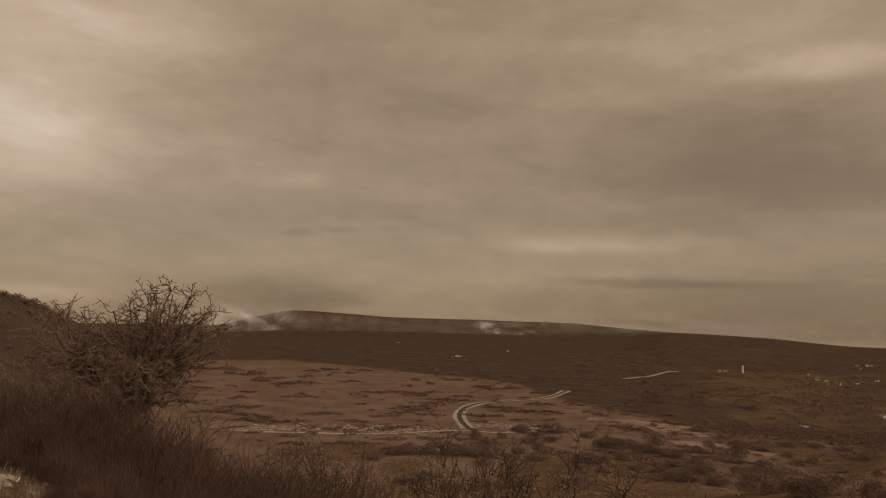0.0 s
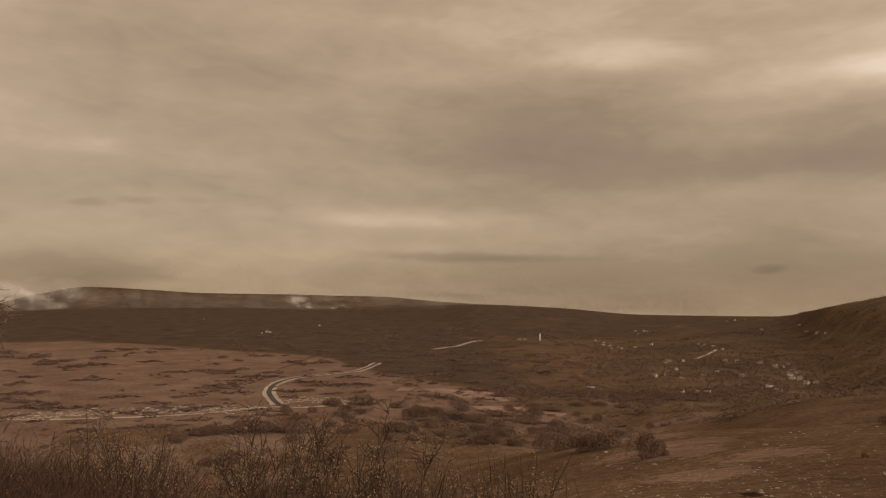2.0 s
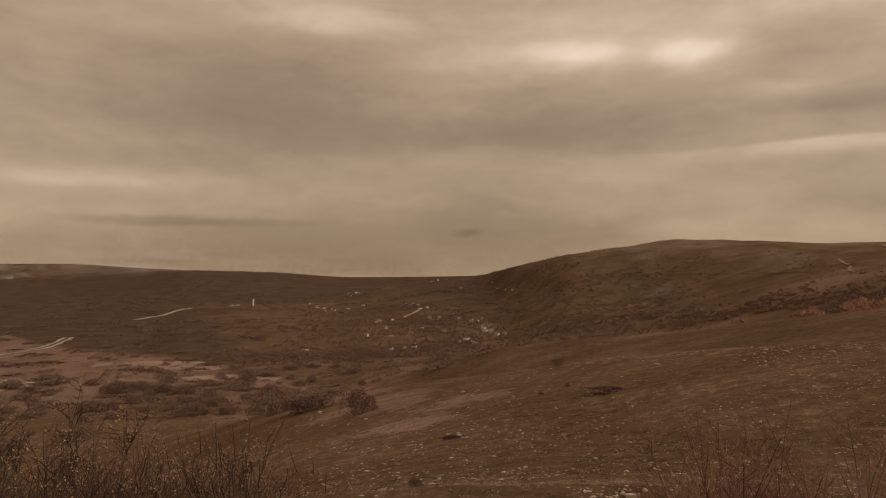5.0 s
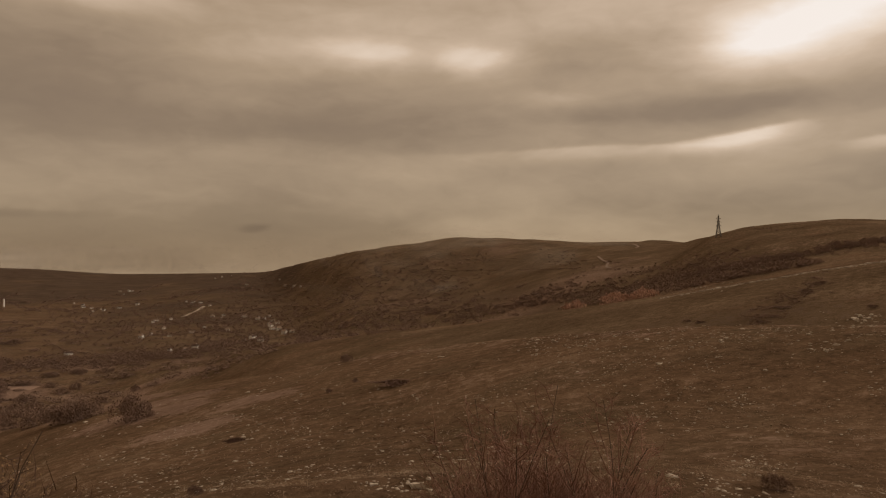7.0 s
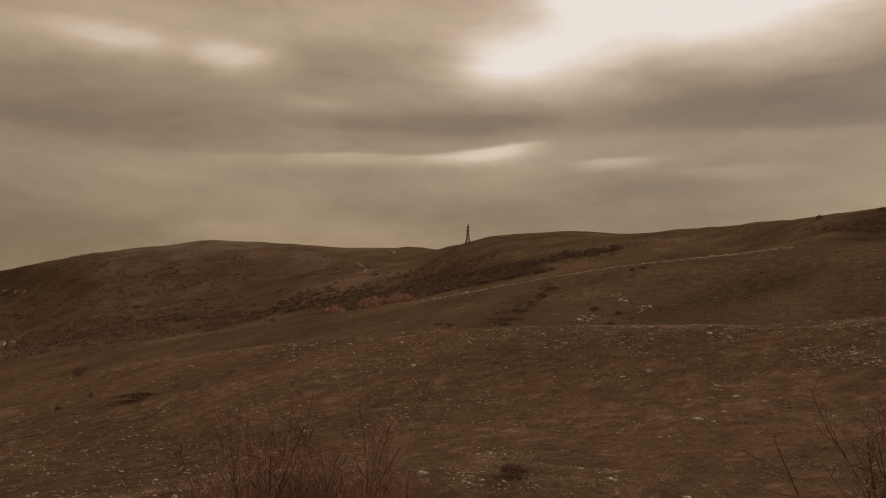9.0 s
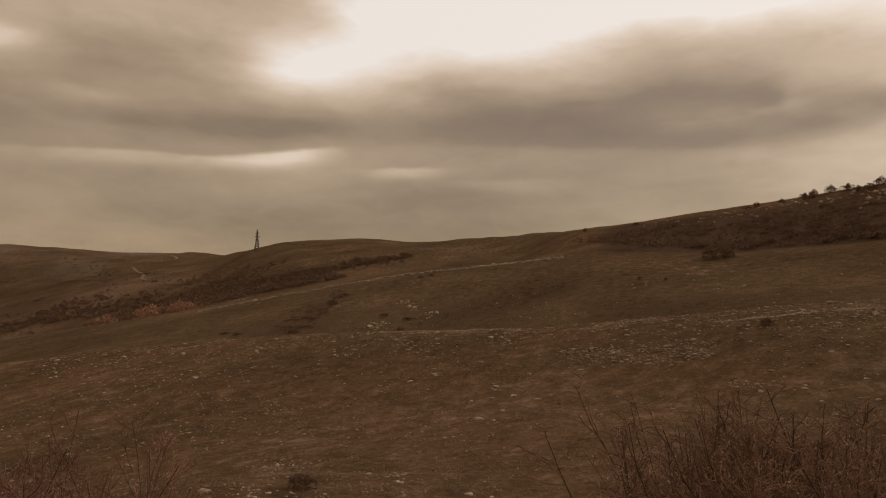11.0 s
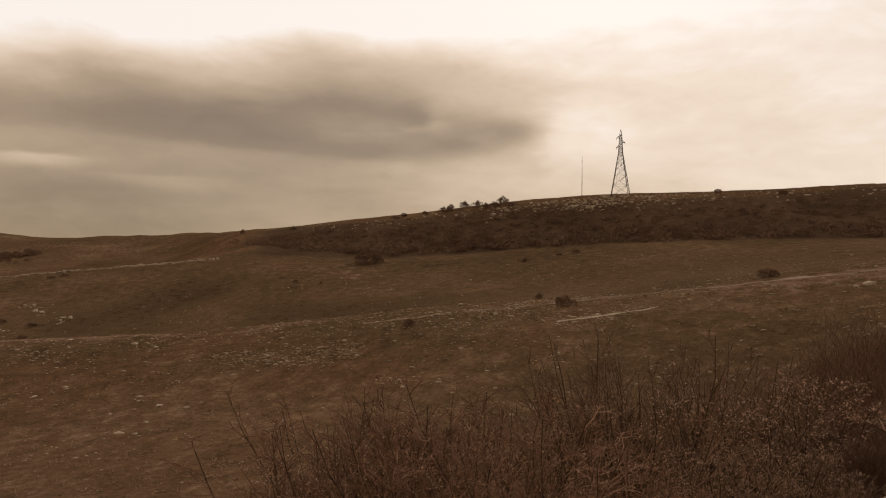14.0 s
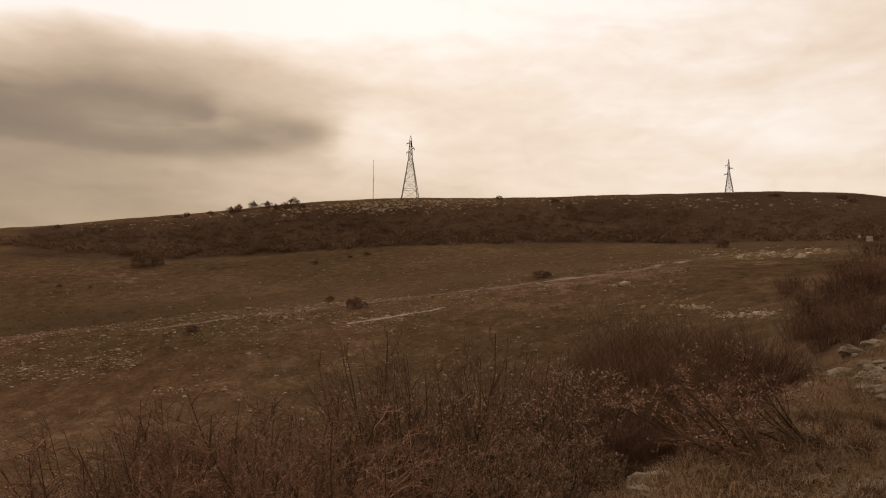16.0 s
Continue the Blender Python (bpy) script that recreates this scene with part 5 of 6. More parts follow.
    # bushes of the dry plateau, in rows along its old field banks
    for _ in range(90):
        b, r = rng.uniform(-26, 19), math.exp(rng.uniform(math.log(520), math.log(1500)))
        for k in range(rng.choice((1, 1, 1, 2))):
            p = spot(b + k * rng.uniform(0.3, 0.6), r * (1 + rng.gauss(0, 0.004)))
            bush(p, rng.uniform(3, 7), rng.uniform(1.3, 2.8), rng, "dark leafless bush on the dry plateau", "plateau bushes")
    # scrub past counting
    places = []
    for _ in range(900):
        b, r = rng.uniform(-30, 20), math.exp(rng.uniform(math.log(430), math.log(1600)))
        x, y = -math.sin(radians(b)) * r, math.cos(radians(b)) * r
        along = bumps(b * 9, r * 0.9 + 25 * math.sin(b * 0.3), 26, 71, 2)[()]
        if along < 0.22:
            continue
        s = rng.uniform(1.4, 4.0)
        places.append((spot(b, r), rng.uniform(0, 6), s * 2.2, s * rng.uniform(0.3, 0.6)))
    for _ in range(3200):
        b, r = rng.uniform(-47, -8), math.exp(rng.uniform(math.log(520), math.log(2300)))
        if bumps(b * 11, r * 0.55, 24, 75, 2)[()] < 0.02:
            continue
        s = rng.uniform(1.6, 4.5) * (1 + r / 3500)
        places.append((spot(b, r), rng.uniform(0, 6), s * 1.6, s * rng.uniform(0.4, 0.85)))
    plain, places = places, []
    for _ in range(150):
        b, r = rng.uniform(-24, 18), math.exp(rng.uniform(math.log(640), math.log(1500)))
        n = int(rng.triangular(4, 26, 9))
        slant = rng.gauss(0, 0.0007)
        for k in range(n):
            full = math.sin(math.pi * (k + 0.7) / (n + 0.4)) ** 0.5
            s = rng.uniform(2.6, 4.4) * (0.45 + 0.6 * r / 1000) * full
            places.append((spot(b + k * 0.17 * 900 / r + rng.gauss(0, 0.05), r * (1 + slant * k + rng.gauss(0, 0.008) * full)), rng.uniform(0, 6), s * 1.5, s * rng.uniform(0.6, 1.0)))
    for _ in range(75):
        b, r = rng.uniform(-42, 2), math.exp(rng.uniform(math.log(1050), math.log(2300)))
        n = rng.randint(6, 18)
        slant = rng.gauss(0, 0.01)
        for k in range(n):
            s = rng.uniform(3.0, 6.0) * r / 1400
            plain.append((spot(b - k * 0.15 + rng.gauss(0, 0.04), r * (1 + slant * k + rng.gauss(0, 0.004))), rng.uniform(0, 6), s * 1.2, s * rng.uniform(0.7, 1.1)))
    scatter_stuff("heath_scrub", HEATH_CLUMPS, places, "low brown heath scrub along old field banks", "scrub")
    places = plain
    for _ in range(1100):
        b = rng.uniform(-40, -19)
        a = np.interp(b, [-40, -34, -27, -19], [-5.9, -6.7, -7.2, -7.0]) + rng.gauss(0, 0.28)
        s = rng.uniform(2.2, 4.6)
        places.append((sighted(b, a, 450), rng.uniform(0, 6), s * 1.3, s * rng.uniform(0.7, 1.2)))
    for _ in range(500):
        b = rng.uniform(-42, -25)
        a = np.interp(b, [-42, -25], [-4.2, -4.0]) + rng.gauss(0, 0.7)
        s = rng.uniform(2.2, 4.6)
        places.append((sighted(b, a, 800), rng.uniform(0, 6), s * 1.1, s * rng.uniform(0.8, 1.4)))
    scatter_stuff("plain_scrub", LIGHT_CLUMPS, places, "dark scrub and hedges scattered over the plain", "scrub")
    places = []
    for _ in range(1800):
        b = rng.uniform(-164, -98.5)
        lo, hi = np.interp(b, [-164, -141, -128, -119, -110, -98], [4.1, 4.35, 4.0, 3.25, 2.55, 3.2]), np.interp(b, [-164, -146, -128, -121, -107, -98], [6.8, 7.8, 7.6, 7.0, 5.1, 3.9])
        u = rng.random() ** 1.25
        if b > -103 and u > 0.3 + (-98.5 - b) * 0.12:
            continue
        if u > 0.72 and rng.random() < 0.75:
            continue
        p = sighted(b, lo + (hi - lo) * u * 0.97, 150)
        s = rng.uniform(0.9, 2.6) * (1.15 - 0.6 * u)
        places.append((p, rng.uniform(0, 6), s * 1.2, s))
    scatter_stuff("ridge_scrub", RIDGE_CLUMPS, places, "dense dark scrub on the slope under the ridge", "scrub")
    places = []
    for _ in range(4600):
        b = rng.uniform(-88, -42)
        lo, hi = np.interp(b, [-88, -76, -69, -56, -42], [1.2, -0.9, -2.5, -4.7, -6.3]), np.interp(b, [-88, -76, -69, -56, -42], [2.2, 1.1, 0.3, 0.4, -1.2])
        u = rng.random() ** 1.15
        if rng.random() < (-77 - b) / 9:
            continue
        p = sighted(b, lo + (hi - lo) * u, 280)
        if bumps(p.x, p.y, 70, 81)[()] + 0.3 - u * 0.45 < 0:
            continue
        s = rng.uniform(1.2, 2.8) * (1 + p.length / 2500) * (1.35 - 0.6 * u)
        places.append((p, rng.uniform(0, 6), s * 1.3, s))
    (g0, h0), (g1, h1) = [(-76.57, -4.09), (-81.27, -0.66)]
    for _ in range(150):
        u = rng.random()
        p = sighted(g0 + (g1 - g0) * u + rng.gauss(0, 0.6), h0 + (h1 - h0) * u + rng.gauss(0, 0.25), 150)
        s = rng.uniform(0.7, 1.5)
        places.append((p, rng.uniform(0, 6), s * 1.3, s * 0.7))
    for b, a in ravine:
        for _ in range(16):
            s = rng.uniform(0.9, 2.3)
            places.append((sighted(b + rng.gauss(0, 0.8), a - 0.1 + rng.gauss(0, 0.1), 300), rng.uniform(0, 6), s * 1.5, s))
    for _ in range(1100):
        b = rng.uniform(-54, -37)
        p = sighted(b, rng.uniform(-4.2, np.interp(b, [-54, -47, -43, -37], [1.6, 0.7, -0.2, -1.0])), 700)
        s = rng.uniform(2.0, 4.2) * (0.6 + p.length / 2500)
        places.append((p, rng.uniform(0, 6), s * 1.5, s * 0.9))
    # a hedge across the far hillside
    hedge = [(-48.48, -0.93), (-51.96, -0.73), (-55.50, -0.62), (-59.06, -0.55), (-62.17, -0.44), (-64.60, -0.33)]
    for _ in range(260):
        k = rng.randrange(len(hedge) - 1)
        u = rng.random()
        p = sighted(hedge[k][0] * (1 - u) + hedge[k + 1][0] * u, hedge[k][1] * (1 - u) + hedge[k + 1][1] * u + rng.gauss(0, 0.02), 500)
        s = rng.uniform(1.0, 2.0)
        places.append((p, rng.uniform(0, 6), s * 1.4, s))
    scatter_stuff("hillside_scrub", RIDGE_CLUMPS, places, "brown leafless scrub filling the ravine and far hillside", "scrub")
    # taller bushes along the ravine, and in drifts on the long hill
    low, high = [[-86.06, -81.8, -77.43, -73.01, -68.58, -62.47, -57.82, -51.78, -46.19, -41.12], [1.69, 0.9, 0.04, -0.91, -1.87, -3.24, -3.69, -4.28, -5.18, -6.52]], [[-86.05, -81.79, -77.41, -72.98, -68.55, -65.91, -62.43, -57.78, -51.74, -46.15, -41.06], [2.07, 1.78, 1.28, 0.69, -0.27, -0.75, -1.24, -1.97, -2.83, -3.6, -4.46]]
    places = []
    for _ in range(1100):
        b = rng.uniform(-86, -41)
        u = rng.random() ** 1.3
        p = sighted(b, np.interp(b, *low) + 0.12 + u * (np.interp(b, *high) - np.interp(b, *low)), 330)
        if u > 0.25 and bumps(p.x, p.y, 45, 83)[()] + 0.25 - 0.5 * u < rng.uniform(-0.25, 0.25):
            continue
        h = rng.uniform(1.8, 4.6) * (1.15 - 0.45 * u)
        places.append((p - Vector((0, 0, 0.3)), rng.uniform(0, 6), h * rng.uniform(0.8, 1.2), h))
    for _ in range(900):
        b = rng.uniform(-64, -44)
        p = sighted(b, rng.uniform(-3.2, np.interp(b, [-64, -56, -50, -44], [1.0, 1.4, 0.6, -0.6])), 650)
        if bumps(p.x * 0.6 + p.y * 0.5, p.y * 1.2 - p.x * 0.9, 120, 85)[()] < 0.12:
            continue
        h = rng.uniform(1.5, 3.6)
        places.append((p, rng.uniform(0, 6), h * 1.4, h))
    for b, a in [(-83.73, 1.62), (-84.79, 1.54), (-83.08, 1.35), (-82.01, 1.43), (-82.66, 1.22), (-81.14, 1.07), (-85.63, 1.9), (-84.37, 1.37)]:
        for _ in range(5):
            h = rng.uniform(2.5, 4.8)
            places.append((sighted(b + rng.gauss(0, 0.35), a + rng.gauss(0, 0.08), 330), rng.uniform(0, 6), h * 0.9, h))
    scatter_stuff("ravine_trees", [clump_mesh("tree", 520 + i, 280, M_SCRUB, 0.85, 1.0, 0.115) for i in range(4)], places, "brown leafless bushes crowding the ravine", "bushes")
    places = []
    for _ in range(1400):
        b = rng.uniform(-164, -99.5)
        lo, hi = np.interp(b, [-164, -141, -128, -119, -110, -98], [4.15, 4.4, 4.05, 3.3, 2.6, 3.25]), np.interp(b, [-164, -146, -128, -121, -107, -98], [6.8, 7.8, 7.6, 7.0, 5.1, 3.9])
        u = rng.random() * 0.86
        p = sighted(b, lo + (hi - lo) * u, 150)
        if bumps(p.x, p.y, 22, 87)[()] + 0.3 < u * 0.6:
            continue
        h = rng.uniform(1.4, 3.3) * (1.1 - 0.5 * u)
        places.append((p - Vector((0, 0, 0.2)), rng.uniform(0, 6), h * rng.uniform(0.8, 1.2), h))
    scatter_stuff("ridge_thicket", [clump_mesh("bush", 540 + i, 320, M_SCRUB, 0.95, 1.0, 0.09) for i in range(4)], places, "soft brown leafless thicket under the ridge", "bushes")
    places = []
    for _ in range(650):
        b = rng.uniform(20, 36)
        p = spot(b, rng.uniform(250, 540))
        s = rng.uniform(1.5, 3.5)
        places.append((p, rng.uniform(0, 6), s * 1.3, s))
    scatter_stuff("wooded_hill_scrub", LIGHT_CLUMPS, places, "dark leafless wood on the neighbouring hill", "scrub")


scrub()


# ---- the village ----
def house_kit():
    rng = random.Random(3)
    kits = []
    for w, d, h, rise in ((9, 7, 5.2, 2.4), (7, 6, 3.4, 2.0), (12, 7, 3.6, 2.2)):
        root = new("house")
        bm = bmesh.new()
        bmesh.ops.create_cube(bm, size=1, matrix=Matrix.Translation((0, 0, h / 2 - 0.5)) @ Matrix.Diagonal((w, d, h + 1, 1)))
        for s in (-1, 1):
            vs = [bm.verts.new((s * w / 2, -d / 2, h)), bm.verts.new((s * w / 2, d / 2, h)), bm.verts.new((s * w / 2, 0, h + rise))]
            bm.faces.new(vs)
        part("wall", bm, M_WALL, root)
        bm = bmesh.new()
        o, th = 0.5, 0.25
        prof = [(-d / 2 - o, h - 0.25), (0, h + rise + 0.05), (d / 2 + o, h - 0.25), (d / 2 + o, h - 0.25 + th), (0, h + rise + 0.05 + th), (-d / 2 - o, h - 0.25 + th)]
        a = [bm.verts.new((-w / 2 - o, y, z)) for y, z in prof]
        b = [bm.verts.new((w / 2 + o, y, z)) for y, z in prof]
        for i in range(6):
            j = (i + 1) % 6
            bm.faces.new((a[i], a[j], b[j], b[i]))
        for e in (a, b):
            bm.faces.new((e[0], e[1], e[4], e[5]))
            bm.faces.new((e[1], e[2], e[3], e[4]))
        roof = part("roof", bm, M_ROOF, root)
        bm = bmesh.new()
        bmesh.ops.create_cube(bm, size=1, matrix=Matrix.Translation((w * 0.25, d * 0.15, h + rise + 0.2)) @ Matrix.Diagonal((0.7, 0.7, 1.8, 1)))
        part("chimney", bm, M_WALL, roof)
        bm = bmesh.new()
        bmesh.ops.create_cube(bm, size=1, matrix=Matrix.Translation((0, -d / 2 - 0.02, 1.05)) @ Matrix.Diagonal((1.1, 0.08, 2.1, 1)))
        part("door", bm, M_ROOF, root, "brown wooden door")
        for zc in ([1.6, 3.9] if h > 5 else [1.7]):
            for xc in (-w * 0.3, w * 0.3):
                bm = bmesh.new()
                bmesh.ops.create_cube(bm, size=1, matrix=Matrix.Translation((xc, -d / 2 - 0.02, zc)) @ Matrix.Diagonal((1.1, 0.08, 1.2, 1)))
                part("window", bm, M_GLASS, root, "dark window pane")
        kits.append(root)
    return kits


def village():
    rng = random.Random(14)
    kits = house_kit()
    orchard = []
    seats = [(b, a) for b, a in [(-30.99, -5.48), (-31.65, -5.26), (-32.92, -5.41), (-31.77, -4.38), (-32.52, -4.85), (-34.48, -5.20), (-35.34, -4.84), (-35.95, -4.05), (-36.72, -3.94), (-37.02, -5.14), (-38.21, -4.08), (-39.22, -4.27), (-39.72, -4.26), (-40.30, -4.46), (-40.30, -5.05), (-40.80, -5.12), (-41.74, -5.30), (-38.92, -5.64), (-39.42, -5.97), (-38.29, -5.96), (-34.09, -6.42), (-34.70, -6.40), (-32.96, -6.49), (-26.31, -6.46), (-40.05, -4.72)]]
    seats += [(b, a) for b, a in [(-34.43, -2.99), (-35.08, -2.98), (-35.73, -3.23), (-26.60, -2.90), (-27.18, -3.21), (-27.80, -3.51), (-28.51, -3.46), (-29.52, -3.32), (-30.71, -3.08), (-29.78, -2.30), (-30.40, -2.07), (-20.84, -3.03), (-21.32, -2.98), (-36.08, -1.17), (-36.59, -1.08), (-37.23, -0.99), (-38.38, -1.67), (-40.81, -1.29), (-41.31, -1.75), (-41.96, -1.82), (-42.45, -1.82), (-0.93, -2.87), (-1.29, -2.71), (-5.22, -2.26), (3.32, -1.87)]]
    seats += [(-31.98, -4.27), (-33.01, -4.2), (-34.03, -2.92), (-34.53, -2.91), (-35.87, -4.03), (-36.58, -4.09), (-38.22, -4.08), (-39.24, -4.21), (-40.04, -4.09), (-40.32, -4.42), (-40.19, -4.88), (-40.51, -4.95), (-40.67, -4.61), (-41.22, -5.37), (-41.85, -5.3), (-39.43, -5.91), (-38.83, -5.77), (-38.22, -5.96), (-27.72, -3.28), (-27.15, -3.11), (-28.34, -3.35), (-29.55, -2.1), (-30.16, -2.09), (-1.25, -2.8), (-1.48, -2.8), (-21.18, -2.98), (-20.74, -3.03), (-41.24, -1.68), (-41.87, -1.83)]
    for k, (b, a) in enumerate(seats):
        p = sighted(b, a - 0.12, 600)
        turn = radians(b) + rng.uniform(-0.9, 0.9)
        m = Matrix.Translation(p) @ Matrix.Rotation(turn, 4, "Z") @ Matrix.Scale(rng.uniform(0.5, 0.8), 4)
        root = kits[k] if k < 3 else copy_thing(kits[k % 3], m)
        root.matrix_basis = m
        for _ in range(7):
            x, y = p.x + rng.gauss(0, 17), p.y + rng.gauss(0, 17)
            if math.hypot(x - p.x, y - p.y) > 8 and math.hypot(x, y) > p.length - 6:
                h = rng.uniform(2.6, 5.2)
                orchard.append((Vector((x, y, level(x, y) - 0.2)), rng.uniform(0, 6), h * 0.75, h))
        tagged(root, "small whitewashed village house with a brown tiled roof", "house", "village houses")
    for _ in range(420):
        p = sighted(rng.uniform(-43, -26), -4.9 + rng.gauss(0, 1.0), 700)
        h = rng.uniform(2.2, 5.0)
        orchard.append((p, rng.uniform(0, 6), h * 0.8, h))
    scatter_stuff("village_trees", [clump_mesh("tree", 500 + i, 180, M_SCRUB, 0.9, 1.0, 0.13) for i in range(4)], orchard, "dark bare orchard trees and bushes between the village houses", "trees")
    # a slender white tower by the hamlet
    b, a = [(-22.38, -3.15)][0]
    p = sighted(b, a, 900)
    tower = thing("tower", Matrix.Translation(p), "slender white tower with a pointed cap beside the hamlet", "tower")
    bm = bmesh.new()
    bmesh.ops.create_cone(bm, cap_ends=True, segments=12, radius1=2.1, radius2=1.7, depth=20, matrix=Matrix.Translation((0, 0, 9)))
    part("shaft", bm, M_WALL, tower)
    bm = bmesh.new()
    bmesh.ops.create_cone(bm, cap_ends=True, segments=12, radius1=2.3, radius2=2.3, depth=1.0, matrix=Matrix.Translation((0, 0, 15)))
    part("gallery", bm, M_WALL, tower)
    bm = bmesh.new()
    bmesh.ops.create_cone(bm, cap_ends=True, segments=12, radius1=2.0, radius2=0.1, depth=4, matrix=Matrix.Translation((0, 0, 21)))
    part("cap", bm, M_ROOF, tower)


village()


# ---- pylons ----
def bar(bm, a, b, r):
    a, b = Vector(a), Vector(b)
    d = (b - a).normalized()
    u = perpendicular(d)
    v = d.cross(u)
    ring = []
    for p in (a, b):
        ring.append([bm.verts.new(p + (u * math.cos(w) + v * math.sin(w)) * r) for w in (0.785, 2.356, 3.927, 5.498)])
    for k in range(4):
        bm.faces.new((ring[0][k], ring[0][(k + 1) % 4], ring[1][(k + 1) % 4], ring[1][k]))
    bm.faces.new(ring[0][::-1])
    bm.faces.new(ring[1])


def pylon(p, turn, tall, foot, waist, waist_at, arms, label, thick=0.16):
    """A lattice pylon: four legs that taper to a waist, a narrow head, crossed braces and short arms."""
    root = thing("lattice_pylon", Matrix.Translation(p) @ Matrix.Rotation(turn, 4, "Z"), label, "pylon", "pylons on the hills")
    zw, zt = tall * waist_at, tall * 0.93
    half = lambda z: (foot + (waist - foot) * z / zw if z < zw else waist + (waist * 0.45 - waist) * (z - zw) / (zt - zw)) / 2
    corners = [(-1, -1), (1, -1), (1, 1), (-1, 1)]
    for cx, cy in corners:
        bm = bmesh.new()
        bar(bm, (cx * half(0), cy * half(0), -0.8), (cx * half(zw), cy * half(zw), zw), thick)
        bar(bm, (cx * half(zw), cy * half(zw), zw), (cx * half(zt), cy * half(zt), zt), thick * 0.8)
        bar(bm, (cx * half(zt), cy * half(zt), zt), (0, 0, tall), thick * 0.7)
        part("leg", bm, M_STEEL, root)
    levels = [0.0]
    while levels[-1] < zt - 0.5:
        levels.append(min(zt, levels[-1] + max(1.3, half(levels[-1]) * 1.25)))
    for k in range(4):
        c0, c1 = corners[k], corners[(k + 1) % 4]
        bm = bmesh.new()
        for z0, z1 in zip(levels, levels[1:]):
            a0, a1 = half(z0), half(z1)
            bar(bm, (c0[0] * a0, c0[1] * a0, z0), (c1[0] * a1, c1[1] * a1, z1), thick * 0.55)
            bar(bm, (c1[0] * a0, c1[1] * a0, z0), (c0[0] * a1, c0[1] * a1, z1), thick * 0.55)
            bar(bm, (c0[0] * a1, c0[1] * a1, z1), (c1[0] * a1, c1[1] * a1, z1), thick * 0.55)
        part("bracing", bm, M_STEEL, root)
    for at, reach, side in arms:
        z = tall * at
        bm = bmesh.new()
        w = half(z)
        for y in (-w, w):
            bar(bm, (side * w, y, z), (side * reach, 0, z + 0.1), thick * 0.7)
            bar(bm, (side * w, y, z + tall * 0.03), (side * reach, 0, z + 0.1), thick * 0.6)
        arm = part("crossarm", bm, M_STEEL, root)
        bm = bmesh.new()
        bar(bm, (side * reach * 0.96, 0, z), (side * reach * 0.96, 0, z - 0.9), thick * 0.7)
        part("insulator", bm, M_STEEL, arm)
    return root


def pylons():
    p = sighted(-128.75, 7.55, 250)
    pylon(p, radians(-128.7) + 0.08, p.length * 0.0905, 8.3, 1.9, 0.64, [(0.87, 1.9, -1), (0.80, 1.9, 1), (0.73, 1.9, -1)], "tall grey lattice power pylon on the ridge", 0.135)
    p = sighted(-153.0, 7.7, 300)
    pylon(p, radians(-153) + 0.1, p.length * 0.0465, 4.6, 1.1, 0.6, [(0.82, 1.8, -1), (0.74, 2.2, 1), (0.58, 2.4, -1)], "slim grey lattice pylon on the far ridge", 0.13)
    p = sighted(-74.2, 2.0, 600)
    pylon(p, radians(-74) + 0.2, p.length * 0.0292, 5.5, 2.0, 0.5, [(0.82, 2.2, -1), (0.82, 2.2, 1), (0.66, 2.7, -1), (0.66, 2.7, 1), (0.50, 2.4, 1), (0.50, 2.4, -1)], "distant lattice pylon with three pairs of arms on the hilltop", 0.26)
    p = sighted(-125.85, 7.4, 250)
    mast = thing("antenna_mast", Matrix.Translation(p), "thin tall steel mast standing beside the pylon", "mast")
    tall = p.length * 0.058
    bm = bmesh.new()
    bar(bm, (0, 0, -0.5), (0, 0, tall * 0.55), 0.13)
    part("pole", bm, M_STEEL, mast)
    bm = bmesh.new()
    bar(bm, (0, 0, tall * 0.55), (0.1, 0, tall), 0.075)
    part("whip", bm, M_STEEL, mast)


pylons()


# ---- road signs at the bend, mist on the far ridge, distance haze sheets ----
def signs():
    p = sighted(-161.3, 3.75, 100)
    d = facing(-161.3)
    sign = thing("warning_sign", Matrix.Translation(p) @ d, "small triangular warning sign on a thin post", "road sign")
    bm = bmesh.new()
    bar(bm, (0, 0, -0.3), (0, 0, 2.2), 0.05)
    part("post", bm, M_STEEL, sign)
    for name, k, y, mt in (("rim", 1.0, 0.0, M_RED), ("panel", 0.72, -0.03, M_PAINT)):
        bm = bmesh.new()
        vs = [bm.verts.new((0.6 * k * x, y - 0.06, 2.1 + 0.6 * k * z)) for x, z in ((-0.87, -0.5), (0.87, -0.5), (0, 1))]
        bm.faces.new(vs)
        ext = bmesh.ops.extrude_face_region(bm, geom=bm.faces[:])
        bmesh.ops.translate(bm, verts=[v for v in ext["geom"] if isinstance(v, bmesh.types.BMVert)], vec=(0, 0.03, 0))
        part(name, bm, mt, sign)
    p = sighted(-161.9, 3.75, 100)
    board = thing("sign_board", Matrix.Translation(p) @ facing(-161.9), "pale rectangular sign board on two posts", "road sign")
    for x in (-0.4, 0.4):
        bm = bmesh.new()
        bar(bm, (x, 0, -0.3), (x, 0, 2.2), 0.05)
        part("post", bm, M_STEEL, board)
    bm = bmesh.new()
    bmesh.ops.create_cube(bm, size=1, matrix=Matrix.Translation((0, -0.09, 1.6)) @ Matrix.Diagonal((1.1, 0.06, 1.1, 1)))
    bmesh.ops.bevel(bm, geom=bm.edges[:], offset=0.02, segments=1, affect="EDGES")
    part("panel", bm, M_PAINT, board)


signs()


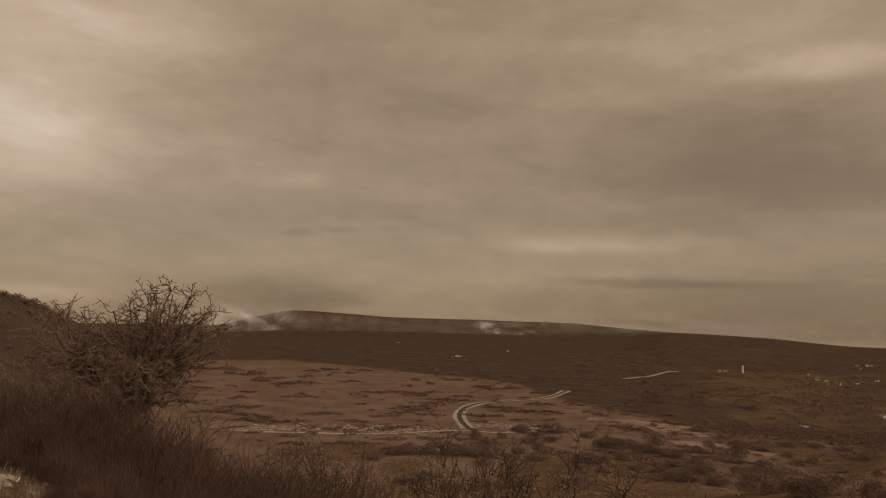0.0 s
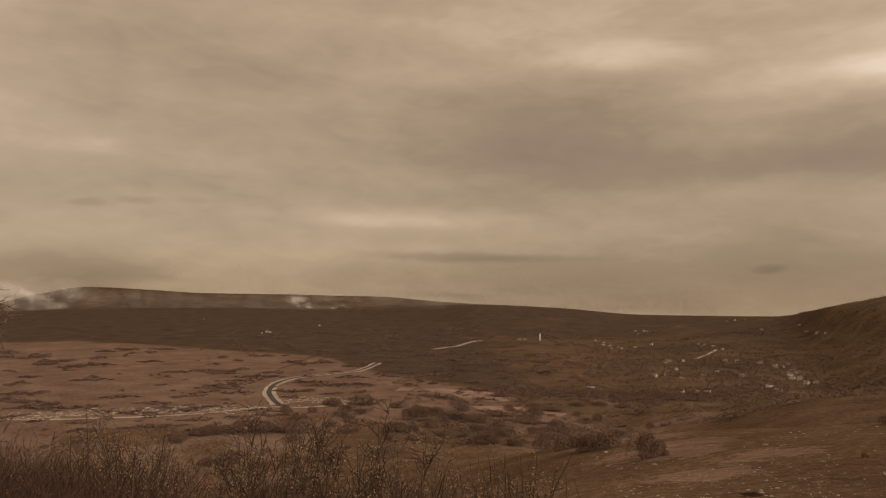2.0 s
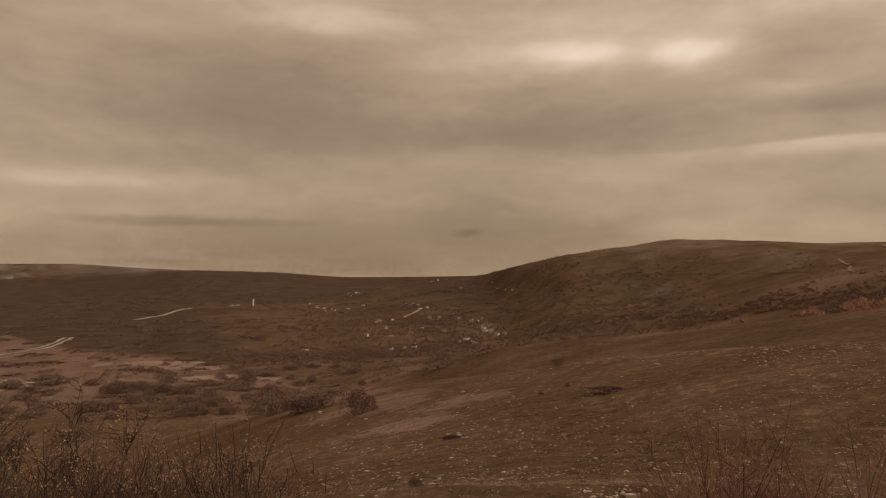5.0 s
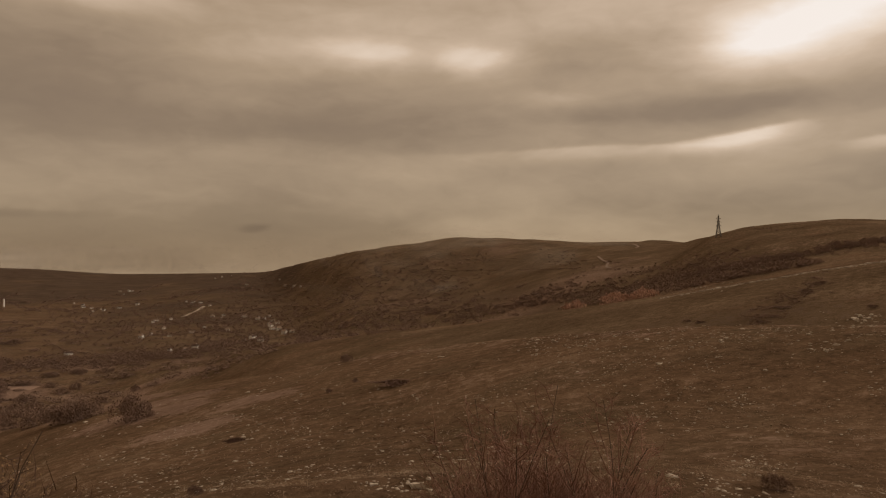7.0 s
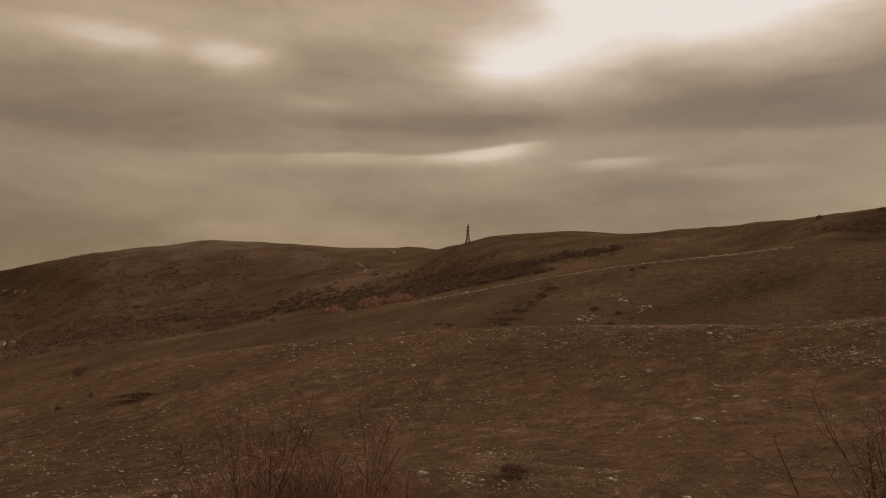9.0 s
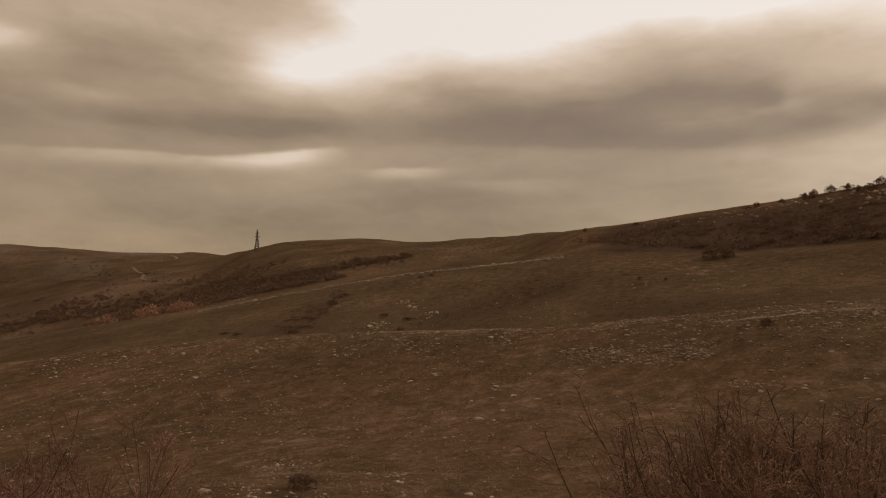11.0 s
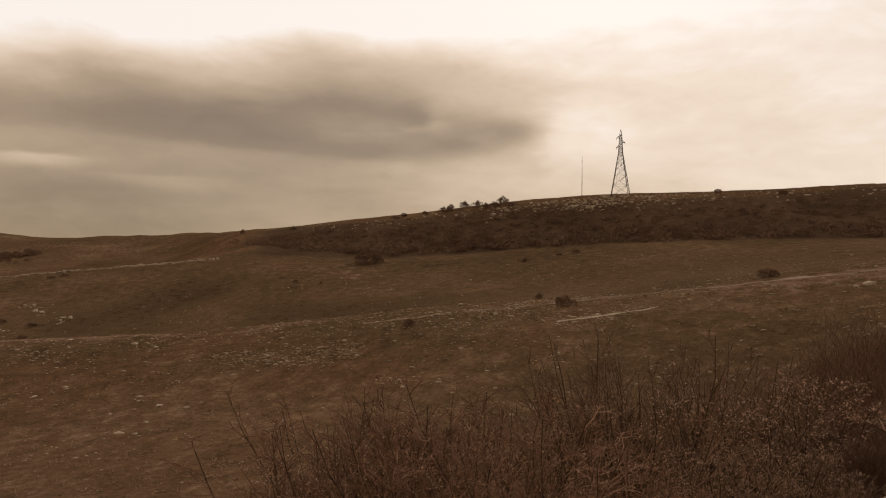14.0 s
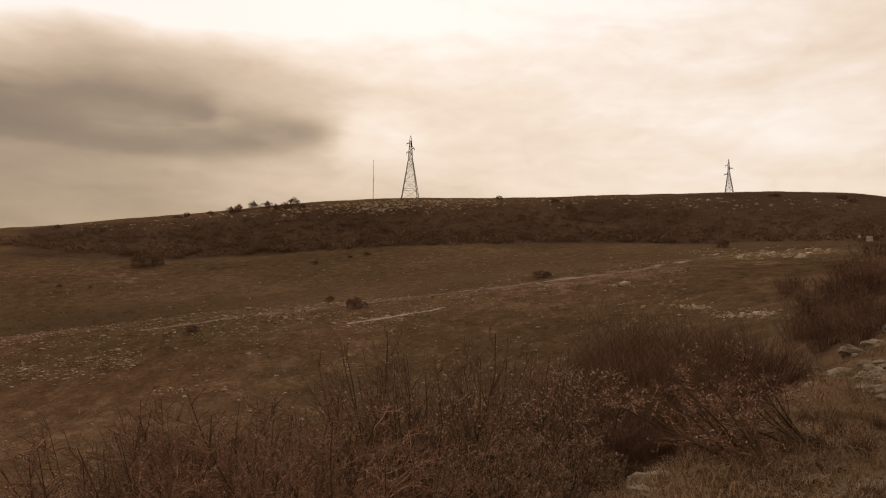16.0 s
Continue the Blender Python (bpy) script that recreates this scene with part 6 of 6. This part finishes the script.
def mist_haze_sheet(name, b0, b1, low, high, seed, label, category, far=4150, share=1.0):
    """One billowing see-through sheet that thins out towards its rims: smoke, mist, and added distance haze."""
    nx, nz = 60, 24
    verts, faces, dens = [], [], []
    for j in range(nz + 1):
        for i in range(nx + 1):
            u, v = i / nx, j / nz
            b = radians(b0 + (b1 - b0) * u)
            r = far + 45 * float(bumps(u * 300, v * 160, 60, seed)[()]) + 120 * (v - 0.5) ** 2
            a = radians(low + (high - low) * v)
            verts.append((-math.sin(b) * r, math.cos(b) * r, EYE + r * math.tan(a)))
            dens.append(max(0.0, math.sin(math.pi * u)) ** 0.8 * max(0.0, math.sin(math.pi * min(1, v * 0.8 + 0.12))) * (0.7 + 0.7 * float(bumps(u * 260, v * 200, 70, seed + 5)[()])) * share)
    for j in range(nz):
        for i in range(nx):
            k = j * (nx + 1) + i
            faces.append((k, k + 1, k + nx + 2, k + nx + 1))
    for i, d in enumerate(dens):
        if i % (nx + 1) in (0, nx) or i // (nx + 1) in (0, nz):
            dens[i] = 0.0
    ob = mesh_object(name, verts, faces, M_MIST_HAZE, smooth=True)
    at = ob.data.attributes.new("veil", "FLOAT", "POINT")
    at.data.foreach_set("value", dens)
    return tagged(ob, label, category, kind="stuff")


(sb0, sl0), (sb1, sl1) = [(-1.96, -1.51), (-7.93, 0.20)]
mist_haze_sheet("smoke_drift", sb0, sb1, sl0, sl1, 4, "white smoke drifting over the far ridge", "smoke", share=1.45)
(sb0, sl0), (sb1, sl1) = [(19.16, -2.06), (9.80, 0.94)]
mist_haze_sheet("hill_mist", sb0, sb1, sl0, sl1, 6, "low white mist lying against the far hills", "mist", share=1.35)
(sb0, sl0), (sb1, sl1) = [(-19.13, -1.33), (-28.38, 0.53)]
mist_haze_sheet("plain_mist", sb0, sb1, sl0, sl1, 9, "thin mist over the end of the plain", "mist", 4400, 0.6)
# two sheets added to pale the long hill's top, imitating distance haze
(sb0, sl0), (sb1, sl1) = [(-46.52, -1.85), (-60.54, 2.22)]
mist_haze_sheet("hilltop_haze_sheet", sb0, sb1, sl0, sl1, 12, "pale see-through sheet added as distance haze over the long hill's top", "mist", 1650, 0.8)
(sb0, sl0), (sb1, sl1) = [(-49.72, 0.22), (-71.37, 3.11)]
mist_haze_sheet("hilltop_haze_sheet", sb0, sb1, sl0, sl1, 15, "pale see-through sheet added as distance haze over the long hill's top", "mist", 1350, 0.7)

# wide sheets added before far land, imitating the haze of distance
mist_haze_sheet("hill_haze_sheet", -38, -68, -3.6, 3.2, 27, "pale see-through sheet added before the long hill as distance haze", "haze", 1120, 0.85)
mist_haze_sheet("far_haze_sheet", 27, -46, -2.4, 2.6, 21, "pale see-through sheet added before the far hills as distance haze", "haze", 4080, 0.72)
mist_haze_sheet("ridge_haze_sheet", -4, -47, -1.7, 1.4, 24, "pale see-through sheet added before the plain's end as distance haze", "haze", 3650, 0.62)


# ---- the bank below the lookout: shrubs, tree, stones, grass ----
def placed(bearing, distance, top, tall, turn):
    """The pose of a plant of nominal height tall whose crown reaches the angle top as seen from the lookout."""
    p = spot(bearing, distance)
    size = (EYE + distance * math.tan(radians(top)) - p.z) / tall
    return Matrix.Translation(p) @ Matrix.Rotation(radians(turn), 4, "Z") @ Matrix.Scale(size, 4)


def thicket(root, tall, seats, label, category="shrub", group="", turn=0):
    """Sets a shrub at the first of the seats (bearing, angle of its top, distance), and copies of it at the rest."""
    for k, ((b, top), d) in enumerate(seats):
        m = placed(b, d, top, tall, turn + 67 * k)
        ob = root if k == 0 else copy_thing(root, Matrix())
        ob.matrix_basis = m
        tagged(ob, label, category, group)


def rooted(root, tall, seats, label, category="shrub", group=""):
    """Sets a shrub and its copies where the ground is sighted at (bearing, angle), each of its own height in degrees."""
    for k, ((b, a), high) in enumerate(seats):
        p = sighted(b, a, 8)
        ob = root if k == 0 else copy_thing(root, Matrix())
        ob.matrix_basis = standing(p, 1.3 * k, p.length * math.tan(radians(high)) / tall)
        tagged(ob, label, category, group)


def bank_growth():
    thicket(hawthorn_tree(), 6.75, [((22.3, 2.15), 24)], "old bare hawthorn tree with a few ochre leaves", "tree")
    # fine reddish brushwood beneath the tree
    red = brush_clump(21, 2.75, 2.7, 4600, M_BRUSH, 0.0075, leaves=260, leaf=0.04, fork=40, share=0.2)
    thicket(red, 2.8, list(zip([(30.23, -4.24), (27.54, -4.17), (25.42, -4.24), (23.56, -4.83), (21.43, -5.83), (19.63, -6.83), (18.18, -8.05), (28.78, -5.76), (25.63, -6.18), (22.23, -7.79), (18.68, -9.43), (26.86, -8.43), (23.57, -9.68), (20.13, -10.76), (17.04, -10.45), (15.75, -11.85), (18.53, -11.58), (13.29, -12.29), (21.56, -12.04), (24.14, -11.72), (10.37, -12.52), (29.89, -8.50), (28.47, -9.66), (26.87, -10.58), (26.58, -11.22), (24.75, -10.76), (14.63, -10.29), (11.71, -10.91), (9.16, -11.52), (12.46, -12.30), (17.87, -9.84)], (13, 12.5, 13, 12.5, 13, 12.5, 12.5, 11, 10.8, 11, 11, 9.3, 9.3, 9.5, 10.5, 9, 8.5, 9.5, 8, 8, 9.5, 9.5, 9.2, 8.7, 6.5, 7.5, 11, 11.5, 11, 9, 11.5))),
            "dense red-brown brushwood under the bare tree", group="red brushwood")
    thicket(copy_thing(red, Matrix()), 2.8, list(zip([(15.39, -9.72), (13.36, -10.23), (11.26, -10.74), (13.94, -12.01), (11.86, -12.55), (9.71, -13.09), (15.27, -11.89)], (11, 11, 11, 9.5, 9.5, 9, 9))), "dense red-brown brushwood under the bare tree", group="red brushwood", turn=50)
    hedge = bare_shrub(22, 3.0, 3.0, 12, 11, 10, 0.3, 900, twig_mat=M_TWIG_DARK, thick=0.03, twig_r=0.0075)
    thicket(hedge, 3.1, list(zip([(29.71, -2.35), (31.03, -2.37), (27.63, -2.90), (25.85, -3.27), (18.94, -5.42)], (22, 20, 24, 26, 24))), "tangled dark thorn bush with ochre leaves", group="thorn bushes")
    # saplings with the last small leaves
    sap = bare_shrub(31, 3.0, 1.35, 8, 12, 6, 1.5, 2000, 0.034, twig_mat=M_SAPLING, thick=0.02, fan=24)
    thicket(sap, 3.1, list(zip([(8.63, -8.02), (6.41, -9.18), (-18.19, -9.89), (-20.18, -10.64), (-3.37, -8.51), (4.42, -11.39), (-15.62, -12.72), (-11.49, -11.00), (1.12, -12.40)], (13.5, 12.5, 14, 13.2, 13.5, 11.5, 11.5, 12.5, 11))), "leafless saplings with last ochre leaves on the bank", group="bank saplings")
    sap2 = bare_shrub(32, 2.8, 1.5, 8, 12, 7, 1.3, 900, 0.034, twig_mat=M_SAPLING, thick=0.018, fan=26)
    thicket(sap2, 2.9, list(zip([(-9.09, -8.25), (-1.79, -8.13), (-6.21, -9.01), (-4.46, -11.58), (-1.53, -12.20), (-7.53, -12.11), (-13.89, -13.10), (-20.88, -13.55)], (12.5, 13.5, 13, 11.5, 11, 11, 11, 11))), "grey-brown leafless shrub rising from the bank", group="bank saplings", turn=40)
    thicket(copy_thing(sap, Matrix()), 3.1, list(zip([(8.27, -8.03), (10.13, -9.08), (12.99, -10.30), (5.82, -9.86), (14.97, -11.47)], (13.5, 14, 13, 13, 12))), "leafless saplings with last ochre leaves on the bank", group="bank saplings", turn=110)
    under = brush_clump(33, 2.2, 2.8, 2200, M_BRUSH, 0.010, 1.1, 160, 0.035)
    thicket(under, 2.3, list(zip([(8.17, -11.42), (5.80, -12.01), (3.30, -12.98), (-1.54, -12.78), (-3.90, -12.93), (-6.74, -13.28), (-9.64, -13.19), (-12.18, -13.47), (-14.78, -14.34), (-17.81, -13.55), (-20.01, -13.96), (0.32, -13.98), (-5.14, -14.37), (-11.36, -14.65), (-22.66, -15.15)], (11.5, 11, 10.5, 11, 11, 10.5, 11, 11, 10.5, 11.5, 11, 10, 9.5, 9.5, 10.5))), "dark undergrowth between the saplings on the bank", group="bank undergrowth")
    # the red shrub before the meadow
    thorn = bare_shrub(41, 3.2, 2.6, 14, 15, 10, 1.0, 0, twig_mat=M_RED_TWIG, thick=0.018, twig_r=0.004, fan=36)
    thicket(thorn, 3.3, list(zip([(-58.46, -10.65), (-61.94, -11.76), (-64.58, -11.35), (-66.37, -13.66)], (13.5, 12.5, 13.5, 12))), "spreading leafless red-twigged shrub on the bank", group="red-twigged shrubs")
    fine = brush_clump(58, 3.0, 3.0, 2600, M_RED_TWIG, 0.008, fork=38)
    thicket(fine, 3.1, list(zip([(-57.84, -12.30), (-60.64, -11.86), (-63.48, -12.19), (-66.14, -12.82), (-68.58, -14.06)], (13, 12.6, 13, 12.8, 12))), "spreading leafless red-twigged shrub on the bank", group="red-twigged shrubs")
    # the thicket on the steep bank by the road's edge
    bowed = bare_shrub(51, 2.9, 3.0, 15, 13, 9, 0.7, 500, 0.04, twig_mat=M_TWIG, leaf_mat=M_LEAF, thick=0.03, twig_r=0.0045, fan=38)
    thicket(bowed, 2.9, list(zip([(-117.14, -6.90), (-112.31, -7.40), (-121.78, -7.18), (-111.22, -9.75), (-125.21, -5.91), (-112.82, -11.02), (-114.78, -9.91), (-120.15, -10.07), (-125.72, -9.74), (-110.51, -11.28), (-128.78, -10.16)], (12, 12, 11.5, 12.2, 11.2, 12.4, 9.5, 9.2, 9.2, 9.8, 8.6))), "arching leafless shrub with red-brown twigs", group="arching shrubs")
    twiggy = bare_shrub(56, 2.7, 2.7, 15, 12, 8, 0.9, 120, 0.04, twig_mat=M_TWIG, thick=0.018, twig_r=0.0042, fan=34)
    thicket(twiggy, 2.8, list(zip([(-111.23, -9.95), (-111.38, -8.77), (-112.92, -7.90), (-115.52, -7.69), (-110.14, -11.64), (-109.34, -10.24), (-112.42, -10.60), (-118.42, -8.38)], (12.5, 12.3, 12.2, 12, 12, 11.4, 11, 12))), "dense red-brown brushwood on the steep bank", group="bank brushwood", turn=25)
    dark = bare_shrub(52, 3.9, 2.6, 20, 10, 6, 1.1, 300, 0.045, twig_mat=M_TWIG_DARK, thick=0.038, twig_r=0.0055, fan=30)
    thicket(dark, 4.0, list(zip([(-131.32, -2.73), (-129.13, -4.38), (-133.99, -4.10)], (12.5, 13.5, 13))), "tall dark leafless shrub with crowded upright stems", group="tall dark shrubs")
    pale = bare_shrub(53, 3.5, 2.6, 14, 10, 7, 0.9, 1500, 0.062, twig_mat=M_TWIG_DARK, leaf_mat=M_LITTER, thick=0.026, twig_r=0.005)
    thicket(pale, 3.6, list(zip([(-139.25, -3.05), (-142.27, -3.50), (-136.64, -4.92), (-135.79, -9.22), (-140.99, -8.64), (-139.27, -11.61), (-144.36, -10.97)], (12.5, 12, 11, 9.6, 9.6, 8.2, 9))), "upright shrub keeping withered pale brown leaves", group="leafy shrubs")
    far = brush_clump(54, 4.0, 4.2, 9000, M_THICKET, 0.0085, fork=42, share=0.22)
    thicket(far, 3.5, list(zip([(-144.60, -2.16), (-146.48, -1.78), (-148.53, -1.74), (-150.53, -1.94), (-152.48, -1.98), (-154.20, -2.14), (-145.64, -3.84), (-147.70, -3.57), (-149.91, -3.92), (-151.87, -4.46), (-145.63, -6.37), (-147.68, -6.70), (-149.48, -7.43)], (20, 21, 22, 22, 23, 24, 16, 16.5, 17, 18, 12.5, 12.5, 12.5))) + [((-146.5, -8.8), 11), ((-148.8, -9.2), 10.5), ((-150.8, -8.6), 11.5), ((-144.8, -9.6), 10.5)], "soft dark red-brown thicket down the bank", group="bank thickets")
    rooted(copy_thing(twiggy, Matrix()), 2.8, list(zip([(-159.24, -3.11), (-160.45, -2.52), (-158.28, -2.45), (-159.78, -1.97), (-161.02, 0.38), (-162.20, 1.15), (-159.48, 0.17), (-157.72, -0.17), (-160.17, 0.25), (-161.69, 0.58), (-158.60, -0.08), (-156.63, -0.47), (-162.70, 1.35)], (2.5, 2.6, 1.8, 2.2, 2.6, 2.4, 1.9, 1.4, 2.2, 2.5, 1.6, 0.9, 2.4))), "dark leafless bush below the hill road", group="bank bushes")
    low = brush_clump(57, 0.5, 0.8, 900, M_BRUSH, 0.005)
    rooted(low, 0.5, list(zip([(-152.73, -12.13), (-156.81, -10.42), (-159.63, -9.02), (-156.05, -12.74), (-160.93, -10.90), (-154.26, -10.27), (-151.18, -13.23), (-158.54, -12.09), (-161.97, -8.42), (-153.09, -13.62), (-157.56, -8.26), (-155.03, -8.46)], (1.7, 1.4, 1.6, 1.2, 1.5, 1.3, 1.5, 1.6, 1.2, 1.4, 1.1, 1.0))), "low brown heather-like tuft on the road bank", group="bank tufts")
    # crooked shrubs leaning out from the verge
    toward = Vector((-math.cos(radians(-155)), -math.sin(radians(-155)), 0))
    lean = bare_shrub(55, 1.5, 1.3, 7, 8, 6, 0.1, 500, 0.05, twig_mat=M_TWIG, leaf_mat=M_LITTER, thick=0.03, twig_r=0.006, lean_to=toward * 1.1)
    for k, ((b, d), size) in enumerate(zip([(-155.74, 7.2), (-154.28, 7.6), (-158.27, 8.6), (-152.79, 8.4)], (0.62, 0.5, 0.6, 0.4))):
        ob = lean if k == 0 else copy_thing(lean, Matrix())
        ob.matrix_basis = standing(spot(b, d), 0.35 * (k % 3) - 0.3, size)
        tagged(ob, "low crooked shrub leaning out from the road bank", "shrub", "leaning shrubs")
    tangle = brush_clump(59, 1.6, 2.6, 3600, M_BRUSH, 0.007, leaves=120, fork=70, share=0.06)
    rooted(tangle, 1.6, list(zip([(-157.66, -2.62), (-159.43, -2.17), (-160.81, -0.97), (-161.85, 0.58), (-159.81, -0.21), (-158.4, -1.02), (-162.45, -1.69), (-157.0, 0.54), (-160.53, 1.35), (-162.39, 2.49), (-159.05, -3.35), (-161.44, -2.86)], (2.4, 2.6, 2.8, 2.8, 2.4, 2.2, 2.8, 1.8, 2.4, 2.4, 2.2, 2.6))), "dark leafless bush below the hill road", group="bank bushes")


BANK_STONES = [stone_mesh("rock", s, f, 3) for s, f in ((21, 0.5), (22, 0.6), (23, 0.45))]
for me in BANK_STONES:
    me.materials.clear()
    me.materials.append(M_ROCK_DARK)


def bank_stones():
    rng = random.Random(77)
    lab = "weathered limestone block on the road bank"
    by_road = ((-147.2, 8.3, 0.45), (-151.3, 10.5, 0.4), (-152.2, 11.2, 0.35), (-147.0, 6.6, 0.3), (-155.5, 14, 0.3), (-156.8, 14.5, 0.3), (-157.4, 14.2, 0.22), (-158, 14.8, 0.34), (-159.2, 15.2, 0.3), (-160, 15.5, 0.42), (-160.8, 14.6, 0.3), (-161.5, 15, 0.45), (-162.1, 14.2, 0.35), (-162.7, 14.5, 0.5), (-163.5, 13.5, 0.45),
                    (-161.8, 12.8, 0.3), (-162.4, 12.2, 0.26), (-161.2, 13.6, 0.24), (-158.5, 6.8, 0.22), (-160, 6.6, 0.2), (-161.5, 6.9, 0.26), (-159, 7.4, 0.18), (-162.6, 7.2, 0.2), (-157.8, 6.4, 0.14), (-154.8, 6.6, 0.12), (-162, 22, 0.8), (-161, 24, 0.9), (-163, 30, 1.0))
    by_tree = ((29.6, 8.0, 0.26), (30.0, 7.7, 0.2), (31.2, 7.9, 0.3), (30.6, 7.2, 0.13), (28.2, 7.6, 0.13), (31.8, 7.4, 0.2), (29.8, 8.2, 0.18), (28.7, 7.2, 0.1), (32.3, 8.2, 0.3), (31.4, 7.1, 0.12), (30.4, 7.6, 0.16), (29.6, 7.1, 0.09), (30.9, 8.3, 0.22))
    for (b, a), size in zip([(-156.36, -5.04), (-156.9, -5.09), (-157.44, -4.91), (-157.97, -5.11), (-158.5, -4.73), (-161.41, -4.38), (-161.89, -4.72), (-162.23, -4.14), (-162.37, -5.07), (-161.71, -5.48), (-161.21, -5.89), (-162.19, -6.01), (-162.55, -4.5), (-147.84, -11.74), (-147.23, -12.18), (-152.19, -9.26), (-151.69, -8.89), (-159.54, -12.68), (-160.56, -12.26), (-161.55, -11.99), (-162.19, -12.4), (-158.68, -13.08), (-155.44, -5.41), (-155.88, -5.54), (-160.41, -4.05), (-160.92, -3.72)], (0.3, 0.22, 0.28, 0.2, 0.26, 0.4, 0.5, 0.36, 0.45, 0.4, 0.3, 0.4, 0.5, 0.3, 0.2, 0.24, 0.2, 0.14, 0.12, 0.16, 0.14, 0.1, 0.2, 0.16, 0.3, 0.3)):
        p = sighted(b, a, 4)
        if p.length < 40:
            place_rock(p, 0.8 * size, rng, lab, "bank stones", STONES if size < 0.25 else BANK_STONES)
    for b, d, s in by_road + by_tree:
        s *= 1.0 if b < 0 else 0.72
        place_rock(spot(b, d) - Vector((0, 0, 0.08 * s)), s, rng, lab, "bank stones", BANK_STONES if b < 0 else None)


def tuft_mesh(seed, blades, tall):
    rng = random.Random(seed)
    verts, faces = [], []
    for _ in range(blades):
        a, w = rng.uniform(0, 6.28), rng.uniform(0, 6.28)
        foot = Vector((math.cos(a), math.sin(a), 0)) * rng.uniform(0, 0.10)
        lean = Vector((math.cos(a), math.sin(a), 0)) * rng.uniform(0.15, 1.25)
        h = tall * rng.uniform(0.5, 1.1)
        s = Vector((math.cos(w), math.sin(w), 0)) * 0.0036
        mid, tip = foot + lean * h * 0.4 + Vector((0, 0, h * 0.65)), foot + lean * h + Vector((0, 0, h * (0.95 - 0.45 * lean.length)))
        i = len(verts)
        verts += [foot - s, foot + s, mid + s * 0.8, mid - s * 0.8, tip]
        faces += [(i, i + 1, i + 2), (i, i + 2, i + 3), (i + 3, i + 2, i + 4)]
    me = bpy.data.meshes.new("tuft")
    me.from_pydata([tuple(v) for v in verts], [], faces)
    me.materials.append(M_GRASS)
    return me


def grasses():
    rng = random.Random(91)
    tufts = [tuft_mesh(s, 17, 0.30) for s in range(4)]
    places = []
    for _ in range(8000):
        x, y = around(rng, -120, -172, 2.6, 30)
        q, s = road_axes(x, y)
        if s < -0.8 or s > 7 or bumps(x, y, 1.7, 95)[()] < rng.uniform(-1.1, 0.3):
            continue
        k = rng.uniform(0.35, 0.9)
        places.append((Vector((x, y, level(x, y) - 0.02)), rng.uniform(0, 6), k, k))
    for _ in range(700):
        x, y = around(rng, 36, -40, 2.5, 9)
        if road_axes(x, y)[1] < -3.5 or bumps(x, y, 1.7, 95)[()] < rng.uniform(-0.6, 0.6):
            continue
        k = rng.uniform(0.3, 0.8)
        places.append((Vector((x, y, level(x, y) - 0.02)), rng.uniform(0, 6), k, k))
    for _ in range(450):
        x, y = around(rng, 27, 37, 4.5, 9.5)
        k = rng.uniform(0.3, 0.65)
        places.append((Vector((x, y, level(x, y) - 0.02)), rng.uniform(0, 6), k, k))
    scatter_stuff("bank_grass", tufts, places, "long dry grass on the road bank", "grass")
    heath = [clump_mesh("tuft", 560 + i, 600, M_BRUSH if i % 2 else M_GRASS, 0.9, 1.0, 0.032) for i in range(4)]
    for part_of, lab in ((0, "olive brown cushions of low heath on the verge"), (1, "dark russet cushions of low heath on the verge")):
        places = []
        for _ in range(170):
            x, y = around(rng, -140, -172, 3.2, 26)
            q, s = road_axes(x, y)
            if s < 0.2 or s > 5 or bumps(x, y, 2.2, 96 + part_of)[()] < rng.uniform(-0.5, 0.5):
                continue
            k = rng.uniform(0.14, 0.34) * (1 + 0.03 * math.hypot(x, y))
            places.append((Vector((x, y, level(x, y) - 0.04)), rng.uniform(0, 6), k * 1.3, k * rng.uniform(0.6, 1.0)))
        scatter_stuff("bank_heath", heath[part_of::2], places, lab, "heath")
    hummocks = [clump_mesh("tussock", 300 + i, 16, M_STRAW, 1.0, 1.0, 0.22) for i in range(4)]
    places = []
    for _ in range(13000):
        x, y = around(rng, -16, -152, 30, 190)
        if bumps(x, y, 9, 99)[()] < rng.uniform(-0.6, 0.5):
            continue
        r = math.hypot(x, y)
        k = rng.lognormvariate(-1.35, 0.4) * (0.8 + r / 120)
        places.append((Vector((x, y, level(x, y) - 0.02)), rng.uniform(0, 6), k, k * rng.uniform(0.25, 0.5)))
    scatter_stuff("tussocks", hummocks, places, "low bleached grass tussocks on the stony meadow", "grass")
    sparse = [tuft_mesh(s + 30, 6, 0.22) for s in range(4)]
    places = []
    for _ in range(8000):
        x, y = around(rng, -15, -150, 24, 130)
        if bumps(x, y, 6, 97)[()] < rng.uniform(-0.9, 0.5):
            continue
        k = rng.uniform(0.6, 1.2)
        r = math.hypot(x, y)
        places.append((Vector((x, y, level(x, y) - 0.02)), rng.uniform(0, 6), k * (1 + r / 25), k * (0.8 + r / 200)))
    scatter_stuff("meadow_grass", sparse, places, "short tufts of dry grass on the stony meadow", "grass")


bank_growth()
bank_stones()
grasses()
